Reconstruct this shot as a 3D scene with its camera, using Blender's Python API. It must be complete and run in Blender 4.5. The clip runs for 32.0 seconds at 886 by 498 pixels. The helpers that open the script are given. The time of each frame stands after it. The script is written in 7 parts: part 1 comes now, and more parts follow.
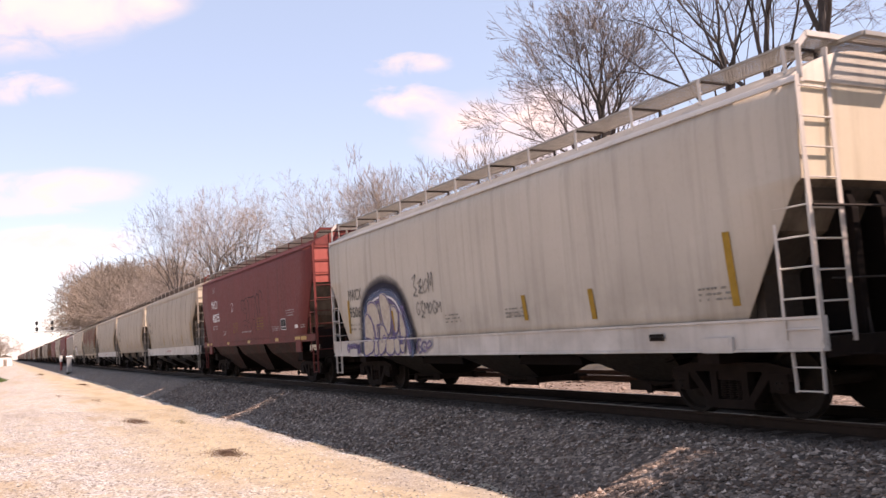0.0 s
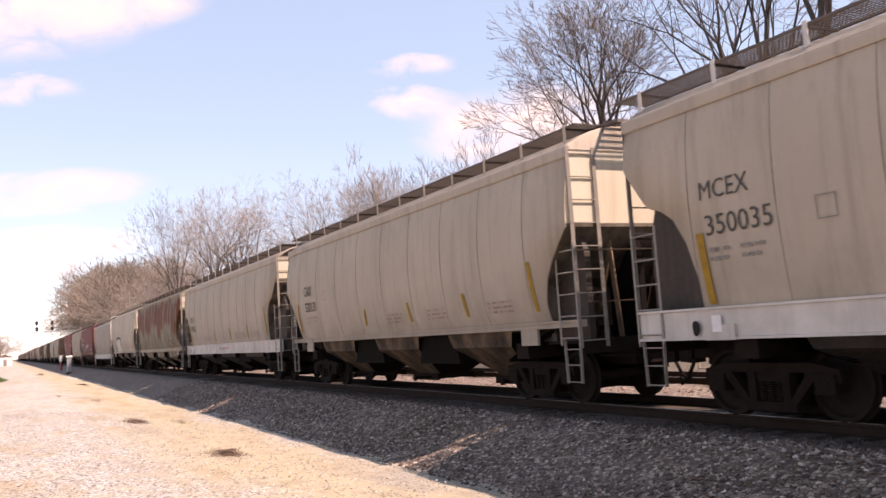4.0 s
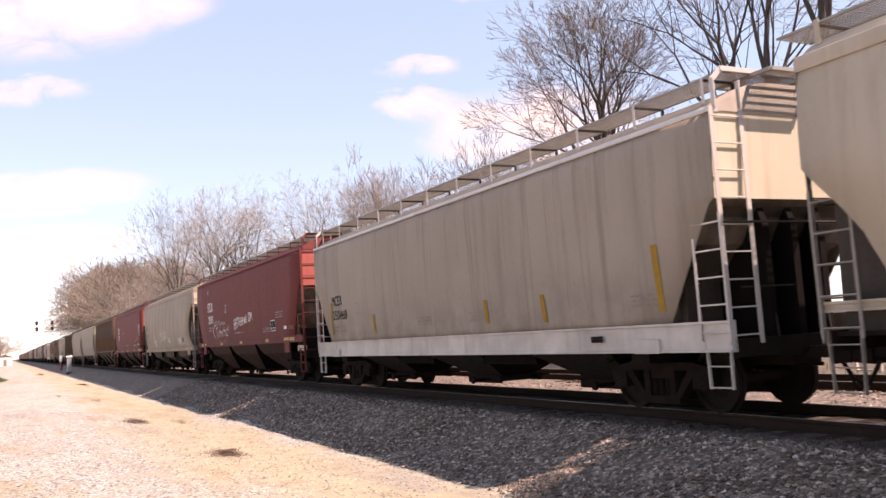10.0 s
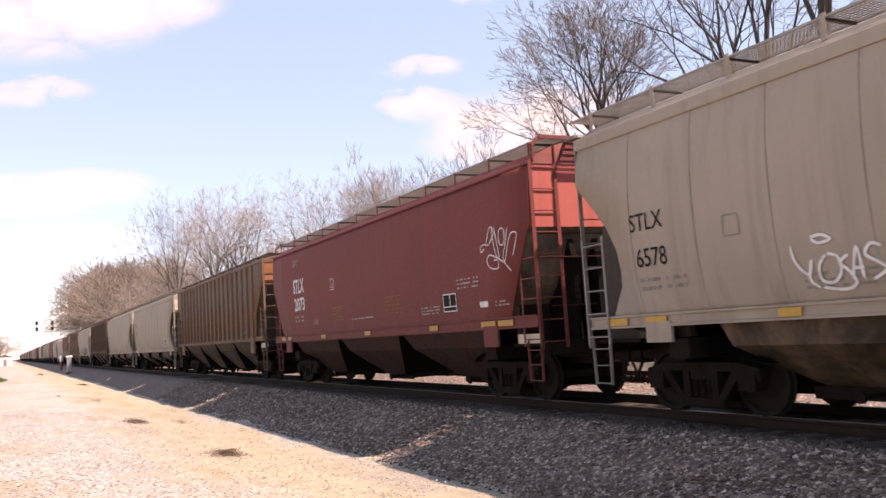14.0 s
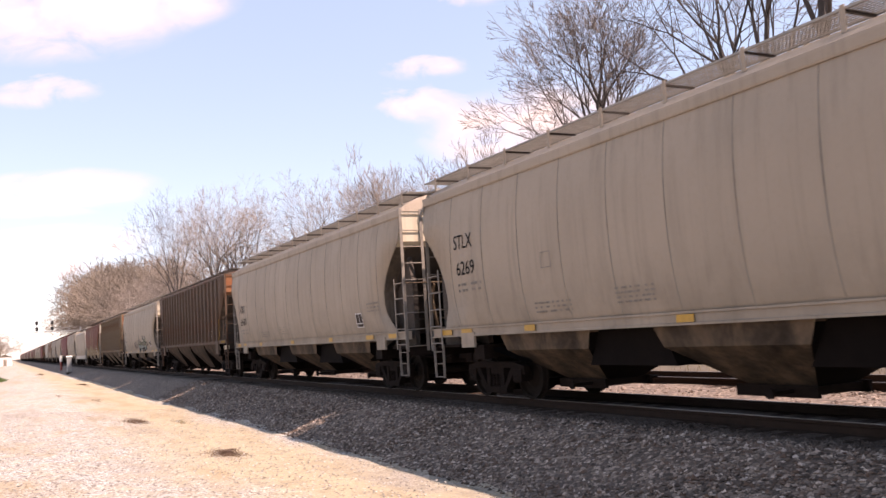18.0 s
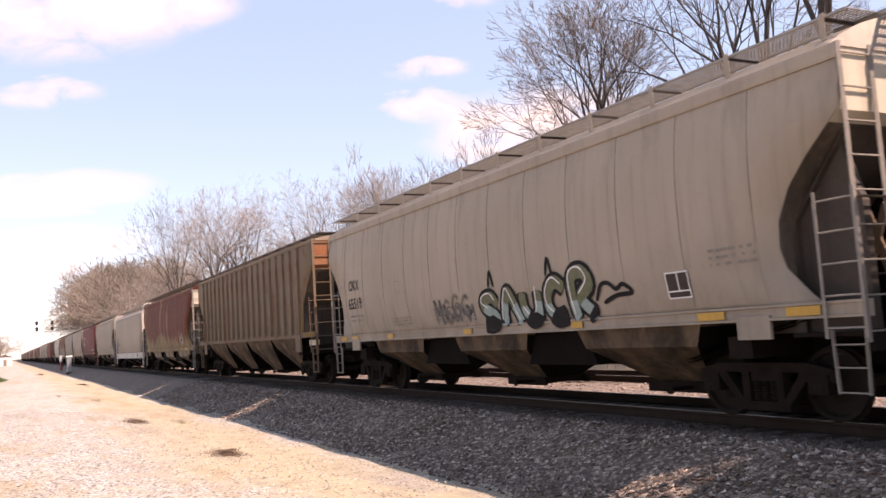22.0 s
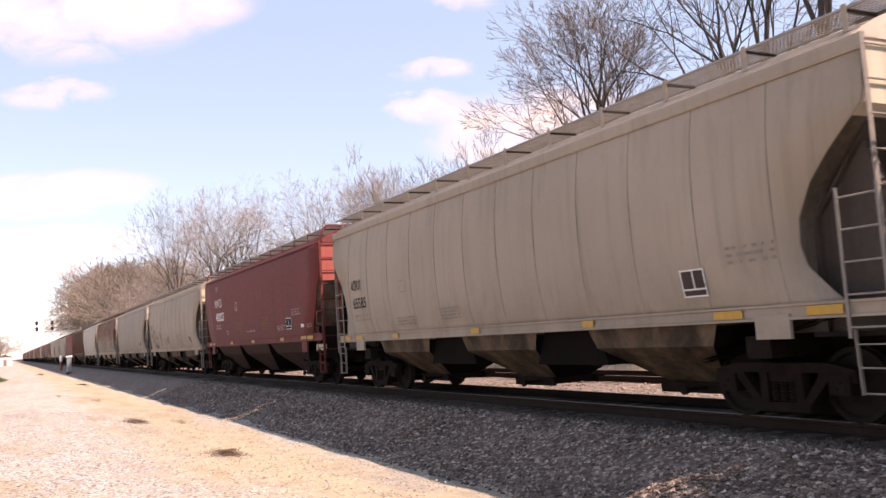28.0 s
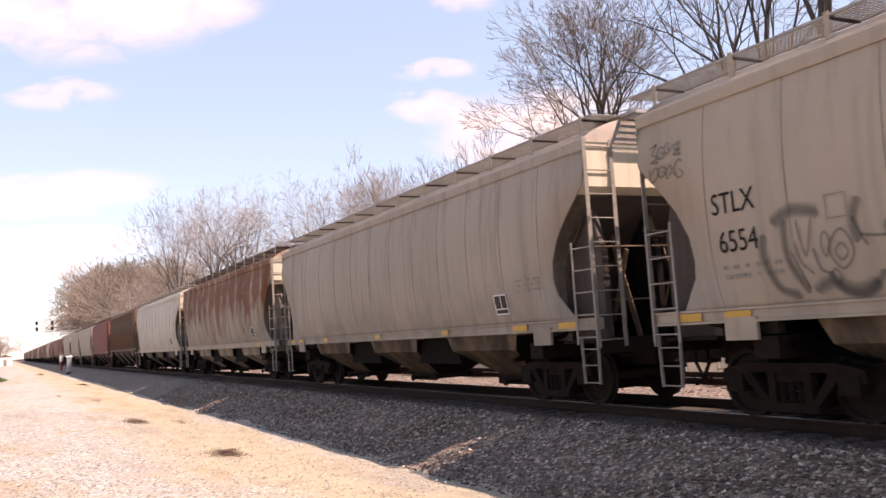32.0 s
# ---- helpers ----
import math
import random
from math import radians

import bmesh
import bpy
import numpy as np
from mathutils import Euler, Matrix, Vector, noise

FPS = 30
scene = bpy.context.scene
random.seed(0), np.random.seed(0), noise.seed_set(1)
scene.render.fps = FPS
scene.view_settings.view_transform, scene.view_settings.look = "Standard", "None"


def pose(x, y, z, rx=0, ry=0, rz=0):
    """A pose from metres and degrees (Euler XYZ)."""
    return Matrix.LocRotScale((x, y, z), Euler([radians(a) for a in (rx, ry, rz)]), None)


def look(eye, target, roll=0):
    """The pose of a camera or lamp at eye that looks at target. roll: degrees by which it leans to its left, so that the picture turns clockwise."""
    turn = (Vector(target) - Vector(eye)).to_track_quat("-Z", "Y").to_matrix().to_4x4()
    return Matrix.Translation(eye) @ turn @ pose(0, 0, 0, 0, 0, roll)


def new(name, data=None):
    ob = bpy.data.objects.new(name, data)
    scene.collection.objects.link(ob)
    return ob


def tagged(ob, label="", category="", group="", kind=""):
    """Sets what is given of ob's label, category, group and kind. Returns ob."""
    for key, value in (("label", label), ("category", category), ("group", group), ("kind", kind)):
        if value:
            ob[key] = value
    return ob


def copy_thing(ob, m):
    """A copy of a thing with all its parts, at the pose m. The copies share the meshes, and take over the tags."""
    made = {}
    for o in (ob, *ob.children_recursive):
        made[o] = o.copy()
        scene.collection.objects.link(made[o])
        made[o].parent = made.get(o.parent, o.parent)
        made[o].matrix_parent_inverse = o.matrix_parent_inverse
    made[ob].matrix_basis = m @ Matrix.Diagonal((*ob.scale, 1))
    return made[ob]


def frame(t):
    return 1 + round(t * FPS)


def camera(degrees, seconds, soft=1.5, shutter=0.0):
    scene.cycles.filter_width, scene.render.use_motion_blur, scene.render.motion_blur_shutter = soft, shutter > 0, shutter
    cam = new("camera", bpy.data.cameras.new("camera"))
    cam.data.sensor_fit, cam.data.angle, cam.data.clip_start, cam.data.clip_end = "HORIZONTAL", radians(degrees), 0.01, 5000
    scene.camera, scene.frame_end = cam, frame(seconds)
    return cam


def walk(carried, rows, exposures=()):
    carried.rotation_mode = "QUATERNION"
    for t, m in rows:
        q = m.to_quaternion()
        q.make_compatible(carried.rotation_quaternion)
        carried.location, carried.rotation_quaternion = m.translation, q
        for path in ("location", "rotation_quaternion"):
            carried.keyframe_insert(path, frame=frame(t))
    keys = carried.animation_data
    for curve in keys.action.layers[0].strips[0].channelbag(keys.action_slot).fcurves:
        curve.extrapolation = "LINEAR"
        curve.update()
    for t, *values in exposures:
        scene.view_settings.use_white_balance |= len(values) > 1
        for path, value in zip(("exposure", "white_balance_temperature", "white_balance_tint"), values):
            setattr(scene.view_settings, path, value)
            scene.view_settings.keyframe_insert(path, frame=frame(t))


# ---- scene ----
cam = camera(54.775, 32.0, soft=1.5, shutter=0.08)
EYE = (0.0, -9.861, 1.42)
AIM = (EYE[0] - math.cos(radians(27.163)) * math.cos(radians(5.492)),
       EYE[1] + math.sin(radians(27.163)) * math.cos(radians(5.492)),
       EYE[2] + math.sin(radians(5.492)))
walk(cam, [(0.0, look(EYE, AIM, -3.718)), (32.0, look(EYE, AIM, -3.718))], exposures=[(0.0, 0.90, 7900, 34), (5.0, 0.96, 7900, 34), (12.0, 1.02, 7900, 34), (32.0, 1.0, 7900, 34)])

# ---- daylight ----
SUN = Vector((0.52, 0.488, 1.0)).normalized()
world = bpy.data.worlds.new("sky")
scene.world = world
world.use_nodes = True
wt = world.node_tree
sky = wt.nodes.new("ShaderNodeTexSky")
sky.sky_type, sky.sun_disc = "NISHITA", False
sky.sun_elevation = math.asin(SUN.z)
sky.sun_rotation = math.atan2(SUN.x, SUN.y)
sky.air_density, sky.dust_density, sky.ozone_density = 0.9, 0.1, 0.8
# thin high haze evens out the clear sky
veil = wt.nodes.new("ShaderNodeMix")
veil.data_type = "RGBA"
veil.inputs[0].default_value, veil.inputs[7].default_value = 0.5, (2.35, 3.7, 5.0, 1)
wt.links.new(sky.outputs[0], veil.inputs[6])
wt.links.new(veil.outputs[2], wt.nodes["Background"].inputs[0])
wt.nodes["Background"].inputs[1].default_value = 0.13
sun = new("sun", bpy.data.lights.new("sun", "SUN"))
sun.data.energy, sun.data.angle, sun.data.color = 5.0, radians(0.55), (1.0, 0.955, 0.885)
sun.matrix_basis = look((0, 0, 60), (-SUN.x, -SUN.y, 60 - SUN.z))

# ---- materials ----
MATS = {}


class Nodes:
    """Short hand for a node material."""

    def __init__(self, name, rough=0.7, metal=0.0):
        self.mat = bpy.data.materials.new(name)
        self.mat.use_nodes = True
        self.t = self.mat.node_tree
        self.bsdf = self.t.nodes["Principled BSDF"]
        self.bsdf.inputs["Roughness"].default_value = rough
        self.bsdf.inputs["Metallic"].default_value = metal
        self.co = self.t.nodes.new("ShaderNodeTexCoord").outputs["Object"]
        MATS[name] = self.mat

    def link(self, a, b):
        self.t.links.new(a, b)

    def scaled(self, sx, sy, sz, shift=(0, 0, 0), co=None):
        m = self.t.nodes.new("ShaderNodeMapping")
        m.inputs["Scale"].default_value = (sx, sy, sz)
        m.inputs["Location"].default_value = shift
        self.link(co or self.co, m.inputs["Vector"])
        return m.outputs[0]

    def noise(self, scale, detail=4.0, co=None, rough=0.55, dist=0.0):
        n = self.t.nodes.new("ShaderNodeTexNoise")
        n.inputs["Scale"].default_value, n.inputs["Detail"].default_value = scale, detail
        n.inputs["Roughness"].default_value, n.inputs["Distortion"].default_value = rough, dist
        self.link(co or self.co, n.inputs["Vector"])
        return n.outputs["Fac"]

    def voronoi(self, scale, co=None, out="Distance", feature="F1"):
        n = self.t.nodes.new("ShaderNodeTexVoronoi")
        n.feature = feature
        n.inputs["Scale"].default_value = scale
        self.link(co or self.co, n.inputs["Vector"])
        return n.outputs[out]

    def ramp(self, fac, stops):
        r = self.t.nodes.new("ShaderNodeValToRGB")
        while len(r.color_ramp.elements) < len(stops):
            r.color_ramp.elements.new(0.5)
        for e, (p, c) in zip(r.color_ramp.elements, stops):
            e.position, e.color = p, (*c, 1) if len(c) == 3 else c
        self.link(fac, r.inputs[0])
        return r.outputs[0]

    def span(self, v, a, b, c=0.0, d=1.0):
        n = self.t.nodes.new("ShaderNodeMapRange")
        for i, x in enumerate((a, b, c, d), 1):
            n.inputs[i].default_value = x
        self.link(v, n.inputs[0])
        return n.outputs[0]

    def math(self, op, a, b=0.0):
        n = self.t.nodes.new("ShaderNodeMath")
        n.operation = op
        for i, x in enumerate((a, b)):
            if isinstance(x, (int, float)):
                n.inputs[i].default_value = x
            else:
                self.link(x, n.inputs[i])
        return n.outputs[0]

    def mix(self, fac, a, b, mode="MIX"):
        n = self.t.nodes.new("ShaderNodeMix")
        n.data_type, n.blend_type = "RGBA", mode
        for i, x in ((0, fac), (6, a), (7, b)):
            if isinstance(x, (int, float)):
                n.inputs[i].default_value = x
            elif isinstance(x, tuple):
                n.inputs[i].default_value = (*x, 1)
            else:
                self.link(x, n.inputs[i])
        return n.outputs[2]

    def axis(self, i, co=None):
        s = self.t.nodes.new("ShaderNodeSeparateXYZ")
        self.link(co or self.co, s.inputs[0])
        return s.outputs[i]

    def track_grime_shade(self, c):
        """Brown brake dust and oil, with the cars' shade painted in, over the stones along the near rails; ragged edge.
        """
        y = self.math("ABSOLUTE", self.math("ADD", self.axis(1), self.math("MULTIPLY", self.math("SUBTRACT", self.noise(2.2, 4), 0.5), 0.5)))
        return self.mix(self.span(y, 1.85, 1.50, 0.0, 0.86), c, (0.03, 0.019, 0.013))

    def color(self, c):
        self.link(c, self.bsdf.inputs["Base Color"]) if not isinstance(c, tuple) else None
        if isinstance(c, tuple):
            self.bsdf.inputs["Base Color"].default_value = (*c, 1)

    def bump(self, h, strength=0.3, dist=0.02):
        b = self.t.nodes.new("ShaderNodeBump")
        b.inputs["Strength"].default_value, b.inputs["Distance"].default_value = strength, dist
        self.link(h, b.inputs["Height"])
        self.link(b.outputs[0], self.bsdf.inputs["Normal"])


def paint(name, base, grime=(0.16, 0.13, 0.10), dirt=0.45, rust=0.0, rust_color=(0.13, 0.034, 0.016), seed=0.0, rust_top=0.0, seam=0.0, soft=0.0, reach=3.3, patches=None):
    """Weathered car paint: broad stains, vertical run-down streaks, dust towards the sill, rust blotches."""
    n = Nodes(name, 0.55)
    co = n.scaled(1, 1, 1, (seed * 7.3, seed * 3.1, seed * 1.7))
    broad = n.noise(0.45, 5, co)
    streak = n.noise(1.0, 6, n.scaled(5.0, 5.0, 0.22, (seed, 0, seed)), 0.6)
    fine = n.noise(14, 5, co)
    c = n.mix(n.span(broad, 0.35, 0.7), base, tuple(x * 0.82 + y * 0.12 for x, y in zip(base, grime)))
    c = n.mix(n.math("MULTIPLY", n.span(streak, 0.5, 0.78), dirt), c, grime)
    wide = n.noise(1.0, 5, n.scaled(1.1, 1.1, 0.16, (seed * 3, 2, seed)), 0.6)
    c = n.mix(n.math("MULTIPLY", n.span(wide, 0.45, 0.72), dirt * 0.55), c, tuple(0.45 * x + 0.55 * y for x, y in zip(base, grime)))
    c = n.mix(n.math("MULTIPLY", n.span(fine, 0.55, 0.8), dirt * 0.2), c, grime)
    low = n.math("MULTIPLY", n.span(n.axis(2), 2.5, 1.3), n.span(n.noise(1.6, 5, co), 0.32, 0.62))
    c = n.mix(n.math("MULTIPLY", low, dirt * 0.85), c, grime)
    if rust > 0:
        r = n.noise(1.1, 6, n.scaled(1.2, 1.0, 0.7, (seed * 2, 0, 0)), 0.6, 0.4)
        if rust_top:
            r = n.math("ADD", r, n.span(n.axis(2), 1.5, reach, -0.30, rust_top))
        if seam:
            at = n.math("FRACT", n.math("DIVIDE", n.math("ADD", n.axis(0), 20.43), 1.318))
            off = n.math("MULTIPLY", n.math("ABSOLUTE", n.math("SUBTRACT", at, 0.5)), 2.0)
            r = n.math("SUBTRACT", r, n.span(n.math("ADD", off, n.math("MULTIPLY", n.math("SUBTRACT", n.noise(2.5, 4, co), 0.5), 0.9)), 0.62, 1.0, 0.0, seam))
        if patches:
            # each panel between two seams rusts on its own, from near the eave down to a ragged lower edge
            low_end, high_end, top_end, gap = patches
            cell = n.math("FLOOR", n.math("DIVIDE", n.math("ADD", n.axis(0), 20.43), 1.318))
            seeds = []
            for k in range(3):
                w = n.t.nodes.new("ShaderNodeTexWhiteNoise")
                w.noise_dimensions = "1D"
                n.link(n.math("ADD", cell, seed * 3.7 + 40 * k), w.inputs["W"])
                seeds.append(w.outputs["Value"])
            ragged = n.math("SUBTRACT", n.noise(1.0, 6, n.scaled(2.6, 2.6, 0.7, (seed, 3, seed)), 0.65), 0.5)
            fray = n.math("SUBTRACT", n.noise(1.0, 5, n.scaled(9.0, 9.0, 0.9, (seed, 7, seed)), 0.6), 0.5)
            z = n.math("ADD", n.axis(2), n.math("ADD", n.math("MULTIPLY", ragged, 1.3), n.math("MULTIPLY", fray, 0.7)))
            under = n.math("SUBTRACT", z, n.span(seeds[0], 0, 1, low_end, high_end))
            over = n.math("SUBTRACT", n.span(seeds[1], 0, 1, top_end - 0.35, top_end), z)
            side = n.math("ADD", n.math("SUBTRACT", n.span(seeds[2], 0, 1, 0.86 - gap, 1.3 - gap), off), n.math("MULTIPLY", ragged, 1.1))
            r = n.math("MULTIPLY", n.span(under, -0.30, 0.34), n.math("MULTIPLY", n.span(over, -0.25, 0.25), n.span(side, -0.28, 0.30)))
            r = n.math("ADD", n.math("MULTIPLY", r, 0.62), n.math("MULTIPLY", fray, 0.4))
            wash = n.noise(1.0, 4, n.scaled(1.5, 1.5, 0.07, (seed * 2, 5, seed)), 0.55)
            r = n.math("SUBTRACT", r, n.math("MULTIPLY", n.span(wash, 0.58, 0.72), 0.42))
            stain = n.math("MULTIPLY", n.span(n.noise(1.0, 5, n.scaled(3.0, 3.0, 0.35, (seed, 9, seed)), 0.6), 0.36, 0.60), n.span(n.axis(2), 3.4, 2.0, 0.35, 0.85))
            c = n.mix(stain, c, (0.12, 0.088, 0.05))
        edge = n.span(r, 0.60 - rust * 0.3 - soft / 2, 0.76 - rust * 0.3 + soft / 2)
        rc = n.mix(n.span(n.math("ADD", n.math("MULTIPLY", fine, 0.2), n.math("MULTIPLY", broad, 0.85)), 0.4, 0.68), rust_color, tuple(x * 0.6 for x in rust_color))
        rc = n.mix(n.span(streak, 0.5, 0.8, 0, 0.45), rc, tuple(x * 1.7 for x in rust_color))
        c = n.mix(edge, c, rc)
    n.color(c)
    n.link(n.span(fine, 0.3, 0.8, 0.66, 0.9), n.bsdf.inputs["Roughness"])
    n.bsdf.inputs["Specular IOR Level"].default_value = 0.3
    n.bump(n.math("ADD", n.math("MULTIPLY", broad, 1.6), n.math("MULTIPLY", fine, 0.12)), 0.35, 0.03)
    return n.mat


def plain(name, base, rough=0.7, metal=0.0, vary=0.35, scale=6.0, bump=0.25, gloss=0.5):
    n = Nodes(name, rough, metal)
    n.bsdf.inputs["Specular IOR Level"].default_value = gloss
    k = n.noise(scale, 6)
    c = n.mix(n.span(k, 0.3, 0.75), base, tuple(x * (1 - vary) for x in base))
    c = n.mix(n.math("MULTIPLY", n.span(n.noise(scale * 9, 4), 0.5, 0.8), vary), c, tuple(x * 0.5 for x in base))
    n.color(c)
    n.bump(k, bump, 0.01)
    return n.mat


GREY = [paint("grey_paint_a", (0.34, 0.273, 0.21), seed=1, dirt=0.5), paint("grey_paint_b", (0.355, 0.286, 0.221), seed=2.3, dirt=0.6),
        paint("grey_paint_c", (0.395, 0.322, 0.252), seed=4.1, dirt=0.5), paint("grey_paint_d", (0.31, 0.254, 0.206), seed=5.7, dirt=0.8)]
CREAM = paint("cream_grey_paint", (0.435, 0.361, 0.281), seed=6.3, dirt=0.3)
PALE = paint("pale_grey_paint", (0.47, 0.411, 0.346), seed=8.2, dirt=0.4)
RED = paint("oxide_red_paint", (0.15, 0.029, 0.025), grime=(0.082, 0.022, 0.017), dirt=0.7, seed=3)
RED2 = paint("faded_red_paint", (0.17, 0.036, 0.030), grime=(0.098, 0.034, 0.025), dirt=0.7, seed=9)
BROWN = paint("brown_weathered_paint", (0.145, 0.105, 0.078), grime=(0.10, 0.055, 0.034), dirt=0.8, rust=0.38, rust_color=(0.165, 0.07, 0.032), seed=11, soft=0.12)
BROWN2 = paint("dark_brown_weathered_paint", (0.10, 0.063, 0.043), grime=(0.06, 0.036, 0.024), dirt=0.7, rust=0.4, rust_color=(0.10, 0.045, 0.025), seed=12)
TAUPE = paint("umber_weathered_paint", (0.175, 0.125, 0.082), grime=(0.11, 0.07, 0.045), dirt=0.8, rust=0.3, rust_color=(0.17, 0.075, 0.035), seed=13)
RUST = paint("rust_patched_grey_paint", (0.25, 0.21, 0.15), dirt=0.8, rust=0.95, rust_color=(0.15, 0.042, 0.014), seed=14, seam=0.26, soft=0.16, patches=(1.9, 3.0, 4.45, 0.10))
RUST2 = paint("rust_covered_paint", (0.27, 0.195, 0.105), dirt=0.7, rust=1.0, rust_color=(0.125, 0.025, 0.009), grime=(0.20, 0.11, 0.045), seed=17, seam=0.30, soft=0.2, patches=(1.75, 2.15, 4.95, -0.14))
WHITE = paint("white_sill_paint", (0.56, 0.51, 0.465), dirt=0.35, seed=19)
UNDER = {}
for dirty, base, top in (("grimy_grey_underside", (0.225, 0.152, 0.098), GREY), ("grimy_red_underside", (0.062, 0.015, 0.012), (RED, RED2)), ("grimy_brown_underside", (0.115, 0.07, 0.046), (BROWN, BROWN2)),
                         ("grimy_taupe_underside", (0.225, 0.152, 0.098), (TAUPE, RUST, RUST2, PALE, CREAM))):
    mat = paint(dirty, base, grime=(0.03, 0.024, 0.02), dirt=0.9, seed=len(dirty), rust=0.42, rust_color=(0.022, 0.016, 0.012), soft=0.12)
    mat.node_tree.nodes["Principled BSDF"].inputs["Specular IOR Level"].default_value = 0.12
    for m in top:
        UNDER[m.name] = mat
# The shade behind deep sills is put into this underside colour.
DARKUNDER = paint("shade_dark_underside", (0.024, 0.015, 0.011), grime=(0.01, 0.008, 0.0065), dirt=0.9, seed=31)
# Grime plus the shade below the end sheets, painted into the lower ends.
ENDSHADE = paint("grimy_shade_dark_end_paint", (0.20, 0.16, 0.125), grime=(0.05, 0.037, 0.028), dirt=0.9, seed=37, rust=0.42, rust_color=(0.03, 0.022, 0.016), soft=0.2)
# Sun on the ends is put into these lighter paints; RUSTEND is rusty too.
SUNCREAM = paint("sunlit_cream_paint", (0.60, 0.52, 0.40), grime=(0.30, 0.22, 0.14), dirt=0.4, seed=43)
SUNRED = paint("sunlit_red_paint", (0.42, 0.105, 0.085), grime=(0.26, 0.06, 0.05), dirt=0.5, seed=47)
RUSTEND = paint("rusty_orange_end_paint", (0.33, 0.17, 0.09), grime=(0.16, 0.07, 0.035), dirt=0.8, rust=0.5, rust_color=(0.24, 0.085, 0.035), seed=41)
# Shade under the end sheets is put into these dark bulkhead colours.
BULKGREY = paint("shade_dark_bulkhead_paint", (0.065, 0.05, 0.04), grime=(0.03, 0.022, 0.017), dirt=0.9, seed=51)
BULKRED = paint("shade_dark_red_bulkhead_paint", (0.022, 0.009, 0.008), grime=(0.012, 0.007, 0.006), dirt=0.9, seed=53)
# Shade under the bodies put into the colour: near-black for bay ends and ridges.
SHADEBLACK = plain("shade_black_paint", (0.009, 0.006, 0.005), 0.95, 0, 0.5, 3, gloss=0.1)
RUST3 = paint("brown_rusted_paint", (0.30, 0.25, 0.19), dirt=0.8, rust=0.85, rust_top=0.12, rust_color=(0.15, 0.052, 0.017), seed=27, seam=0.30, soft=0.15)
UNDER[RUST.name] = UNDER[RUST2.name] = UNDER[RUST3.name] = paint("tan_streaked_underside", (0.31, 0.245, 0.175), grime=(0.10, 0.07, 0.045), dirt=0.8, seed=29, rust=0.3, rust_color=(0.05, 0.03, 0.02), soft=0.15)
STEEL = plain("grimy_dark_steel", (0.017, 0.0105, 0.008), 0.95, 0.0, 0.5, 5, gloss=0.12)
WHEEL = plain("worn_wheel_steel", (0.018, 0.0125, 0.0095), 0.85, 0.0, gloss=0.15)
GALV = plain("galvanised_grating", (0.33, 0.305, 0.27), 0.6, 0.2)
DARKGRATE = plain("dark_rusted_grating", (0.13, 0.105, 0.09), 0.8, 0.1)
# Bearers below the grating: their shade is put into the colour.
BEARER = plain("shade_dark_bearer_steel", (0.045, 0.036, 0.03), 0.85, 0.1)


def seam_grime():
    n = Nodes("seam_grime", 0.85)
    k = n.noise(1.0, 4, n.scaled(1.3, 1.0, 0.9))
    n.color(n.ramp(k, [(0.36, (0.085, 0.07, 0.055)), (0.5, (0.19, 0.165, 0.135)), (0.64, (0.31, 0.275, 0.225))]))
    return n.mat


GRIME = seam_grime()
SEAMRUST = plain("rusty_seam_grime", (0.10, 0.045, 0.02), 0.9)
# Darker than the body paint: the ladders' shade is coloured in.
LADDER = plain("shaded_grey_ladder_paint", (0.25, 0.215, 0.18), 0.7)
YELLOW = plain("yellow_reflective_tape", (0.52, 0.27, 0.028), 0.5, 0, 0.5, 4)
RAILM = plain("rail_steel", (0.032, 0.018, 0.012), 0.85, 0.0, gloss=0.15)
RAILTOP = plain("polished_rail_head", (0.22, 0.20, 0.18), 0.45, 0.8, 0.1)
TIE = plain("weathered_tie_wood", (0.036, 0.023, 0.016), 0.95, gloss=0.15)


def stones(name, colors, scale, rough=0.9, depth=0.02):
    """Loose stone: cells of several greys with dark gaps between them."""
    n = Nodes(name, rough)
    cell = n.voronoi(scale, out="Color")
    sep = n.t.nodes.new("ShaderNodeSeparateColor")
    n.link(cell, sep.inputs[0])
    c = n.ramp(sep.outputs[0], [(i / (len(colors) - 1), col) for i, col in enumerate(colors)])
    d = n.voronoi(scale, out="Distance", feature="DISTANCE_TO_EDGE")
    c = n.mix(n.span(d, 0.0, 0.12, 0.75, 0.0), c, tuple(x * 0.25 for x in colors[0]))
    c = n.mix(n.span(n.noise(0.35, 4), 0.4, 0.7, 0, 0.4), c, tuple(x * 0.7 for x in colors[1]))
    n.color(n.track_grime_shade(c))
    n.bump(n.math("ADD", d, n.math("MULTIPLY", n.noise(scale * 3, 3), 0.2)), 0.9, depth)
    return n.mat


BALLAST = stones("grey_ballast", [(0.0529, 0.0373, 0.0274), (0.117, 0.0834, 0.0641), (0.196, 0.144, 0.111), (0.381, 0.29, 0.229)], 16)


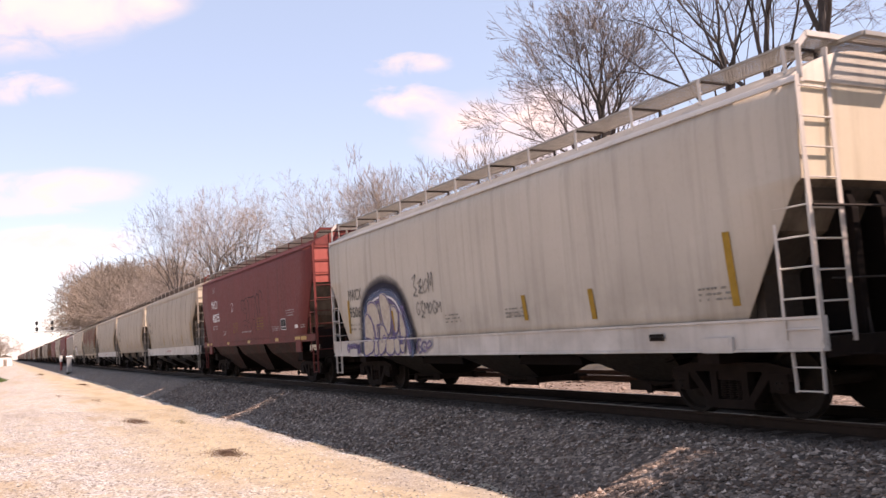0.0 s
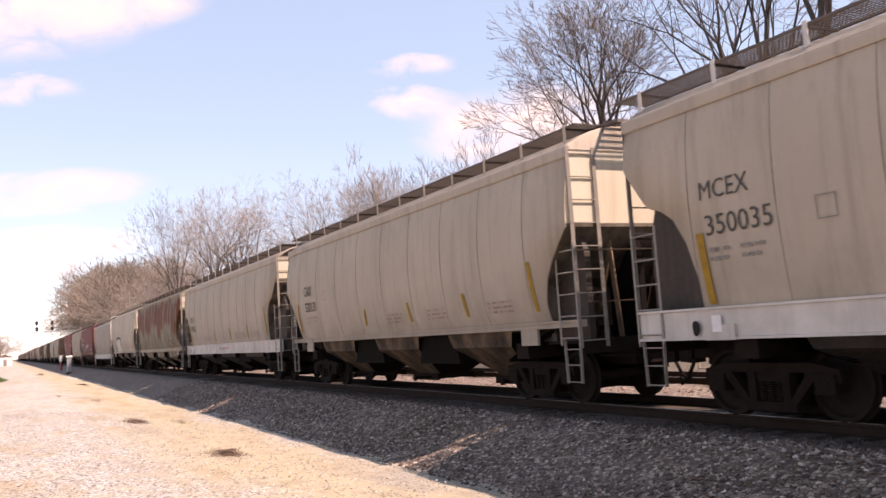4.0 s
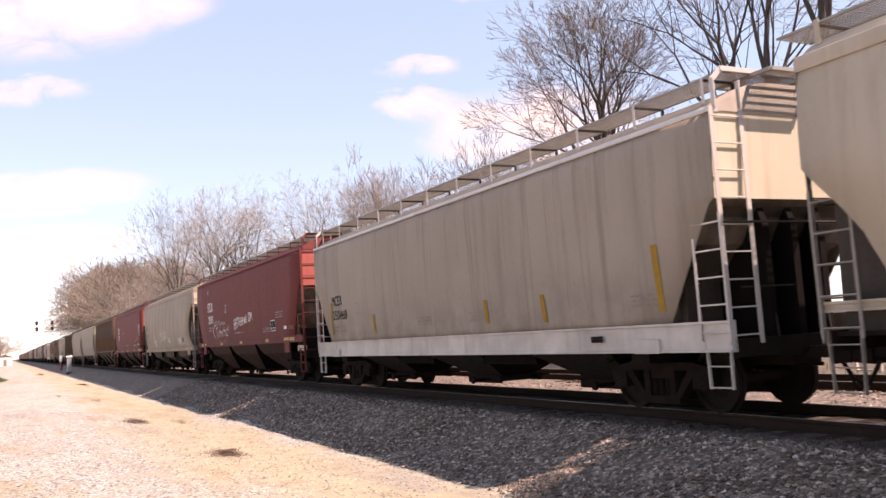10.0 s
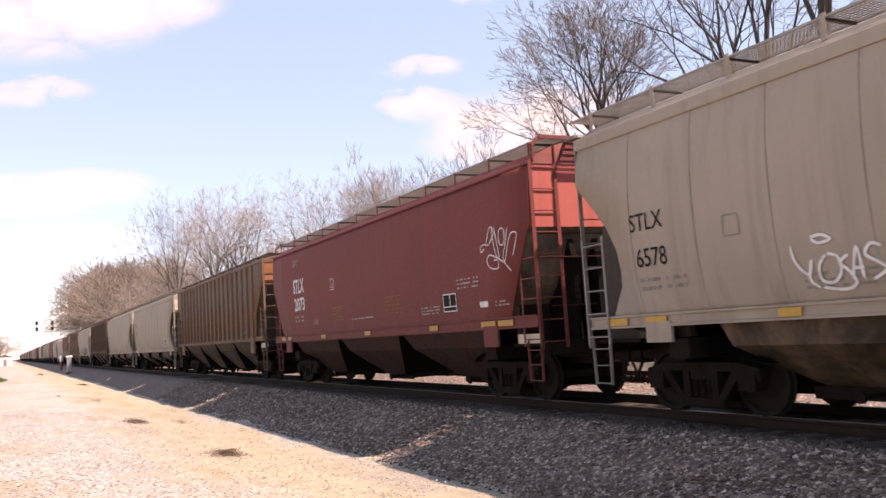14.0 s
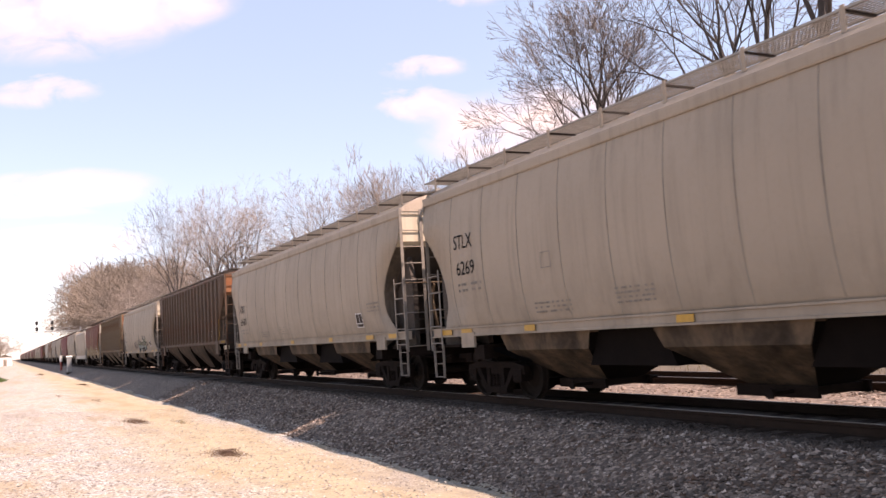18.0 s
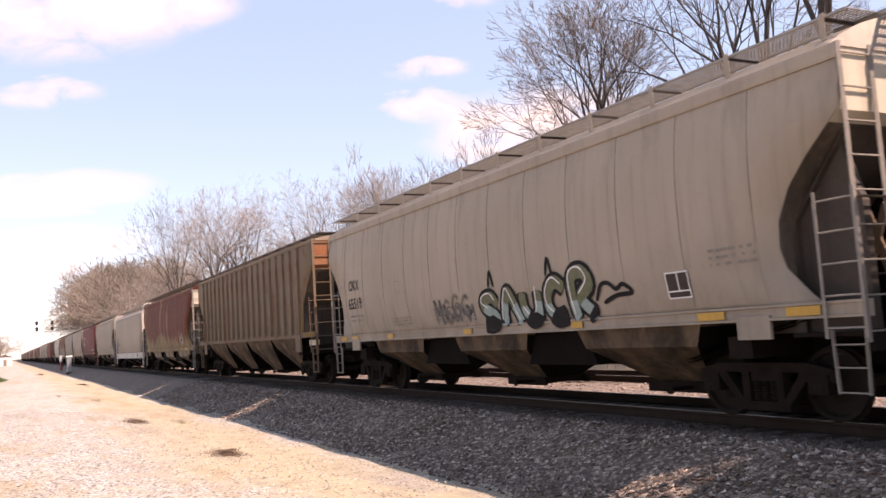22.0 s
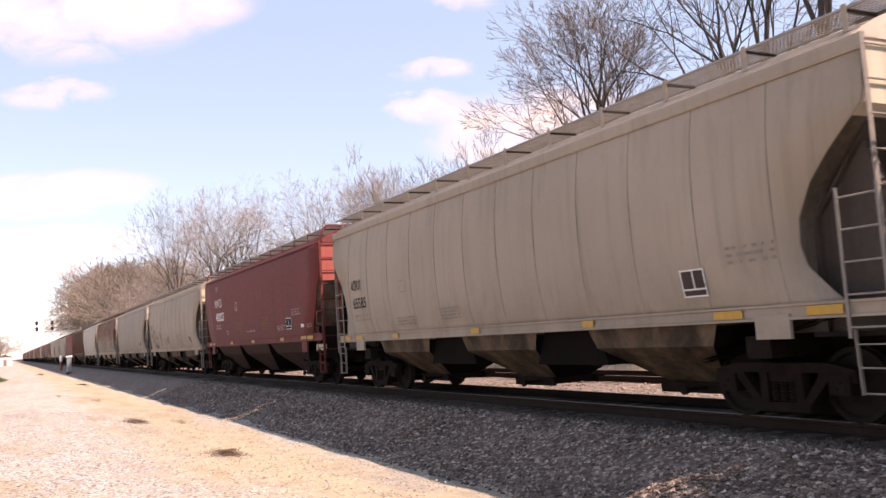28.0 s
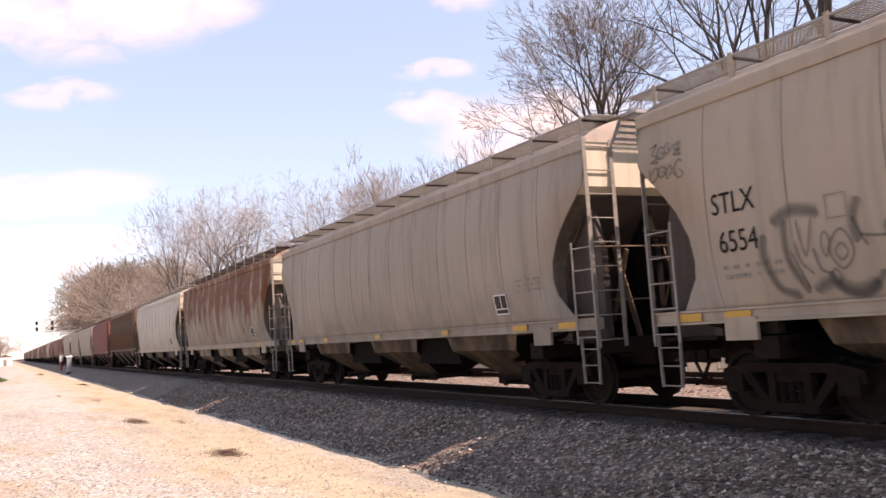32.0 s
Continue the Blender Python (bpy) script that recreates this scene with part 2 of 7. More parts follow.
def dirt_ground():
    """Cream sand on the driven band, pale gravel on the lot, tan mud and rusty stains here and there."""
    n = Nodes("sandy_gravel_ground", 0.95)
    cell = n.voronoi(26, out="Color")
    sep = n.t.nodes.new("ShaderNodeSeparateColor")
    n.link(cell, sep.inputs[0])
    grit = n.ramp(sep.outputs[0], [(0, (0.06, 0.054, 0.05)), (0.2, (0.17, 0.156, 0.144)), (0.42, (0.33, 0.307, 0.285)), (1, (0.54, 0.515, 0.485))])
    d = n.voronoi(26, out="Distance", feature="DISTANCE_TO_EDGE")
    grit = n.mix(n.span(d, 0.0, 0.06, 0.7, 0.0), grit, (0.11, 0.095, 0.078))
    sand = n.mix(n.noise(4, 6), (0.28, 0.225, 0.142), (0.345, 0.288, 0.198))
    sand = n.mix(n.span(n.noise(60, 3), 0.5, 0.85, 0, 0.4), sand, (0.22, 0.165, 0.105))
    sand = n.mix(n.span(n.voronoi(34, out="Distance"), 0.10, 0.22, 0.5, 0.0), sand, (0.52, 0.48, 0.42))
    wob = n.math("MULTIPLY", n.math("SUBTRACT", n.noise(0.35, 6, n.scaled(0.5, 1.0, 1.0), 0.62), 0.5), 4.5)
    side = n.math("ADD", n.axis(1), wob)
    patch = n.math("MAXIMUM", n.span(side, -5.9, -7.6), n.span(side, -4.7, -3.7))
    patch = n.math("MULTIPLY", patch, n.span(n.noise(2.6, 5), 0.28, 0.60, 0.2, 1.0))
    c = n.mix(patch, sand, grit)
    c = n.mix(1.0, c, n.ramp(n.noise(26, 5, rough=0.75), [(0.30, (0.48, 0.46, 0.44)), (0.46, (0.95, 0.95, 0.95)), (0.66, (1.22, 1.22, 1.22))]), "MULTIPLY")
    c = n.mix(1.0, c, n.ramp(n.noise(3.2, 5, rough=0.65), [(0.30, (0.74, 0.72, 0.69)), (0.48, (1.0, 1.0, 1.0)), (0.70, (1.1, 1.1, 1.1))]), "MULTIPLY")
    mud = n.span(n.noise(0.8, 5, n.scaled(0.3, 1.1, 1, (3, 8, 0))), 0.53, 0.66, 0, 0.7)
    c = n.mix(mud, c, (0.25, 0.187, 0.108))
    dark = n.span(n.noise(0.55, 5, n.scaled(0.28, 1.0, 1, (11, 2, 0)), 0.62), 0.54, 0.68, 0, 0.5)
    c = n.mix(dark, c, (0.185, 0.155, 0.122))
    n.color(c)
    n.bump(n.math("ADD", n.math("MULTIPLY", d, n.span(patch, 0, 1, 0.15, 1.0)), n.math("MULTIPLY", n.noise(9, 5), 0.6)), 0.7, 0.02)
    return n.mat


SAND = dirt_ground()
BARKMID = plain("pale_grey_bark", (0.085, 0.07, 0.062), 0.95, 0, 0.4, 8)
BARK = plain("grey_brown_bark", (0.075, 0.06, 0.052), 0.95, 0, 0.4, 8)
# Glare of the sky behind the twigs is put into this paler colour.
TWIGMID = plain("glare_paled_twigs", (0.29, 0.235, 0.195), 0.95, 0, 0.3, 2)
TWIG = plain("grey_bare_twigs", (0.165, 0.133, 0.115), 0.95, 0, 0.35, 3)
# Distance haze over the woods is painted into this colour.
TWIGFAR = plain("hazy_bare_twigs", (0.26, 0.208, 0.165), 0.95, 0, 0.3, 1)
BANK = plain("bank_soil_and_leaf_litter", (0.125, 0.098, 0.068), 0.95, 0, 0.5, 1.4, 0.6)
WEED = plain("dead_brown_weeds", (0.14, 0.085, 0.055), 0.95, 0, 0.4, 4)
GREENG = plain("short_green_grass", (0.075, 0.115, 0.028), 0.9, 0, 0.4, 4)
SILVER = plain("silver_painted_sheet_metal", (0.30, 0.30, 0.30), 0.5, 0.3, 0.15, 3)
BLACKM = plain("matt_black_paint", (0.02, 0.02, 0.022), 0.7, 0, 0.2, 5)
SIGNALRED = plain("red_post_paint", (0.28, 0.05, 0.04), 0.7)
SHEDWHITE = plain("white_shed_board", (0.7, 0.68, 0.64), 0.8, 0, 0.1, 2)
GRASS = plain("dry_grass", (0.26, 0.21, 0.12), 0.95, 0, 0.5, 2)


# ---- mesh helpers ----
def box(bm, x0, x1, y0, y1, z0, z1):
    v = [bm.verts.new((x, y, z)) for x in (x0, x1) for y in (y0, y1) for z in (z0, z1)]
    for f in ((0, 1, 3, 2), (4, 6, 7, 5), (0, 4, 5, 1), (2, 3, 7, 6), (0, 2, 6, 4), (1, 5, 7, 3)):
        bm.faces.new([v[i] for i in f])


def bar(bm, a, b, r, n=6, r2=None):
    """A round bar between two points."""
    a, b = Vector(a), Vector(b)
    d = (b - a).normalized()
    u = d.orthogonal().normalized()
    w = d.cross(u)
    rings = []
    for p, rr in ((a, r), (b, r if r2 is None else r2)):
        rings.append([bm.verts.new(p + (u * math.cos(k * math.tau / n) + w * math.sin(k * math.tau / n)) * rr) for k in range(n)])
    for k in range(n):
        bm.faces.new((rings[0][k], rings[0][(k + 1) % n], rings[1][(k + 1) % n], rings[1][k]))
    bm.faces.new(rings[0][::-1])
    bm.faces.new(rings[1])


def flat(bm, a, b, w, t, up=(0, 0, 1)):
    """A flat strap between two points, w wide and t thick."""
    a, b = Vector(a), Vector(b)
    d = (b - a).normalized()
    s = d.cross(Vector(up)).normalized() * (w / 2)
    h = s.cross(d).normalized() * (t / 2)
    va = [bm.verts.new(a + i * s + j * h) for i, j in ((-1, -1), (1, -1), (1, 1), (-1, 1))]
    vb = [bm.verts.new(b + i * s + j * h) for i, j in ((-1, -1), (1, -1), (1, 1), (-1, 1))]
    for k in range(4):
        bm.faces.new((va[k], va[(k + 1) % 4], vb[(k + 1) % 4], vb[k]))
    bm.faces.new(va[::-1])
    bm.faces.new(vb)


def prism(bm, poly, y0, y1):
    """A side-view polygon (x, z) given depth from y0 to y1."""
    a = [bm.verts.new((x, y0, z)) for x, z in poly]
    b = [bm.verts.new((x, y1, z)) for x, z in poly]
    n = len(poly)
    for k in range(n):
        bm.faces.new((a[k], b[k], b[(k + 1) % n], a[(k + 1) % n]))
    bm.faces.new(a)
    bm.faces.new(b[::-1])


def lathe(bm, rings, y_axis=True, n=24):
    """A solid of revolution about the y axis from (y, radius) pairs."""
    rows = [[bm.verts.new((r * math.cos(k * math.tau / n), y, r * math.sin(k * math.tau / n))) for k in range(n)] for y, r in rings]
    for a, b in zip(rows, rows[1:]):
        for k in range(n):
            bm.faces.new((a[k], a[(k + 1) % n], b[(k + 1) % n], b[k]))
    bm.faces.new(rows[0][::-1])
    bm.faces.new(rows[-1])


def done(bm, name, smooth=False):
    bmesh.ops.recalc_face_normals(bm, faces=bm.faces[:])
    me = bpy.data.meshes.new(name)
    bm.to_mesh(me)
    bm.free()
    if smooth:
        me.polygons.foreach_set("use_smooth", [True] * len(me.polygons))
    return me


BASE, GEO = {}, {}


def geo(key, mat, make, smooth=False):
    """The mesh of that key in that material; built once and shared by all alike parts."""
    k = (key, mat.name)
    if k not in GEO:
        if key not in BASE:
            bm = bmesh.new()
            make(bm)
            BASE[key] = done(bm, str(key[0]), smooth)
            GEO[k] = BASE[key]
        else:
            GEO[k] = BASE[key].copy()
        GEO[k].materials.clear()
        GEO[k].materials.append(mat)
    return GEO[k]


TURN = Matrix.Rotation(math.pi, 4, "Z")


def part(name, me, parent, label="", at=None):
    ob = new(name, me)
    ob.parent = parent
    if at is not None:
        ob.matrix_basis = at
    if label:
        tagged(ob, label)
    return ob


def single(name, make, mat, parent=None, label="", smooth=False):
    bm = bmesh.new()
    make(bm)
    me = done(bm, name, smooth)
    me.materials.append(mat)
    ob = new(name, me)
    if parent:
        ob.parent = parent
    if label:
        tagged(ob, label)
    return ob


# ---- ground, track ----
def ground_z(y):
    """Height of the ground across the line: ballast shoulder by the rails, gravel lot before it, a low bank behind."""
    pts = ((-400, -0.45), (-9.0, -0.50), (-6.5, -0.70), (-4.6, -0.83), (-3.8, -0.84), (-2.25, -0.25), (-1.85, -0.178), (7.0, -0.178), (7.6, -0.24), (9.4, -0.55), (12.0, -0.1), (18, 0.6), (60, 1.5), (400, 2.0))
    for (a, za), (b, zb) in zip(pts, pts[1:]):
        if y <= b:
            return za + (zb - za) * max(0, (y - a)) / (b - a)
    return pts[-1][1]


def make_ground(bm, y0, y1, ys, xs, lift=0.0, rough=0.0):
    rows = []
    for x in xs:
        rows.append([bm.verts.new((x, y, ground_z(y) + lift + (rough * noise.noise((x * 0.7, y * 0.9, 2)) if abs(x) < 250 else 0) - (0.12 if lift > 0 and y < -3.9 else 0))) for y in ys])
    for a, b in zip(rows, rows[1:]):
        for k in range(len(ys) - 1):
            bm.faces.new((a[k], a[k + 1], b[k + 1], b[k]))


def steps(a, b, n):
    return [a + (b - a) * i / n for i in range(n + 1)]


XS = [-3500, -1500, -700, -350, -200] + steps(-120, -40, 40) + steps(-39, 6, 90) + [30, 90, 300, 1500]
YS = [-2500, -800, -200, -60, -30] + steps(-20, -2, 45) + steps(-1.9, 7, 4) + steps(7.6, 20, 12) + [30, 60, 150, 400, 2500]
ground = single("ground", lambda bm: make_ground(bm, 0, 0, YS, XS, -0.012, 0.05), SAND, smooth=True)
tagged(ground, "sunlit sandy gravel ground beside the railway", "ground", kind="structure")
bed = single("ballast_bed", lambda bm: make_ground(bm, 0, 0, steps(-4.0, -1.9, 12) + steps(-1.5, 7.0, 10) + [7.6, 9.0], [-3400, -1000, -400, -200] + steps(-120, 10, 120) + [60, 200, 1000], 0.02, 0.03), BALLAST)
tagged(bed, "grey crushed stone ballast under two tracks", "ballast", kind="structure")


bank = single("bank", lambda bm: make_ground(bm, 0, 0, [8.6] + steps(9, 20, 12) + [30, 60, 150], [-3300, -1000, -400, -200] + steps(-140, 20, 100) + [60, 200, 1000], 0.045, 0.05), BANK, smooth=True)
tagged(bank, "brown soil bank with leaf litter beyond the tracks", "bank", kind="structure")


# ---- loose stones ----
def island_stones(name, cols):
    n = Nodes(name, 0.9)
    r = n.t.nodes.new("ShaderNodeNewGeometry").outputs["Random Per Island"]
    c = n.ramp(r, [(i / (len(cols) - 1), col) for i, col in enumerate(cols)])
    n.color(n.track_grime_shade(n.mix(n.span(n.noise(40, 3), 0.35, 0.7, 0, 0.5), c, tuple(x * 0.5 for x in cols[0]))))
    return n.mat


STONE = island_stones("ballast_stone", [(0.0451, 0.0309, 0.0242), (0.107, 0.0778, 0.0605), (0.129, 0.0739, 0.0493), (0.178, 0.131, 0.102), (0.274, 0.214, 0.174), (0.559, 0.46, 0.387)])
PEBBLE = island_stones("pale_gravel_stone", [(0.10, 0.092, 0.084), (0.25, 0.23, 0.205), (0.40, 0.372, 0.34), (0.6, 0.57, 0.53)])


def scatter(name, label, count, xr, yr, size, mat, seed, skip=None):
    """Many small angular stones lying on the ground, as one heap of loose stuff."""
    r = np.random.default_rng(seed)
    base = np.array([(1, 0, 0), (-1, 0, 0), (0, 1, 0), (0, -1, 0), (0, 0, 1), (0, 0, -1)], float)
    tri = np.array([(0, 2, 4), (2, 1, 4), (1, 3, 4), (3, 0, 4), (2, 0, 5), (1, 2, 5), (3, 1, 5), (0, 3, 5)])
    u = r.random(count)
    x = xr[1] - (xr[1] - xr[0]) * u ** 1.9
    y = r.uniform(yr[0], yr[1], count)
    if skip:
        keep = ~((y > skip[0]) & (y < skip[1]))
        x, y = x[keep], y[keep]
        count = len(x)
    z = np.array([ground_z(q) for q in y]) + 0.012
    sz = r.uniform(size[0], size[1], count)
    axes = r.uniform(0.55, 1.15, (count, 1, 3)) * sz[:, None, None]
    jit = r.normal(0, 0.22, (count, 6, 3))
    v = (base[None] + jit) * axes
    a = r.uniform(0, 6.28, count)
    ca, sa = np.cos(a)[:, None], np.sin(a)[:, None]
    v = np.stack([v[..., 0] * ca - v[..., 1] * sa, v[..., 0] * sa + v[..., 1] * ca, v[..., 2] * (0.6 if size[1] > 0.03 else 0.32)], -1)
    v += np.stack([x, y, z + sz * 0.25], -1)[:, None]
    f = tri[None] + (np.arange(count) * 6)[:, None, None]
    me = bpy.data.meshes.new(name)
    me.from_pydata(v.reshape(-1, 3).tolist(), [], f.reshape(-1, 3).tolist())
    me.materials.append(mat)
    return tagged(new(name, me), label, "stones", kind="stuff")


scatter("ballast_stones", "angular grey crushed stones on the ballast shoulder", 30000, (-42, 1), (-3.92, -1.36), (0.020, 0.052), STONE, 3)
scatter("ballast_stones", "sunlit crushed stones between and beyond the two tracks", 9000, (-60, 2), (1.0, 9.0), (0.025, 0.05), STONE, 4)
scatter("gravel_stones", "pale loose gravel on the sandy lot", 30000, (-34, -2), (-10.8, -3.9), (0.008, 0.027), PEBBLE, 5)
scatter("ballast_stones", "crushed stones heaped over the ends of the ties", 5200, (-34, 1), (-1.85, -1.02), (0.022, 0.05), STONE, 6)
RAIL = [(-0.07, -0.17), (0.07, -0.17), (0.07, -0.155), (0.012, -0.14), (0.012, -0.045), (0.036, -0.035), (0.036, -0.004), (0.026, 0.0), (-0.026, 0.0), (-0.036, -0.004), (-0.036, -0.035), (-0.012, -0.045), (-0.012, -0.14), (-0.07, -0.155)]


def rail_mesh(bm, y):
    for poly, lift in ((RAIL, 0.0),):
        a = [bm.verts.new((-1500, y + u, w)) for u, w in poly]
        b = [bm.verts.new((300, y + u, w)) for u, w in poly]
        for k in range(len(poly)):
            bm.faces.new((a[k], b[k], b[(k + 1) % len(poly)], a[(k + 1) % len(poly)]))


def railway_track(yc, label):
    top = tagged(new("railway_track"), label, "railway track", "tracks")
    for s in (-0.7535, 0.7535):
        single("rail", lambda bm: rail_mesh(bm, yc + s), RAILM, top)
        single("rail_head", lambda bm: box(bm, -1500, 300, yc + s - 0.022, yc + s + 0.022, -0.002, 0.0035), RAILTOP, top, "polished running surface of the rail")
    def tie(bm):
        box(bm, -0.115, 0.115, -1.3, 1.3, -0.36, -0.155)
        bmesh.ops.bevel(bm, geom=bm.edges[:], offset=0.012, segments=1, affect="EDGES")
    me = geo(("tie",), TIE, tie)
    for k in range(110):
        x = 2.0 - k * 0.52
        part("tie", me, top, at=pose(x + 0.03 * math.sin(k * 7.1), yc + 0.03 * math.sin(k * 3.3), 0.01 * math.sin(k * 5.7), 0, 0, 0.8 * math.sin(k * 2.2)))
    def rest(bm):
        for k in range(110, 700):
            box(bm, 2 - k * 0.52 - 0.115, 2 - k * 0.52 + 0.115, yc - 1.3, yc + 1.3, -0.36, -0.15)
    far = single("distant_ties", rest, TIE, top)
    tagged(far, kind="stuff")
    return top


railway_track(0.0, "railway track with steel rails on timber ties, in the train's shade")
railway_track(4.85, "second parallel railway track of rusty rails in grey ballast")


# ---- covered hopper cars ----
def interp(pts, z):
    for (a, va), (b, vb) in zip(pts, pts[1:]):
        if (a - z) * (b - z) <= 0:
            f = (z - a) / (b - a) if b != a else 0
            return va + (vb - va) * f
    return pts[0][1] if abs(z - pts[0][0]) < abs(z - pts[-1][0]) else pts[-1][1]


# half width by height, end set-back by height, and the main sizes of each kind of car
KINDS = {
    "curved": dict(length=17.2, prof=((1.40, 1.40), (1.7, 1.49), (2.2, 1.57), (2.8, 1.60), (3.4, 1.585), (3.9, 1.53), (4.38, 1.44)),
                   cut=((4.38, 0.0), (3.62, 0.03), (3.17, 0.50), (2.85, 0.78), (2.47, 0.98), (2.15, 1.02), (1.91, 0.97), (1.58, 0.70), (1.40, 0.52)),
                   sill=(1.30, 1.47), bays=(4.45, 0.0, -4.45), bay=2.95, seams=12, rb=4.84, deck=1.12),
    "tub": dict(length=16.0, prof=((1.34, 1.36), (1.7, 1.48), (2.2, 1.57), (2.8, 1.61), (3.4, 1.59), (3.9, 1.53), (4.36, 1.44)),
                cut=((4.36, 0.0), (3.02, 0.03), (2.85, 0.18), (2.5, 0.50), (2.2, 0.72), (1.8, 0.88), (1.34, 0.92)),
                sill=(1.36, 1.46), bays=(4.2, 0.0, -4.2), bay=2.75, seams=9, rb=4.80, deck=1.12),
    "deep": dict(length=17.35, prof=((1.36, 1.44), (1.8, 1.50), (2.4, 1.56), (3.0, 1.585), (3.6, 1.56), (4.0, 1.51), (4.38, 1.44)),
                 cut=((4.38, 0.0), (3.62, 0.02), (2.98, 0.52), (2.90, 0.80), (2.75, 1.02), (2.4, 1.22), (1.9, 1.34), (1.36, 1.38)),
                 sill=(1.09, 1.50), bays=(4.45, 0.0, -4.45), bay=2.95, seams=11, rb=4.84, deck=1.12),
    "smooth": dict(length=16.65, prof=((1.30, 1.46), (2.2, 1.50), (3.2, 1.52), (3.75, 1.52), (4.0, 1.50), (4.16, 1.44)),
                   cut=((4.16, 0.0), (2.95, 0.06), (2.88, 0.16), (1.30, 1.14)),
                   sill=(0.92, 1.31), bays=(4.3, 0.0, -4.3), bay=2.85, seams=0, rb=4.69, deck=1.05),
    "red": dict(length=16.65, prof=((1.44, 1.50), (2.2, 1.535), (3.2, 1.55), (3.9, 1.54), (4.2, 1.52), (4.36, 1.46)),
                cut=((4.36, 0.0), (3.18, 0.03), (3.10, 0.14), (1.61, 0.92), (1.44, 0.98)),
                sill=(1.40, 1.60), bays=(4.3, 0.0, -4.3), bay=4.1, seams=0, rb=4.80, deck=1.10),
    "ribbed": dict(length=17.75, prof=((1.56, 1.50), (3.0, 1.50), (4.3, 1.50), (4.50, 1.46)),
                   cut=((4.50, 0.0), (3.72, 0.02), (2.55, 1.15), (1.56, 1.22)),
                   sill=(1.52, 1.66), bays=(5.35, 1.8, -1.8, -5.35), bay=3.5, seams=0, rb=4.74, deck=1.25),
}


def side_y(kind, z):
    """The near side's y at a height: a smooth bow through the profile."""
    P = KINDS[kind]["prof"]
    if z <= P[0][0]:
        return -P[0][1]
    if z >= P[-1][0]:
        return -P[-1][1]
    i = max(k for k in range(len(P) - 1) if P[k][0] <= z)
    slope = [(P[min(k + 1, len(P) - 1)][1] - P[max(k - 1, 0)][1]) / (P[min(k + 1, len(P) - 1)][0] - P[max(k - 1, 0)][0]) for k in (i, i + 1)]
    w = P[i + 1][0] - P[i][0]
    t = (z - P[i][0]) / w
    return -((2 * t ** 3 - 3 * t * t + 1) * P[i][1] + (t ** 3 - 2 * t * t + t) * w * slope[0] + (3 * t * t - 2 * t ** 3) * P[i + 1][1] + (t ** 3 - t * t) * w * slope[1])


def side_mesh(bm, kind):
    """The near side sheet, with its thickness, cut back at both ends."""
    K = KINDS[kind]
    zs = sorted({z for z, _ in K["prof"]} | {z for z, _ in K["cut"]} | set(steps(K["prof"][0][0], K["prof"][-1][0], 20)))
    zs = [z for z, up in zip(zs, zs[1:] + [99]) if up - z > 0.03]
    h = K["length"] / 2
    front, back = [], []
    for z in zs:
        e, y = h - interp(K["cut"], z), side_y(kind, z)
        xs = steps(-e, e, 14)
        front.append([bm.verts.new((x, y, z)) for x in xs])
        back.append([bm.verts.new((x, y + 0.03, z)) for x in xs])
    n = len(front[0])
    for g in (front, back):
        for a, b in zip(g, g[1:]):
            for k in range(n - 1):
                bm.faces.new((a[k], a[k + 1], b[k + 1], b[k]))
    for a, b in zip(range(len(zs) - 1), range(1, len(zs))):
        for k in (0, n - 1):
            bm.faces.new((front[a][k], front[b][k], back[b][k], back[a][k]))
    for row in (0, -1):
        for k in range(n - 1):
            bm.faces.new((front[row][k], back[row][k], back[row][k + 1], front[row][k + 1]))


def end_mesh(bm, kind, low):
    """The end at +x: the upright head above, or the sloping sheet below it, flush with the side sheets' ends."""
    K = KINDS[kind]
    split = {"curved": 3.5, "tub": 3.08, "deep": 3.5, "smooth": 2.95, "red": 3.18, "ribbed": 3.6}[kind]
    zs = sorted({z for z, _ in K["cut"]} | set(steps(K["prof"][0][0], K["prof"][-1][0], 8)) | {split})
    zs = [z for z in zs if (z <= split if low else z >= split)]
    h = K["length"] / 2
    for d in (0.015, 0.05):
        rows = []
        for z in zs:
            back = max(c for _, c in K["cut"]) if low and z < 2.1 else interp(K["cut"], z)
            e, y = h - back - d, side_y(kind, z) + 0.034
            rows.append([bm.verts.new((e, y + (-2 * y) * k / 4, z)) for k in range(5)])
        for a, b in zip(rows, rows[1:]):
            for k in range(4):
                bm.faces.new((a[k], a[k + 1], b[k + 1], b[k]))


def slope_mesh(bm, kind):
    """The slope sheet that falls from the end set-back towards the first hopper, above the truck."""
    K = KINDS[kind]
    h, z0 = K["length"] / 2, K["prof"][0][0]
    x0 = h - interp(K["cut"], z0) - 0.03
    x1 = K["bays"][0] + 0.9
    for dz in (0, -0.04):
        a = [bm.verts.new((x0, y, z0 + dz)) for y in (-1.38, 1.38)]
        b = [bm.verts.new((x1, y, 0.78 + dz)) for y in (-1.15, 1.15)]
        bm.faces.new((a[0], a[1], b[1], b[0]))


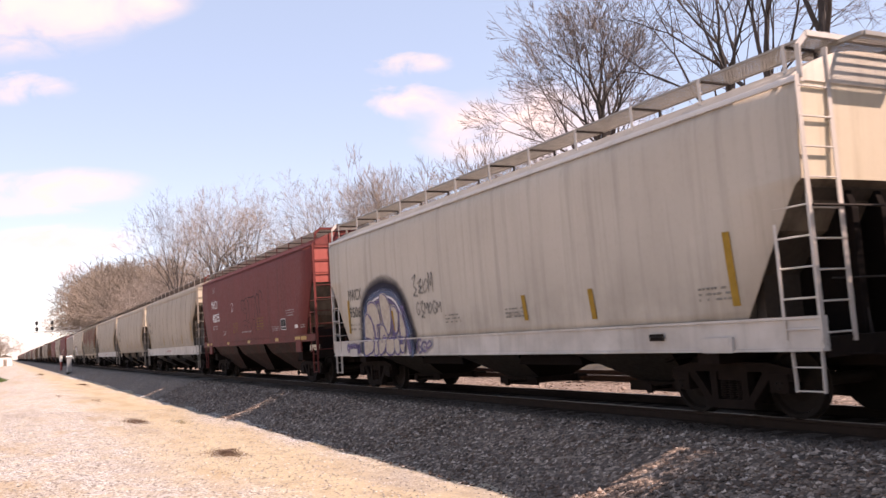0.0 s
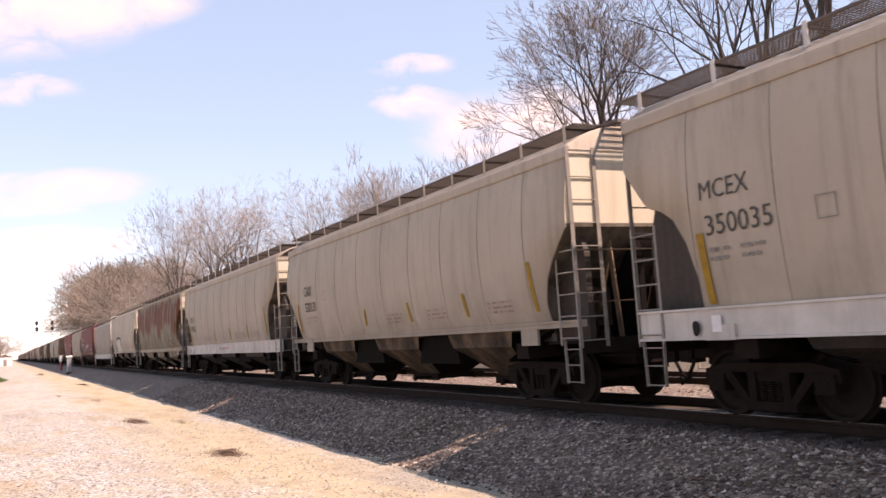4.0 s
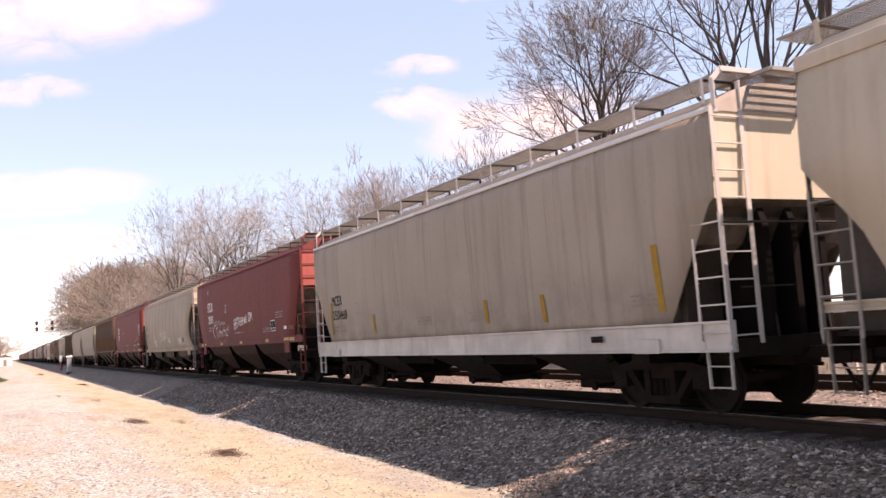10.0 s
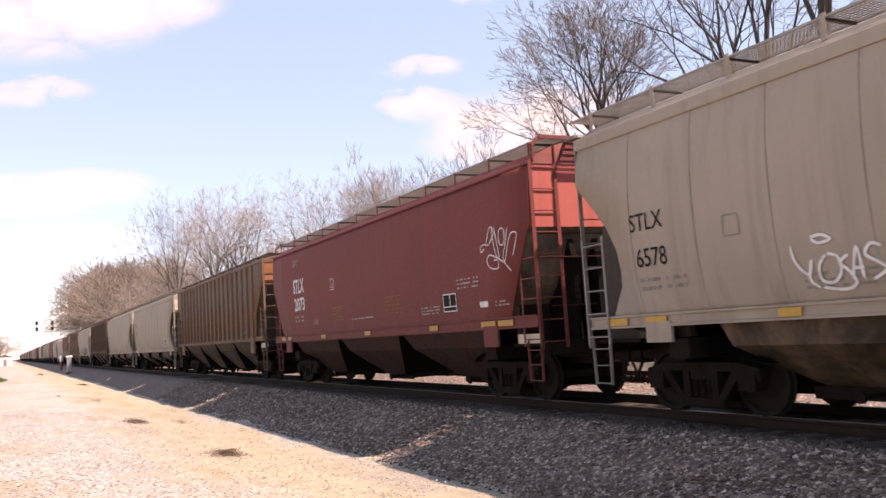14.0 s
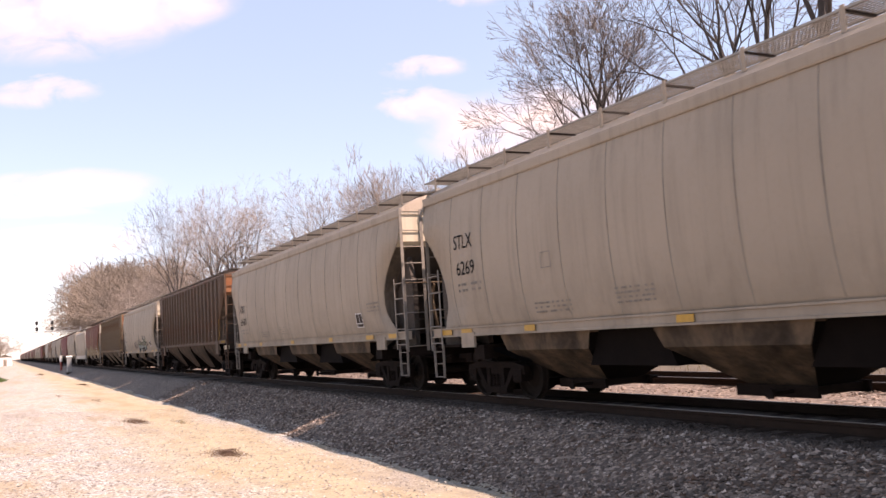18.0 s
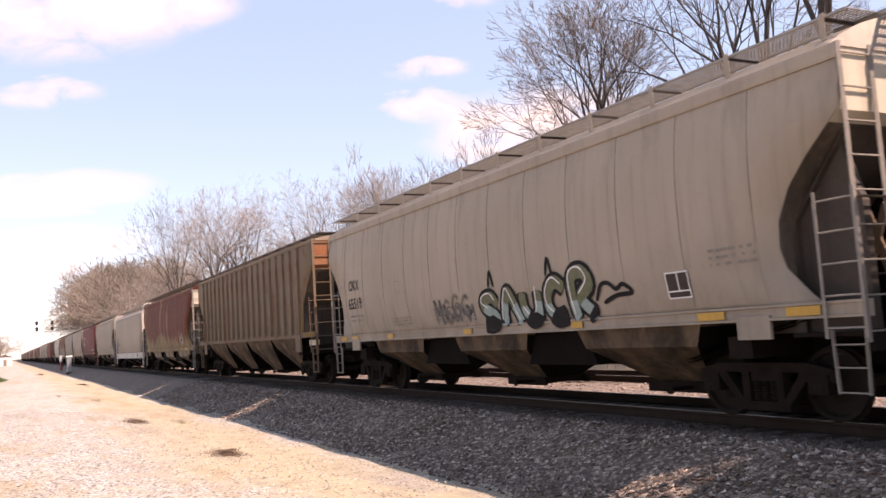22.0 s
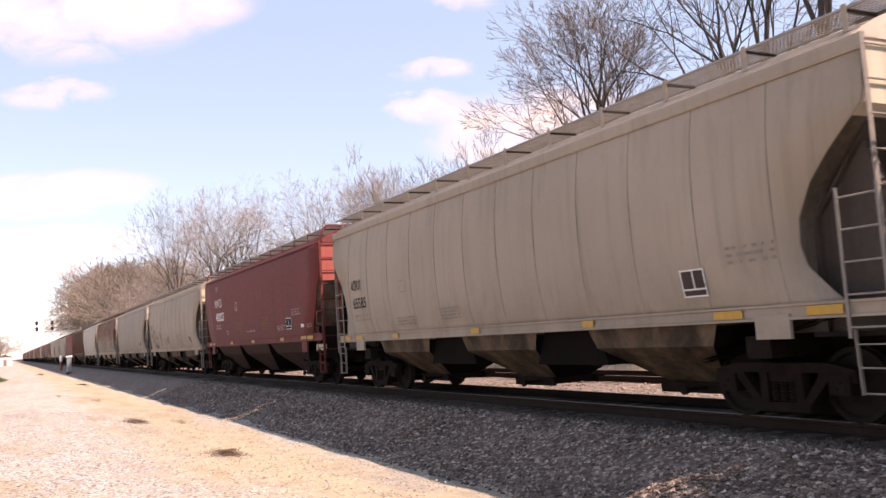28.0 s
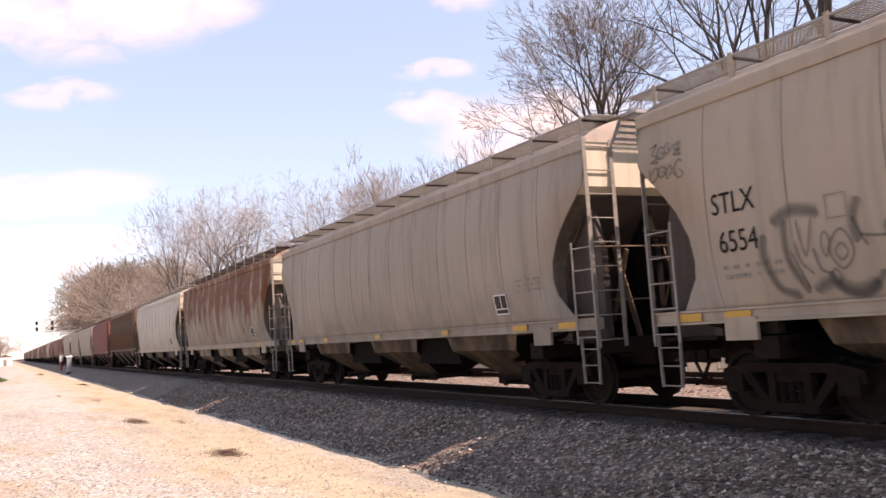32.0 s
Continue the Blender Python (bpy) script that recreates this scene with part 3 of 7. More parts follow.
def roof_mesh(bm, kind):
    K = KINDS[kind]
    h, (z0, w) = K["length"] / 2, K["prof"][-1]
    crown = 0.42 if kind != "ribbed" else 0.16
    ys = steps(-w, w, 12)
    for d in (0.0, -0.03):
        rows = [[bm.verts.new((x, y, z0 + d + 0.002 + crown * (1 - abs(y / w) ** 3.0))) for y in ys] for x in steps(-h, h, 10)]
        for a, b in zip(rows, rows[1:]):
            for k in range(12):
                bm.faces.new((a[k], a[k + 1], b[k + 1], b[k]))
        for row in (rows[0], rows[-1]):
            v = [bm.verts.new((row[0].co.x, y, z0 + d)) for y in (-w, w)]
            bm.faces.new([v[0], *row, v[1]])


def eave_mesh(bm, kind):
    K = KINDS[kind]
    h, (z0, w) = K["length"] / 2, K["prof"][-1]
    d = 0.10 if kind == "ribbed" else 0.165
    foot = side_y(kind, z0 - d)
    if kind in ("red", "smooth"):
        r = 0.085
        poly = [(-w + r * 0.25 - r * math.cos(k * math.pi / 8), z0 - 0.005 + r * math.sin(k * math.pi / 8) * 1.1 - r * 0.5) for k in range(9)]
    else:
        poly = [(-w + 0.05, z0 + 0.03), (-w - 0.01, z0 + 0.034), (min(-w, foot) - 0.028, z0 + 0.012), (foot - 0.034, z0 - 0.03), (foot - 0.036, z0 - d + 0.03), (foot - 0.026, z0 - d), (foot + 0.008, z0 - d)]
    rows = [[bm.verts.new((x, y, z)) for y, z in poly] for x in (-h, h)]
    n = len(poly)
    for k in range(n):
        bm.faces.new((rows[0][k], rows[0][(k + 1) % n], rows[1][(k + 1) % n], rows[1][k]))
    for row in rows:
        bm.faces.new(row)


def sill_mesh(bm, kind):
    """Side sill: a channel with top and bottom flanges."""
    K = KINDS[kind]
    h, (a, b) = K["length"] / 2, K["sill"]
    y = side_y(kind, max(b, K["prof"][0][0])) - 0.02
    poly = [(y + 0.10, a - 0.012), (y - 0.03, a - 0.012), (y - 0.03, a + 0.02), (y, a + 0.024), (y, b - 0.024), (y - 0.03, b - 0.02), (y - 0.03, b + 0.012), (y + 0.10, b + 0.012)]
    v = [[bm.verts.new((x, p, q)) for p, q in poly] for x in (-h, h)]
    for k in range(8):
        bm.faces.new((v[0][k], v[0][(k + 1) % 8], v[1][(k + 1) % 8], v[1][k]))
    bm.faces.new(v[0])
    bm.faces.new(v[1][::-1])


def seam_mesh(bm, kind):
    K = KINDS[kind]
    zs = steps(K["prof"][0][0] + 0.08, K["prof"][-1][0] - 0.1, 12)
    r = 0.011
    a = [(bm.verts.new((-r, side_y(kind, z) + 0.002, z)), bm.verts.new((0, side_y(kind, z) - 0.009, z)), bm.verts.new((r, side_y(kind, z) + 0.002, z))) for z in zs]
    for p, q in zip(a, a[1:]):
        for k in range(2):
            bm.faces.new((p[k], p[k + 1], q[k + 1], q[k]))


def rib_mesh(bm, kind):
    """A pressed outside post, hat-shaped."""
    z0, z1 = KINDS[kind]["prof"][0][0] + 0.06, KINDS[kind]["prof"][-1][0] - 0.12
    a = [(-0.055, -1.498), (-0.032, -1.605), (0.032, -1.605), (0.055, -1.498)]
    lo = [bm.verts.new((x, y, z0)) for x, y in a]
    hi = [bm.verts.new((x, y if i in (0, 3) else y + 0.03, z1)) for i, (x, y) in enumerate(a)]
    for k in range(3):
        bm.faces.new((lo[k], lo[k + 1], hi[k + 1], hi[k]))
    bm.faces.new(lo)
    bm.faces.new(hi)


def hopper_rings(kind, d):
    """Rings of a discharge bay from the body down: collar, shoulder, belly and outlet."""
    K = KINDS[kind]
    z0 = max(K["sill"][0] if kind != "ribbed" else 1.54, 1.25)
    w, b = abs(side_y(kind, K["prof"][0][0])) - 0.06, K["bay"] / 2
    full = kind in ("ribbed", "red")
    ring = ((-1, -1), (1, -1), (1, 1), (-1, 1))
    levels = ((b, w, z0 + 0.05), (b * 0.97, w - 0.01, z0 - 0.05),
              (b * 0.80 + 0.1, w - 0.16, z0 - 0.36) if full else (b * 0.88, w - 0.06, z0 - 0.32), (0.58, 0.66 if full else 0.38, 0.38))
    return [[(x * (p - d), y * (q - d), z) for x, y in ring] for p, q, z in levels]


def hopper_mesh(bm, kind):
    """One discharge bay under the body: the collar all round it and its two bowed outer side plates."""
    rims = []
    for d in (0.0, 0.03):
        t, m, v, o = [[bm.verts.new(c) for c in r] for r in hopper_rings(kind, d)]
        for k in range(4):
            bm.faces.new((t[k], t[(k + 1) % 4], m[(k + 1) % 4], m[k]))
        for k in (0, 2):
            bm.faces.new((m[k], m[(k + 1) % 4], v[(k + 1) % 4], v[k]))
            bm.faces.new((v[k], v[(k + 1) % 4], o[(k + 1) % 4], o[k]))
        rims.append(t)
    for k in range(4):
        bm.faces.new((rims[0][k], rims[0][(k + 1) % 4], rims[1][(k + 1) % 4], rims[1][k]))


def bay_end_mesh(bm, kind):
    """The sloping plate that closes one end of a discharge bay."""
    for d in (0.002, 0.032):
        rings = hopper_rings(kind, d)[1:]
        left, right = [[bm.verts.new(r[i]) for r in rings] for i in (1, 2)]
        for k in range(2):
            bm.faces.new((left[k], right[k], right[k + 1], left[k + 1]))


def saddle_mesh(bm, kind):
    """The ridge between two bays, coloured shade-black, where their slope sheets meet under the floor."""
    K = KINDS[kind]
    b, gap = K["bay"] / 2, K["bays"][0] - K["bays"][1]
    z0 = max(K["sill"][0], 1.25)
    prism(bm, [(b - gap + 0.02, z0 + 0.05), (-b - 0.02, z0 + 0.05), (-b + 0.30, 0.70), (b - gap - 0.30, 0.70)], -1.16, 1.16)


def gate_mesh(bm):
    box(bm, -0.62, 0.62, -0.50, 0.50, 0.27, 0.385)
    box(bm, -0.70, 0.70, -0.53, -0.47, 0.24, 0.40)
    box(bm, -0.70, 0.70, 0.47, 0.53, 0.24, 0.40)
    bar(bm, (0.3, -0.98, 0.33), (0.3, 0.98, 0.33), 0.03)
    bar(bm, (0.3, -0.98, 0.33), (0.3, -0.93, 0.33), 0.075, 10)


def board_mesh(bm, kind, side):
    """Grating walkway along the roof edge: bearing bars across, thin rods along, angle edges; it overhangs the rear end."""
    K = KINDS[kind]
    h, z = K["length"] / 2, K["rb"]
    x0, x1 = -h - 0.45, h - 0.03
    y0, y1 = sorted((side * 1.22, side * 0.62))
    for y in (y0, y1):
        box(bm, x0, x1, y - 0.010, y + 0.010, z - 0.030, z)
    n = int((x1 - x0) / 0.06)
    for k in range(n + 1):
        x = x0 + (x1 - x0) * k / n
        box(bm, x - 0.0125, x + 0.0125, y0, y1, z - 0.016, z - 0.007)
    for k in range(1, 9):
        y = y0 + (y1 - y0) * k / 9
        box(bm, x0, x1, y - 0.0125, y + 0.0125, z - 0.017, z - 0.010)


def lattice(bm, x0, x1, nx, y0, y1, ny, w, z0, z1):
    """A sheet pierced by nx by ny openings between bars of width w, in one piece."""
    def lines(a, b, n):
        return [v for k in range(n + 1) for v in (a + (b - a - w) * k / n, a + (b - a - w) * k / n + w)]
    xs, ys = lines(x0, x1, nx), lines(y0, y1, ny)
    for z in (z0, z1):
        grid = [[bm.verts.new((x, y, z)) for y in ys] for x in xs]
        for i in range(len(xs) - 1):
            for j in range(len(ys) - 1):
                if i % 2 == 0 or j % 2 == 0:
                    bm.faces.new((grid[i][j], grid[i + 1][j], grid[i + 1][j + 1], grid[i][j + 1]))


def cross_mesh(bm, kind):
    """The crossover grating over the end, in its angle frame."""
    K = KINDS[kind]
    h, z = K["length"] / 2, K["rb"]
    lattice(bm, h - 0.62, h + 0.34, 16, -0.62, 0.40, 17, 0.022, z - 0.014, z - 0.008)
    for x in (h - 0.62, h + 0.34):
        box(bm, x - 0.03, x + 0.03, -0.64, 0.42, z - 0.05, z + 0.003)
    for y in (-0.64, 0.42):
        box(bm, h - 0.62, h + 0.34, y - 0.03, y + 0.03, z - 0.05, z + 0.003)


def bracket_mesh(bm, kind):
    z0, z = KINDS[kind]["prof"][-1][0], KINDS[kind]["rb"]
    w = 0.036 if kind in ("curved", "tub", "deep") else 0.024
    box(bm, -w, w, -1.240, -1.226, z0 + (0.16 if kind != "ribbed" else 0.03), z + (0.03 if w > 0.03 else 0.0))


def bearer_mesh(bm, kind):
    """The angle, coloured dark for its shade, that carries the grating from its strap to the roof."""
    z0, z = KINDS[kind]["prof"][-1][0], KINDS[kind]["rb"]
    box(bm, -0.012, 0.012, -1.222, -0.64, z - 0.055, z - 0.02)
    box(bm, -0.024, 0.024, -0.66, -0.63, z0 + (0.34 if kind != "ribbed" else 0.1), z - 0.04)


def hatch_mesh(bm, length):
    box(bm, -length / 2, length / 2, -0.34, 0.34, 4.60, 4.80)
    bmesh.ops.bevel(bm, geom=bm.edges[:], offset=0.03, segments=1, affect="EDGES")
    for x in steps(-length / 2 + 0.2, length / 2 - 0.2, 4):
        box(bm, x - 0.03, x + 0.03, -0.37, 0.37, 4.79, 4.82)


def ladder_mesh(bm, p, q, z0, z1, n, r=0.014, wide=0.05):
    """Ladder between the foot points p and q (x, y): two straps and n rungs."""
    for x, y in (p, q):
        flat(bm, (x, y, z0), (x, y, z1), wide, 0.014, (p[1] - q[1], q[0] - p[0], 0))
    for k in range(n):
        z = z0 + 0.12 + (z1 - z0 - 0.24) * k / (n - 1)
        bar(bm, (*p, z), (*q, z), r, 5)


def stirrup_mesh(bm, x):
    for d in (-0.22, 0.22):
        flat(bm, (x + d, -1.46, 1.15), (x + d * 0.9, -1.46, 0.42), 0.05, 0.015, (1, 0, 0))
    for z in (0.44, 0.72, 0.98):
        flat(bm, (x - 0.21, -1.46, z), (x + 0.21, -1.46, z), 0.04, 0.015)


def deck_parts(kind):
    """End platform in its pieces: deck plate, end sill, bolster beam and centre stub sill."""
    K = KINDS[kind]
    h, z = K["length"] / 2, K["deck"]
    return (("end_platform", (h - 1.1, h - 0.082, -1.38, 1.38, z - 0.05, z)), ("end_sill", (h - 0.08, h, -1.42, 1.42, z - 0.22, z + 0.02)),
            ("bolster_beam", (h - 2.15, h - 1.75, -1.40, 1.40, z - 0.30, z - 0.02)), ("stub_sill", (h - 2.9, h - 0.1, -0.28, 0.28, 0.66, z - 0.052)))


def plate_mesh(bm, kind):
    """Jacking plate under the sill at the bolster, with its round hole."""
    K = KINDS[kind]
    h, y = K["length"] / 2, side_y(kind, K["prof"][0][0]) - 0.075
    z1 = K["sill"][0] + 0.06
    x0, x1 = h - 1.90, h - 1.36
    deep = kind in ("deep", "smooth")
    box(bm, x0, x1, y, y + 0.05, K["sill"][0] - 0.02 if deep else 1.06, z1 + 0.12 if deep else z1)
    z = (z1 + 1.06) / 2 if not deep else K["sill"][0] + 0.09
    box(bm, (x0 + x1) / 2 + 0.10, (x0 + x1) / 2 + 0.22, y - 0.003, y, z - 0.07, z + 0.07)


def frame_mesh(bm, kind):
    """End bracing over the platform: slanting posts, uprights and the grab bar right across."""
    K = KINDS[kind]
    h, z = K["length"] / 2, K["deck"]
    e = h - interp(K["cut"], 3.2)
    for y in (-0.52, 0.52):
        flat(bm, (h - 0.12, y, z), (e - 0.30, y, 3.15), 0.11, 0.03, (0, 1, 0))
        flat(bm, (h - 0.9, y, z), (h - 0.30, y, 2.6), 0.09, 0.03, (0, 1, 0))
    bar(bm, (h + 0.02, -1.44, 2.62), (h + 0.02, 1.44, 2.62), 0.017, 6)
    for y in (-1.42, 1.42):
        bar(bm, (h - 0.06, y, 2.62), (h + 0.02, y, 2.62), 0.015, 5)
    bar(bm, (h - 0.02, -1.2, 1.75), (h - 0.02, -0.2, 1.75), 0.013, 5)


def shear_mesh(bm, kind):
    """The triangular shear plates that brace the slope sheet over the truck."""
    K = KINDS[kind]
    h, z = K["length"] / 2, K["deck"]
    prism(bm, [(h - 0.10, z), (h - 0.10, 2.6), (h - 0.34, 3.35), (h - 1.2, 3.35), (h - 1.9, 2.2), (h - 2.0, z)], -0.06, 0.06)


def bulkhead_mesh(bm, kind):
    """The upright plate set back under the end sheet, down to the platform, with flanges at its sides."""
    K = KINDS[kind]
    h, z = K["length"] / 2, K["deck"]
    top = {"curved": 3.46, "tub": 3.0, "deep": 3.40, "smooth": 2.86, "red": 3.08, "ribbed": 3.5}[kind]
    x, w = h - 0.98, 1.28
    prism(bm, [(x - 0.03, z), (x, z), (x, top - 1.0), (x + 0.82, top), (x + 0.79, top), (x - 0.03, top - 0.96)], -w, w)
    for y in (-w - 0.004, w - 0.036):
        box(bm, x - 0.14, x + 0.004, y, y + 0.04, z, top - 1.1)


def brake_mesh(bm, h):
    lathe_bm = [(0.0, 0.28), (0.02, 0.29), (0.03, 0.25)]
    rows = []
    for k in range(20):
        a = k * math.tau / 20
        b = (k + 1) * math.tau / 20
        bar(bm, (h + 0.06, 0.75 + 0.27 * math.cos(a), 3.4 + 0.27 * math.sin(a)), (h + 0.06, 0.75 + 0.27 * math.cos(b), 3.4 + 0.27 * math.sin(b)), 0.016, 5)
    for k in range(5):
        a = k * math.tau / 5
        bar(bm, (h + 0.04, 0.75, 3.4), (h + 0.06, 0.75 + 0.27 * math.cos(a), 3.4 + 0.27 * math.sin(a)), 0.012, 4)
    box(bm, h - 0.02, h + 0.05, 0.62, 0.88, 3.25, 3.55)


def coupler_mesh(bm, h):
    box(bm, h - 0.4, h + 0.50, -0.08, 0.08, 0.74, 0.90)
    prism(bm, [(h + 0.42, 0.66), (h + 0.70, 0.68), (h + 0.74, 0.94), (h + 0.42, 0.97)], -0.16, 0.13)
    bar(bm, (h + 0.1, -0.30, 0.80), (h + 0.1, -1.2, 0.86), 0.015, 5)
    pts = [(h + 0.2, 0.28, 0.72), (h + 0.38, 0.27, 0.45), (h + 0.6, 0.22, 0.34), (h + 0.74, 0.12, 0.42)]
    for a, b in zip(pts, pts[1:]):
        bar(bm, a, b, 0.028, 6)


def side_frame_mesh(bm, y):
    """Cast truck side frame: bowed top chord, falling tension arms, columns and journal jaws."""
    w0, w1 = y - 0.07, y + 0.07
    prism(bm, [(-1.12, 0.50), (-1.10, 0.66), (-0.72, 0.74), (0.72, 0.74), (1.10, 0.66), (1.12, 0.50), (0.86, 0.54), (0.62, 0.62), (-0.62, 0.62), (-0.86, 0.54)], w0, w1)
    for s in (-1, 1):
        prism(bm, [(s * 0.78, 0.60), (s * 0.62, 0.62), (s * 0.30, 0.22), (s * 0.36, 0.14)], w0, w1)
        box(bm, min(s * 0.22, s * 0.34), max(s * 0.22, s * 0.34), w0, w1, 0.16, 0.66)
        lathe_y = []
        box(bm, s * 0.89 - 0.15, s * 0.89 + 0.15, w0 - 0.03, w1 + 0.02, 0.36, 0.60)
    box(bm, -0.42, 0.42, w0, w1, 0.12, 0.24)


def spring_mesh(bm):
    rings = []
    for k in range(9):
        rings += [(0.25 + k * 0.031, 0.045), (0.262 + k * 0.031, 0.066)]
    n = 8
    rows = [[bm.verts.new((r * math.cos(k * math.tau / n), r * math.sin(k * math.tau / n), z)) for k in range(n)] for z, r in rings]
    for p, q in zip(rows, rows[1:]):
        for k in range(n):
            bm.faces.new((p[k], p[(k + 1) % n], q[(k + 1) % n], q[k]))


def bolster_mesh(bm):
    prism(bm, [(-0.20, 0.50), (0.20, 0.50), (0.20, 0.66), (-0.20, 0.66)], -1.05, 1.05)
    box(bm, -0.16, 0.16, -0.7, 0.7, 0.42, 0.52)
    bar(bm, (0, 0, 0.6), (0, 0, 0.76), 0.2, 12)


def wheel_mesh(bm, s):
    lathe(bm, [(s * 0.66, 0.10), (s * 0.665, 0.20), (s * 0.70, 0.26), (s * 0.70, 0.38), (s * 0.68, 0.48), (s * 0.705, 0.484), (s * 0.72, 0.459), (s * 0.80, 0.455), (s * 0.80, 0.40), (s * 0.735, 0.375), (s * 0.735, 0.24), (s * 0.79, 0.15), (s * 0.80, 0.09)], n=28)


def axle_mesh(bm):
    lathe(bm, [(-1.10, 0.07), (-1.08, 0.11), (-0.93, 0.11), (-0.92, 0.08), (-0.8, 0.09), (0, 0.08), (0.8, 0.09), (0.92, 0.08), (0.93, 0.11), (1.08, 0.11), (1.10, 0.07)], n=14)
    for k in range(3):
        a = k * math.tau / 3
        for s in (-1.1, 1.1):
            bar(bm, (0.05 * math.cos(a), s, 0.05 * math.sin(a)), (0.05 * math.cos(a), s * 1.018, 0.05 * math.sin(a)), 0.017, 6)


def rigging_mesh(bm):
    """Brake beams with their shoes, levers and rods, and the spring plank between the frames."""
    for s in (-1, 1):
        box(bm, min(s * 0.36, s * 0.44), max(s * 0.36, s * 0.44), -0.82, 0.82, 0.34, 0.46)
        for y in (-0.76, 0.76):
            box(bm, min(s * 0.36, s * 0.47), max(s * 0.36, s * 0.47), y - 0.06, y + 0.06, 0.30, 0.62)
        flat(bm, (s * 0.40, 0.1, 0.40), (s * 0.30, 0.1, 0.86), 0.09, 0.03, (0, 1, 0))
    box(bm, -0.30, 0.30, -0.92, 0.92, 0.17, 0.30)
    bar(bm, (-0.4, 0.1, 0.40), (0.4, 0.1, 0.40), 0.025, 6)


WHEELSETS = []


def truck(car, x):
    """A two-axle truck: a part of its car, with its own frames, springs and wheels."""
    top = new("truck")
    top.parent = car
    top.matrix_basis = pose(x, 0, 0)
    for y in (-1.0, 1.0):
        part("side_frame", geo(("side_frame", y), STEEL, lambda bm: side_frame_mesh(bm, y)), top)
        for dx in (-0.14, 0.0, 0.14):
            part("spring", geo(("spring",), STEEL, spring_mesh), top, at=pose(dx, y, 0))
    part("bolster", geo(("bolster",), STEEL, bolster_mesh), top)
    part("brake_rigging", geo(("rigging",), STEEL, rigging_mesh), top)
    for x1 in (-0.89, 0.89):
        def both(bm):
            axle_mesh(bm)
            wheel_mesh(bm, -1)
            wheel_mesh(bm, 1)
        w = part("wheelset", geo(("wheelset",), WHEEL, both), top, "steel wheels on an axle", at=pose(x1, 0, 0.457))
        WHEELSETS.append((w, x1))
    return top


def yellow_mesh(bm, kind, w, hgt):
    K = KINDS[kind]
    a, b = K["sill"]
    z = (a + b) / 2
    y = side_y(kind, max(b, K["prof"][0][0])) - 0.052
    box(bm, -w / 2, w / 2, y, y + 0.004, z - hgt / 2, z + hgt / 2)


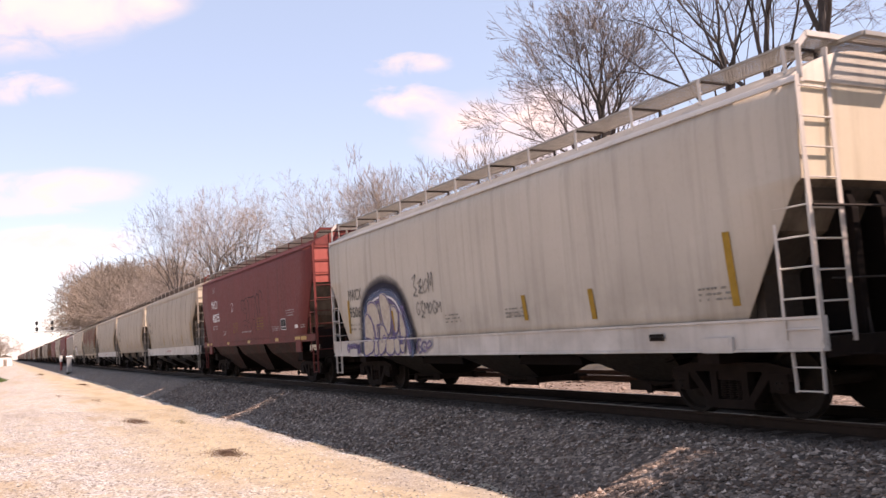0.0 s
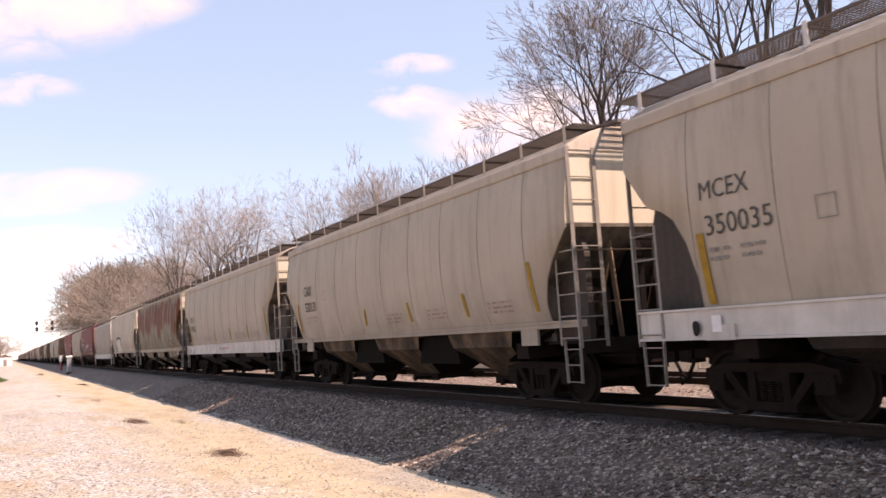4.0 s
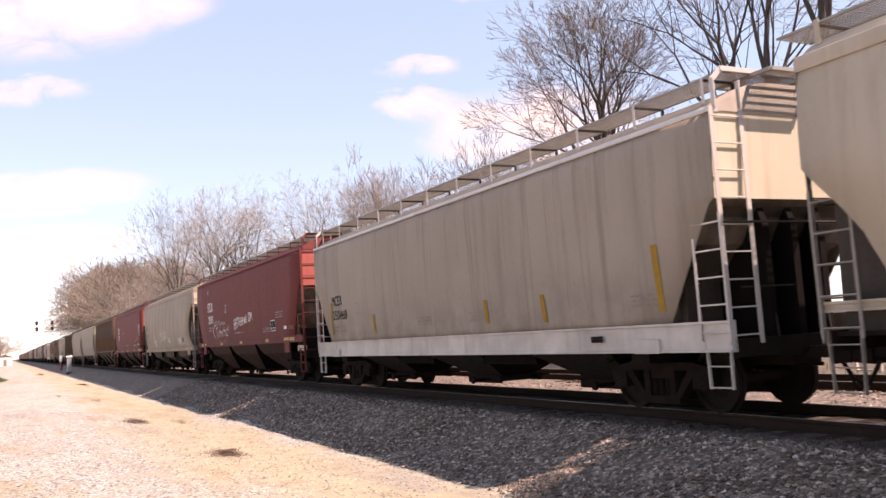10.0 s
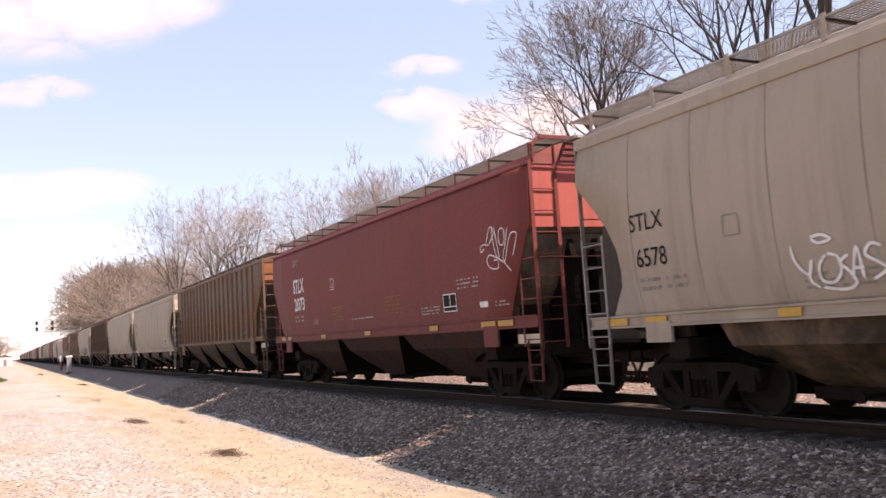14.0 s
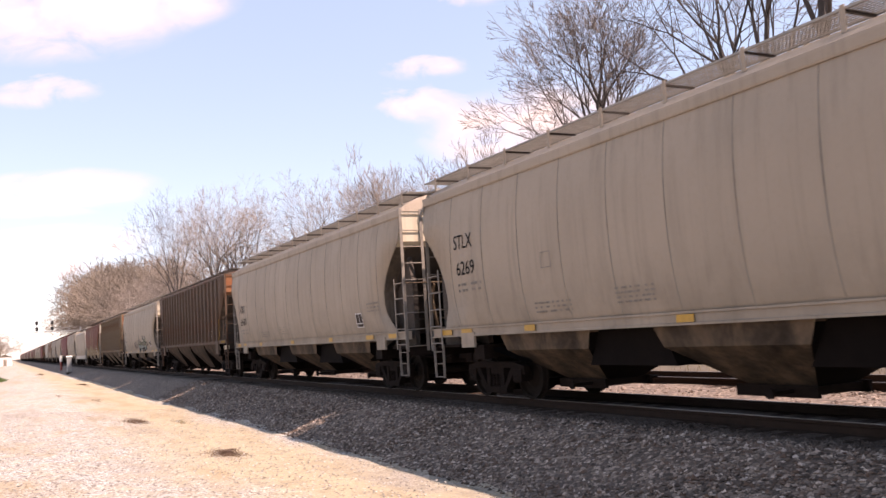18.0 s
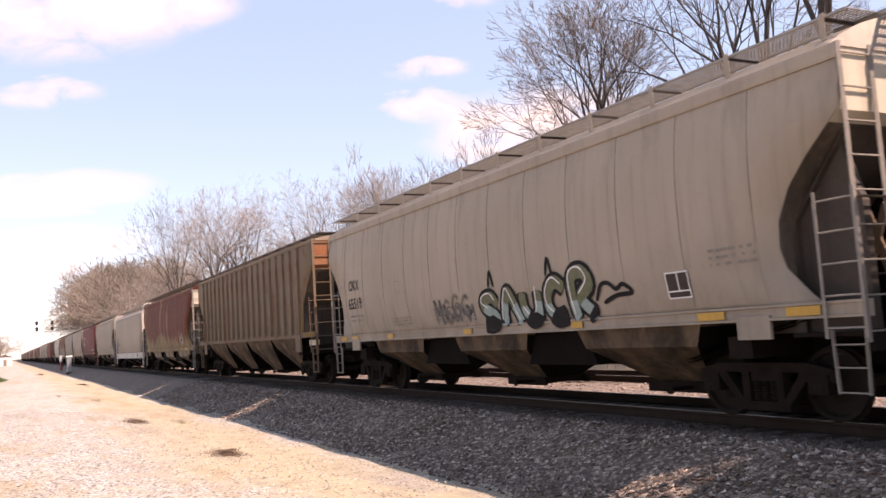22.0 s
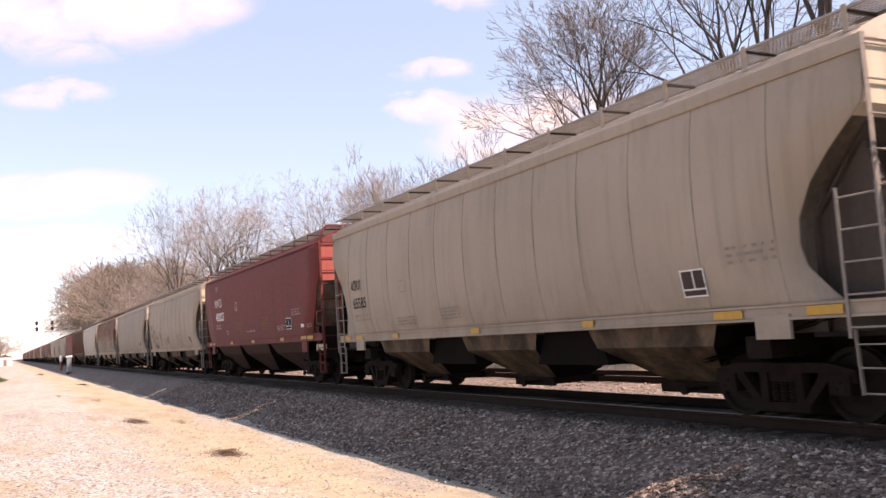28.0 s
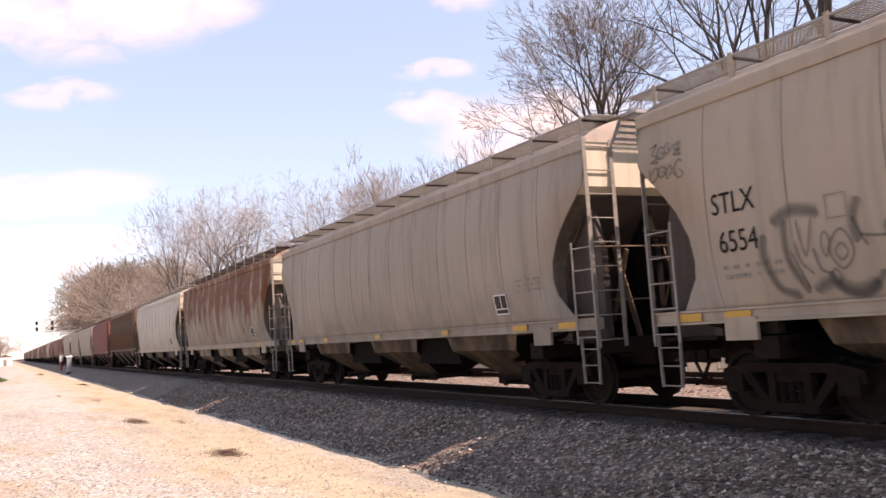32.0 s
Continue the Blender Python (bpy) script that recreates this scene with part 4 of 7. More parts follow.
def hopper_car(kind, body, label, under=None, grate=None, trim=None, tape=(), seam=None, simple=False, hoop=False, end_paint=None):
    K = KINDS[kind]
    h = K["length"] / 2
    rung = trim if trim and kind not in ("deep", "curved") or kind in ("red", "smooth", "ribbed") else LADDER
    rung = rung or body
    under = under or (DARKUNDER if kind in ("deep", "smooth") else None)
    under, trim, grate, end_paint = under or UNDER[body.name], trim or body, grate or GALV, end_paint or (SUNRED if body in (RED, RED2) else RUSTEND if body in (BROWN, BROWN2, TAUPE) else SUNCREAM)
    car = tagged(new("covered_hopper_car"), label, "freight car", "train of hopper cars")
    for turn in (None, TURN):
        part("side_sheet", geo(("side", kind), body, lambda bm: side_mesh(bm, kind), True), car, at=turn)
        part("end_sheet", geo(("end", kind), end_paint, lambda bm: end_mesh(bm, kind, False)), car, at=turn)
        part("end_slope_sheet", geo(("end_low", kind), ENDSHADE, lambda bm: end_mesh(bm, kind, True)), car, at=turn)
        part("side_sill", geo(("sill", kind), trim, lambda bm: sill_mesh(bm, kind)), car, at=turn)
        for name, size in deck_parts(kind):
            part(name, geo((name, kind), STEEL, lambda bm: box(bm, *size)), car, at=turn)
    part("roof", geo(("roof", kind), body, lambda bm: roof_mesh(bm, kind), True), car)
    for x in K["bays"]:
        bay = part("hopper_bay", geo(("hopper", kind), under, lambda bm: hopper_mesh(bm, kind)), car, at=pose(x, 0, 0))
        for turn in (None, TURN):
            part("bay_end_plate", geo(("hopper_end", kind), SHADEBLACK, lambda bm: bay_end_mesh(bm, kind)), bay, "sloping plate with shade put into its black colour", at=turn)
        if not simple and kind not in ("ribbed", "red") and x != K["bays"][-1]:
            part("saddle_sheet", geo(("saddle", kind), SHADEBLACK, lambda bm: saddle_mesh(bm, kind)), bay, "ridge between two bays, shade put into its black colour")
        if not simple:
            part("outlet_gate", geo(("gate",), STEEL, gate_mesh), bay)
    for s in (1, -1):
        truck(car, s * (h - 1.95)) if not simple else None
    for side in (-1, 1):
        part("running_board", geo(("board", kind, side), grate, lambda bm: board_mesh(bm, kind, side)), car)
    if simple:
        for s in (1, -1):
            part("truck", geo(("far_truck",), STEEL, far_truck_mesh), car, at=pose(s * (h - 1.95), 0, 0))
        return car
    for turn in (None, TURN):
        part("eave_rail", geo(("eave", kind), trim if kind in ("red", "smooth") else body, lambda bm: eave_mesh(bm, kind)), car, at=turn)
        part("slope_sheet", geo(("slope", kind), ENDSHADE if body in (RUST, RUST2, RUST3) else SHADEBLACK, lambda bm: slope_mesh(bm, kind)), car, at=turn)
        if body not in (RUST, RUST2, RUST3):
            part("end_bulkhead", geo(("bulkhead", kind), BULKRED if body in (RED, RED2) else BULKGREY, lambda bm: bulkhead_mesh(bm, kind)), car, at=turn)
        # Step plate whose sunlit brightness is painted in with the light end colour.
        if kind in ("red", "ribbed"):
            part("end_step", geo(("end_step", kind), SUNCREAM, lambda bm: [box(bm, h - 0.85, h - 0.12, -1.44, -1.36, K["deck"] + 0.002, K["deck"] + 0.17)]), car, "step plate with sunlight put into its cream colour", at=turn)
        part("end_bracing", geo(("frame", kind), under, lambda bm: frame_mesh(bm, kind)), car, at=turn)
        outer = ENDSHADE if body in (RUST, RUST2, RUST3) else BULKGREY
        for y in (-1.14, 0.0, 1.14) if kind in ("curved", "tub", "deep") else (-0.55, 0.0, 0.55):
            part("shear_plate", geo(("shear", kind), outer if abs(y) > 1 else SHADEBLACK, lambda bm: shear_mesh(bm, kind)), car, at=(turn or Matrix()) @ pose(0, y, 0))
        part("crossover_board", geo(("cross", kind), grate, lambda bm: cross_mesh(bm, kind)), car, at=turn)
        part("coupler", geo(("coupler", kind), STEEL, lambda bm: coupler_mesh(bm, h)), car, at=turn)
        for m in (1, -1):
            tag = "a" if m > 0 else "b"
            top = K["prof"][-1][0]
            part("end_ladder", geo(("end_ladder", kind, tag), rung, lambda bm: ladder_mesh(bm, (m * h, -1.47), (m * h, -0.93), 1.0, top + 0.02, 9, 0.013, 0.075)), car, at=turn)
            part("side_ladder", geo(("side_ladder", kind, tag), rung, lambda bm: ladder_mesh(bm, (m * h, -1.50), (m * (h - 0.52), -1.50), 1.05, 2.75, 5, 0.013, 0.04)), car, at=turn)
            part("stirrup_step", geo(("stirrup", kind, tag), rung, lambda bm: stirrup_mesh(bm, m * (h - 0.26))), car, at=turn)
            part("jacking_plate", geo(("plate", kind, tag), trim, lambda bm: [plate_mesh(bm, kind), bmesh.ops.transform(bm, matrix=Matrix.Diagonal((m, 1, 1, 1)), verts=bm.verts[:])]), car, at=turn)
            if hoop:
                def hoop_mesh(bm):
                    for y in (-1.40, -0.93):
                        flat(bm, (m * h, y, top), (m * h, y + 0.0, K["rb"] - 0.12), 0.07, 0.02, (0, 1, 0))
                    flat(bm, (m * h, -1.40, K["rb"] - 0.14), (m * h, -1.22, K["rb"] + 0.03), 0.07, 0.02, (1, 0, 0))
                    flat(bm, (m * h, -1.24, K["rb"] + 0.03), (m * h, 1.24, K["rb"] + 0.03), 0.07, 0.04, (1, 0, 0))
                part("grab_hoop", geo(("hoop", kind, tag), trim, hoop_mesh), car, at=turn)
        n = 12
        for k in range(n):
            x = -h + 0.15 + (2 * h - 0.5) * k / (n - 1)
            part("board_bracket", geo(("bracket", kind), trim, lambda bm: bracket_mesh(bm, kind)), car, at=(turn or Matrix()) @ pose(x, 0, 0))
            if turn is None:
                part("board_bearer", geo(("bearer", kind), BEARER, lambda bm: bearer_mesh(bm, kind)), car, at=pose(x, 0, 0))
    for k in range(4):
        part("roof_hatch", geo(("hatch",), trim, lambda bm: hatch_mesh(bm, 3.4)), car, at=pose((k - 1.5) * 3.7, 0, K["rb"] - 4.84))
    part("air_reservoir", geo(("reservoir", kind), STEEL, lambda bm: [bar(bm, (h - 1.35, -0.75, K["deck"] + 0.28), (h - 1.35, 0.75, K["deck"] + 0.28), 0.22, 14), box(bm, h - 1.5, h - 1.2, -0.5, -0.4, K["deck"], K["deck"] + 0.1), box(bm, h - 1.5, h - 1.2, 0.4, 0.5, K["deck"], K["deck"] + 0.1)]), car, at=TURN)
    part("train_pipe", geo(("pipe", kind), STEEL, lambda bm: bar(bm, (-h + 0.2, 0.42, 0.62), (h - 0.2, 0.42, 0.62), 0.03, 6)), car)
    part("centre_sill", geo(("centre_sill", kind), STEEL, lambda bm: box(bm, -h + 0.3, h - 0.3, -0.2, 0.2, 0.70, 1.02)), car)
    part("brake_wheel", geo(("brake", kind), STEEL, lambda bm: brake_mesh(bm, h)), car, at=TURN)
    if K["seams"]:
        n = K["seams"]
        for k in range(n):
            x = -h + 1.35 + (2 * h - 2.7) * k / (n - 1)
            part("weld_seam", geo(("seam", kind), seam or GRIME, lambda bm: seam_mesh(bm, kind)), car, at=pose(x, 0, 0))
    if kind == "ribbed":
        for k in range(19):
            part("side_post", geo(("rib", kind), body, lambda bm: rib_mesh(bm, kind)), car, at=pose(-h + 1.42 + (2 * h - 2.84) * k / 18, 0, 0))
    for x, w in tape:
        part("reflective_tape", geo(("tape", kind, w), YELLOW, lambda bm: yellow_mesh(bm, kind, w, 0.11)), car, at=pose(x, 0, 0))
    return car


def far_truck_mesh(bm):
    for y in (-1, 1):
        side_frame_mesh(bm, y)
        for x in (-0.89, 0.89):
            bar(bm, (x, y * 0.72, 0.457), (x, y * 0.80, 0.457), 0.457, 16)
    bolster_mesh(bm)


TAPES = {"curved": ((7.75, 0.5), (6.25, 0.5), (3.2, 0.3), (-0.6, 0.35), (-4.6, 0.35), (-7.0, 0.45), (-7.9, 0.5)),
         "red": ((7.25, 0.55), (6.6, 0.55), (4.2, 0.4), (0.3, 0.4), (-3.2, 0.4), (-6.6, 0.35), (-7.3, 0.45)),
         "ribbed": (), "tub": (), "deep": (), "smooth": ()}
RD = "oxide red covered hopper car with straight sides and white lettering"
GY = "grey covered hopper car with curved sides and roof walkway"
BR = "brown weathered covered hopper car with outside ribs"
# kind, paint, label, options; in running order, the first one farthest along the line
TRAIN = [
    ("curved", GREY[0], GY, {}),
    ("smooth", PALE, "pale grey smooth-sided covered hopper car with a white sill", dict(trim=WHITE, hoop=True)),
    ("smooth", PALE, "pale grey smooth hopper car with sprayed letters over its sill", dict(trim=WHITE, hoop=True)),
    ("red", RED, RD, dict(hoop=True)),
    ("deep", GREY[2], "light grey covered hopper car with a deep white sill", dict(trim=WHITE, grate=DARKGRATE)),
    ("tub", GREY[2], "cream-grey covered hopper car with rounded belly sides", dict(grate=DARKGRATE)),
    ("deep", GREY[2], "light grey covered hopper car with a deep white sill", dict(trim=WHITE, grate=DARKGRATE)),
    ("curved", RUST, "grey covered hopper car patched with large rust stains", dict(seam=SEAMRUST, trim=GREY[2], grate=DARKGRATE)),
    ("tub", CREAM, "cream-grey covered hopper car with white bubble graffiti", {}),
    ("smooth", GREY[3], "grey smooth-sided covered hopper car with a pale end hoop", dict(trim=WHITE, hoop=True)),
    ("red", RED, RD, dict(hoop=True)),
    ("curved", GREY[0], "grey curved covered hopper car with thin white scrawls", {}),
    ("red", RED2, "faded red covered hopper car with a looping white scrawl", dict(hoop=True)),
    ("ribbed", BROWN, BR, dict(grate=DARKGRATE)),
    ("curved", GREY[0], GY, {}),
    ("curved", GREY[1], GY, {}),
    ("ribbed", BROWN2, "dark brown weathered covered hopper car with outside ribs", dict(grate=DARKGRATE)),
    ("curved", GREY[1], "grey curved covered hopper car with green and black graffiti", {}),
    ("ribbed", TAUPE, "umber weathered covered hopper car with outside ribs", dict(grate=DARKGRATE)),
    ("curved", RUST2, "covered hopper car overgrown with deep red rust", dict(seam=SEAMRUST, trim=RUST2, grate=DARKGRATE)),
    ("smooth", GREY[1], "grey smooth-sided covered hopper car with a white sill", dict(trim=WHITE, hoop=True)),
    ("curved", GREY[0], GY, {}),
    ("red", RED, RD, dict(hoop=True)),
    ("curved", GREY[0], "grey curved covered hopper car with faint tags", {}),
    ("curved", GREY[3], GY, {}),
    ("curved", RUST3, "covered hopper car streaked all over with brown rust", dict(seam=SEAMRUST, trim=GREY[2], grate=DARKGRATE)),
    ("curved", PALE, GY, {}),
    ("ribbed", BROWN, BR, {}),
    ("red", RED2, RD, {}),
    ("curved", GREY[1], GY, {}),
    ("curved", GREY[0], GY, {}),
]
# couplings along the train, counted from the front of the third car
COUPLINGS = [37.6, 18.96, 0.83, -17.34, -35.62, -54.4, -71.98, -90.68, -109.38, -126.82, -144.88, -162.98, -181.56, -199.67, -219.0, -237.57,
             -256.13, -275.47, -294.05, -313.71, -332.31, -350.24, -368.67, -386.65, -405.17]
while len(COUPLINGS) < len(TRAIN) + 26:
    COUPLINGS.append(COUPLINGS[-1] - 18.6)
CARS = []
for i, (kind, body, label, opts) in enumerate(TRAIN):
    opts = dict(opts)
    opts.setdefault("tape", TAPES[kind] if body not in (RUST, RUST2, RUST3) else ((6.25, 0.5), (-7.0, 0.45)))
    CARS.append((hopper_car(kind, body, label, **opts), (COUPLINGS[i] + COUPLINGS[i + 1]) / 2))
FARKIND = [("curved", GREY[0]), ("red", RED2), ("curved", GREY[1]), ("ribbed", BROWN), ("smooth", PALE), ("curved", RUST2), ("curved", GREY[3])]
for j in range(24):
    i = len(TRAIN) + j
    kind, body = FARKIND[(j * 5 + j // 4) % 7]
    CARS.append((hopper_car(kind, body, "distant covered hopper car of a long train", simple=True), (COUPLINGS[i] + COUPLINGS[i + 1]) / 2))


def run(t):
    """How far the train has come at t seconds."""
    return -0.002964 * (t - 16) ** 2 + 12.5532 * (t - 16) + 194.66


# ---- bare trees ----
def tube(V, F, pts, rad, n):
    base = len(V)
    for i, (p, r) in enumerate(zip(pts, rad)):
        d = (pts[min(i + 1, len(pts) - 1)] - pts[max(i - 1, 0)]).normalized()
        u = d.orthogonal().normalized()
        w = d.cross(u)
        for k in range(n):
            V.append(p + (u * math.cos(k * math.tau / n) + w * math.sin(k * math.tau / n)) * r)
    for i in range(len(pts) - 1):
        for k in range(n):
            a, b = base + i * n + k, base + i * n + (k + 1) % n
            F.append((a, b, b + n, a + n))


def grow(rng, store, p, d, length, r, depth, spread, wild, lift, thin, twigs):
    """A crooked limb that forks into two at its tip and throws a side limb or two; the last ones carry sprays of twigs."""
    n = 4 if depth > 1 else 3
    pts, rad, ds = [p.copy()], [r], [d.copy()]
    for i in range(1, n + 1):
        d = (d + Vector((rng.gauss(0, wild), rng.gauss(0, wild), rng.gauss(0, wild * 0.7) + lift))).normalized()
        p = p + d * (length / n)
        pts.append(p.copy())
        ds.append(d.copy())
        rad.append(max(thin, r * (1 - 0.30 * i / n)))
    wood = depth > 2
    V, F = store[0 if wood else 1]
    tube(V, F, pts, rad, 7 if depth > 6 else 5 if wood else 3)
    if depth == 0:
        V, F = store[1]
        for k in range(twigs):
            f = 0.15 + 0.85 * (k + rng.random()) / twigs
            i = min(n - 1, int(f * n))
            q = pts[i].lerp(pts[i + 1], f * n - i)
            side = ds[i].orthogonal().normalized()
            side.rotate(Matrix.Rotation(rng.uniform(0, math.tau), 3, ds[i]))
            a = radians(rng.uniform(12, 36))
            e = (ds[i] * math.cos(a) + side * math.sin(a)).normalized()
            w = length * rng.uniform(0.35, 0.7)
            bend = Vector((rng.gauss(0, 0.05), rng.gauss(0, 0.05), 0.06)) * w
            tube(V, F, [q, q + e * w * 0.5 + bend * 0.3, q + e * w + bend], [thin, thin * 0.85, thin * 0.5], 3)
        return
    axis = ds[-1].orthogonal().normalized()
    axis.rotate(Matrix.Rotation(rng.uniform(0, math.tau), 3, ds[-1]))
    for sign in (-1, 1):
        a = radians(rng.uniform(*spread)) * sign
        e = ds[-1].copy()
        e.rotate(Matrix.Rotation(a, 3, axis))
        grow(rng, store, pts[-1], e, length * rng.uniform(0.70, 0.88), rad[-1] * rng.uniform(0.68, 0.85), depth - 1, spread, wild, lift, thin, twigs)
    for k in range(1 if rng.random() < 0.75 else 0):
        f = rng.uniform(0.35, 0.85)
        i = min(n - 1, int(f * n))
        side = ds[i].orthogonal().normalized()
        side.rotate(Matrix.Rotation(rng.uniform(0, math.tau), 3, ds[i]))
        a = radians(rng.uniform(28, 58))
        low = max(0, depth - 2)
        grow(rng, store, pts[i].lerp(pts[i + 1], f * n - i), (ds[i] * math.cos(a) + side * math.sin(a)).normalized(), length * rng.uniform(0.5, 0.75), rad[i] * 0.5, low, spread, wild, lift, thin, twigs)


def bare_tree(seed, trunk, leaders, fan, first, depth, spread=(13, 30), wild=0.10, lift=0.02, radius=0.26, thin=0.007, twigs=4, lean=0.05, label="tall bare deciduous tree with fine grey twigs", bark=None, twig=None):
    """trunk: its height; leaders: how many limbs rise from its fork, fanned out between two angles; first: their length."""
    rng = random.Random(seed)
    store = (([], []), ([], []))
    up = Vector((rng.uniform(-lean, lean), rng.uniform(-lean, lean), 1)).normalized()
    top = up * trunk
    tube(*store[0], [Vector((0, 0, -0.5)), top * 0.3, top * 0.7 + Vector((0.05, 0.03, 0)), top], [radius * 1.25, radius, radius * 0.9, radius * 0.8], 9)
    turn = rng.uniform(0, math.tau)
    for k in range(leaders):
        a = radians(fan[0] + (fan[1] - fan[0]) * (k + 0.5 * rng.random()) / max(1, leaders - 0.5))
        turn += 2.4 + rng.uniform(-0.4, 0.4)
        d = Vector((math.sin(a) * math.cos(turn), math.sin(a) * math.sin(turn), math.cos(a)))
        grow(rng, store, top * (1 - 0.22 * k / leaders), d, first * rng.uniform(0.85, 1.1), radius * (0.62 if k else 0.75), depth, spread, wild, lift, thin, twigs)
    tree = tagged(new("bare_tree"), label, "tree", "trees beyond the tracks")
    for name, (v, f), m in (("trunk", store[0], bark or BARK), ("crown", store[1], twig or TWIG)):
        me = bpy.data.meshes.new(name)
        me.from_pydata([tuple(x) for x in v], [], f)
        me.materials.append(m)
        ob = new(name, me)
        ob.parent = tree
    return tree, max(x.z for x in store[1][0])


SUNLIT = "bare tree with pale twigs in the sunlit tree line"
ROUND = bare_tree(7, 9.0, 9, (3, 56), 1.75, 7, (11, 28), 0.045, 0.02, 0.17, 0.007, 2)
TALL = [bare_tree(seed, 9.5, 5, (6, 46), 2.9, 6, (13, 32), 0.06, 0.02, 0.17, 0.0075, 2, label="tall bare tree with a dark trunk and spreading limbs") for seed in (12, 19)]
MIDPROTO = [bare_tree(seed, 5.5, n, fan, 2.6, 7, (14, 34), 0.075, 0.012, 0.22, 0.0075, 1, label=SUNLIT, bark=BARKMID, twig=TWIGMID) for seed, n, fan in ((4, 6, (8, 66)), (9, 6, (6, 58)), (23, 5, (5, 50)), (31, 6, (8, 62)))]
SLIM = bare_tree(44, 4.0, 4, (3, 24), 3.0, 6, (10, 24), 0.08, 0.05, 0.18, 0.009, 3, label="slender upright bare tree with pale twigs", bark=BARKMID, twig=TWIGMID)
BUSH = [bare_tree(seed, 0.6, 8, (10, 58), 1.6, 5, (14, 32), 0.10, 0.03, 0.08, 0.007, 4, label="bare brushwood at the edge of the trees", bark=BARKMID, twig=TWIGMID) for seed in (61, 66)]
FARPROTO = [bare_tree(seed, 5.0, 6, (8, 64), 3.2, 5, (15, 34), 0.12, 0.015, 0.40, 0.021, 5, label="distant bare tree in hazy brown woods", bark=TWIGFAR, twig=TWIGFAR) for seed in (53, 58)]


def plant(proto, x, y, height, turn, wide=1.0):
    tree, top = proto
    s = height / top
    copy_thing(tree, pose(x, y, ground_z(y), 0, 0, turn) @ Matrix.Diagonal((s * wide, s * wide, s, 1)))


rng = random.Random(5)
# the large trees close behind the second track
for proto, x, y, hgt, turn, wide in ((ROUND, -34.3, 17.0, 18.4, 130, 1.22), (TALL[0], -26.2, 18.0, 21.0, 200, 1.0), (TALL[1], -23.7, 17.5, 25.0, 90, 0.85), (TALL[0], -21.2, 17.5, 26.0, 300, 0.85),
                                     (TALL[1], -17.6, 20.0, 25.0, 20, 0.9), (SLIM, -42.6, 16.0, 12.9, 77, 1.1), (SLIM, -46.5, 18.0, 13.0, 10, 1.1), (BUSH[0], -39.5, 17.0, 11.6, 50, 0.9)):
    plant(proto, x, y, hgt, turn, wide)
# the sunlit tree line, crown by crown
for k, x, y, hgt, wide in ((0, -125.9, 11.5, 25.2, 0.58), (1, -104.5, 12.5, 22.0, 0.68), (3, -93.9, 14.0, 20.2, 0.72), (1, -95.2, 17.5, 13.0, 0.9), (2, -70.9, 14.0, 16.3, 0.95), (3, -66.2, 15.0, 15.2, 0.9),
                           (0, -71.4, 19.5, 13.2, 1.0), (2, -49.8, 13.0, 11.4, 0.95), (1, -57.6, 18.0, 12.6, 1.0), (3, -49.6, 15.5, 12.2, 0.9), (2, -78.5, 15.0, 11.5, 0.9), (1, -112.0, 16.5, 20.5, 0.95), (0, -138.0, 16.0, 21.0, 0.7),
                           (3, -152.0, 13.0, 16.5, 0.95), (1, -170.0, 15.0, 15.5, 1.0), (2, -188.0, 15.0, 15.5, 1.0), (3, -208.0, 17.0, 18.0, 1.0)):
    plant(MIDPROTO[k], x, y, hgt, rng.uniform(0, 360), wide)
plant(SLIM, -57.1, 14.5, 15.2, 40, 0.95)
plant(SLIM, -61.5, 16.0, 14.4, 190, 1.0)
for k in range(44):
    u = k / 43
    plant(BUSH[k % 2], -38 - 170 * u ** 1.2 + rng.uniform(-1.5, 1.5), 12.0 + rng.uniform(0, 7), (5.5 + 7.5 * u) * rng.uniform(0.75, 1.15), rng.uniform(0, 360), 1.0)
for k in range(95):
    u = rng.random()
    plant(FARPROTO[k % 2], -225 - 275 * u, 17 + rng.uniform(0, 16) + 18 * u * rng.random(), (26 + 20 * u) * rng.uniform(0.78, 1.05), rng.uniform(0, 360), 0.9)
for k in range(9):
    plant(FARPROTO[k % 2], -330 - k * 18, -10.5 - 6 * rng.random() - 1.2 * k, 14.5 * rng.uniform(0.7, 1.05), rng.uniform(0, 360), 1.2)
for tree, top in (ROUND, SLIM, *TALL, *MIDPROTO, *BUSH, *FARPROTO):
    for o in (*tree.children, tree):
        bpy.data.objects.remove(o)


def brush_strip():
    """Dry grass and weeds on the bank beyond the second track."""
    r = random.Random(9)
    V, F = [], []
    for k in range(9000):
        x, y = r.uniform(-140, 8), 9.0 + abs(r.gauss(0, 3.2))
        z, hgt, a = ground_z(y) - 0.02, r.uniform(0.12, 0.5), r.uniform(0, math.tau)
        w, lean = 0.012, r.uniform(0.05, 0.35)
        b = len(V)
        V += [(x - w * math.cos(a), y - w * math.sin(a), z), (x + w * math.cos(a), y + w * math.sin(a), z), (x + lean * hgt * math.sin(a), y - lean * hgt * math.cos(a), z + hgt)]
        F.append((b, b + 1, b + 2))
    me = bpy.data.meshes.new("dry_grass")
    me.from_pydata(V, [], F)
    me.materials.append(GRASS)
    tagged(new("dry_grass", me), "dry tan weeds on the bank beyond the tracks", "grass", kind="stuff")


brush_strip()


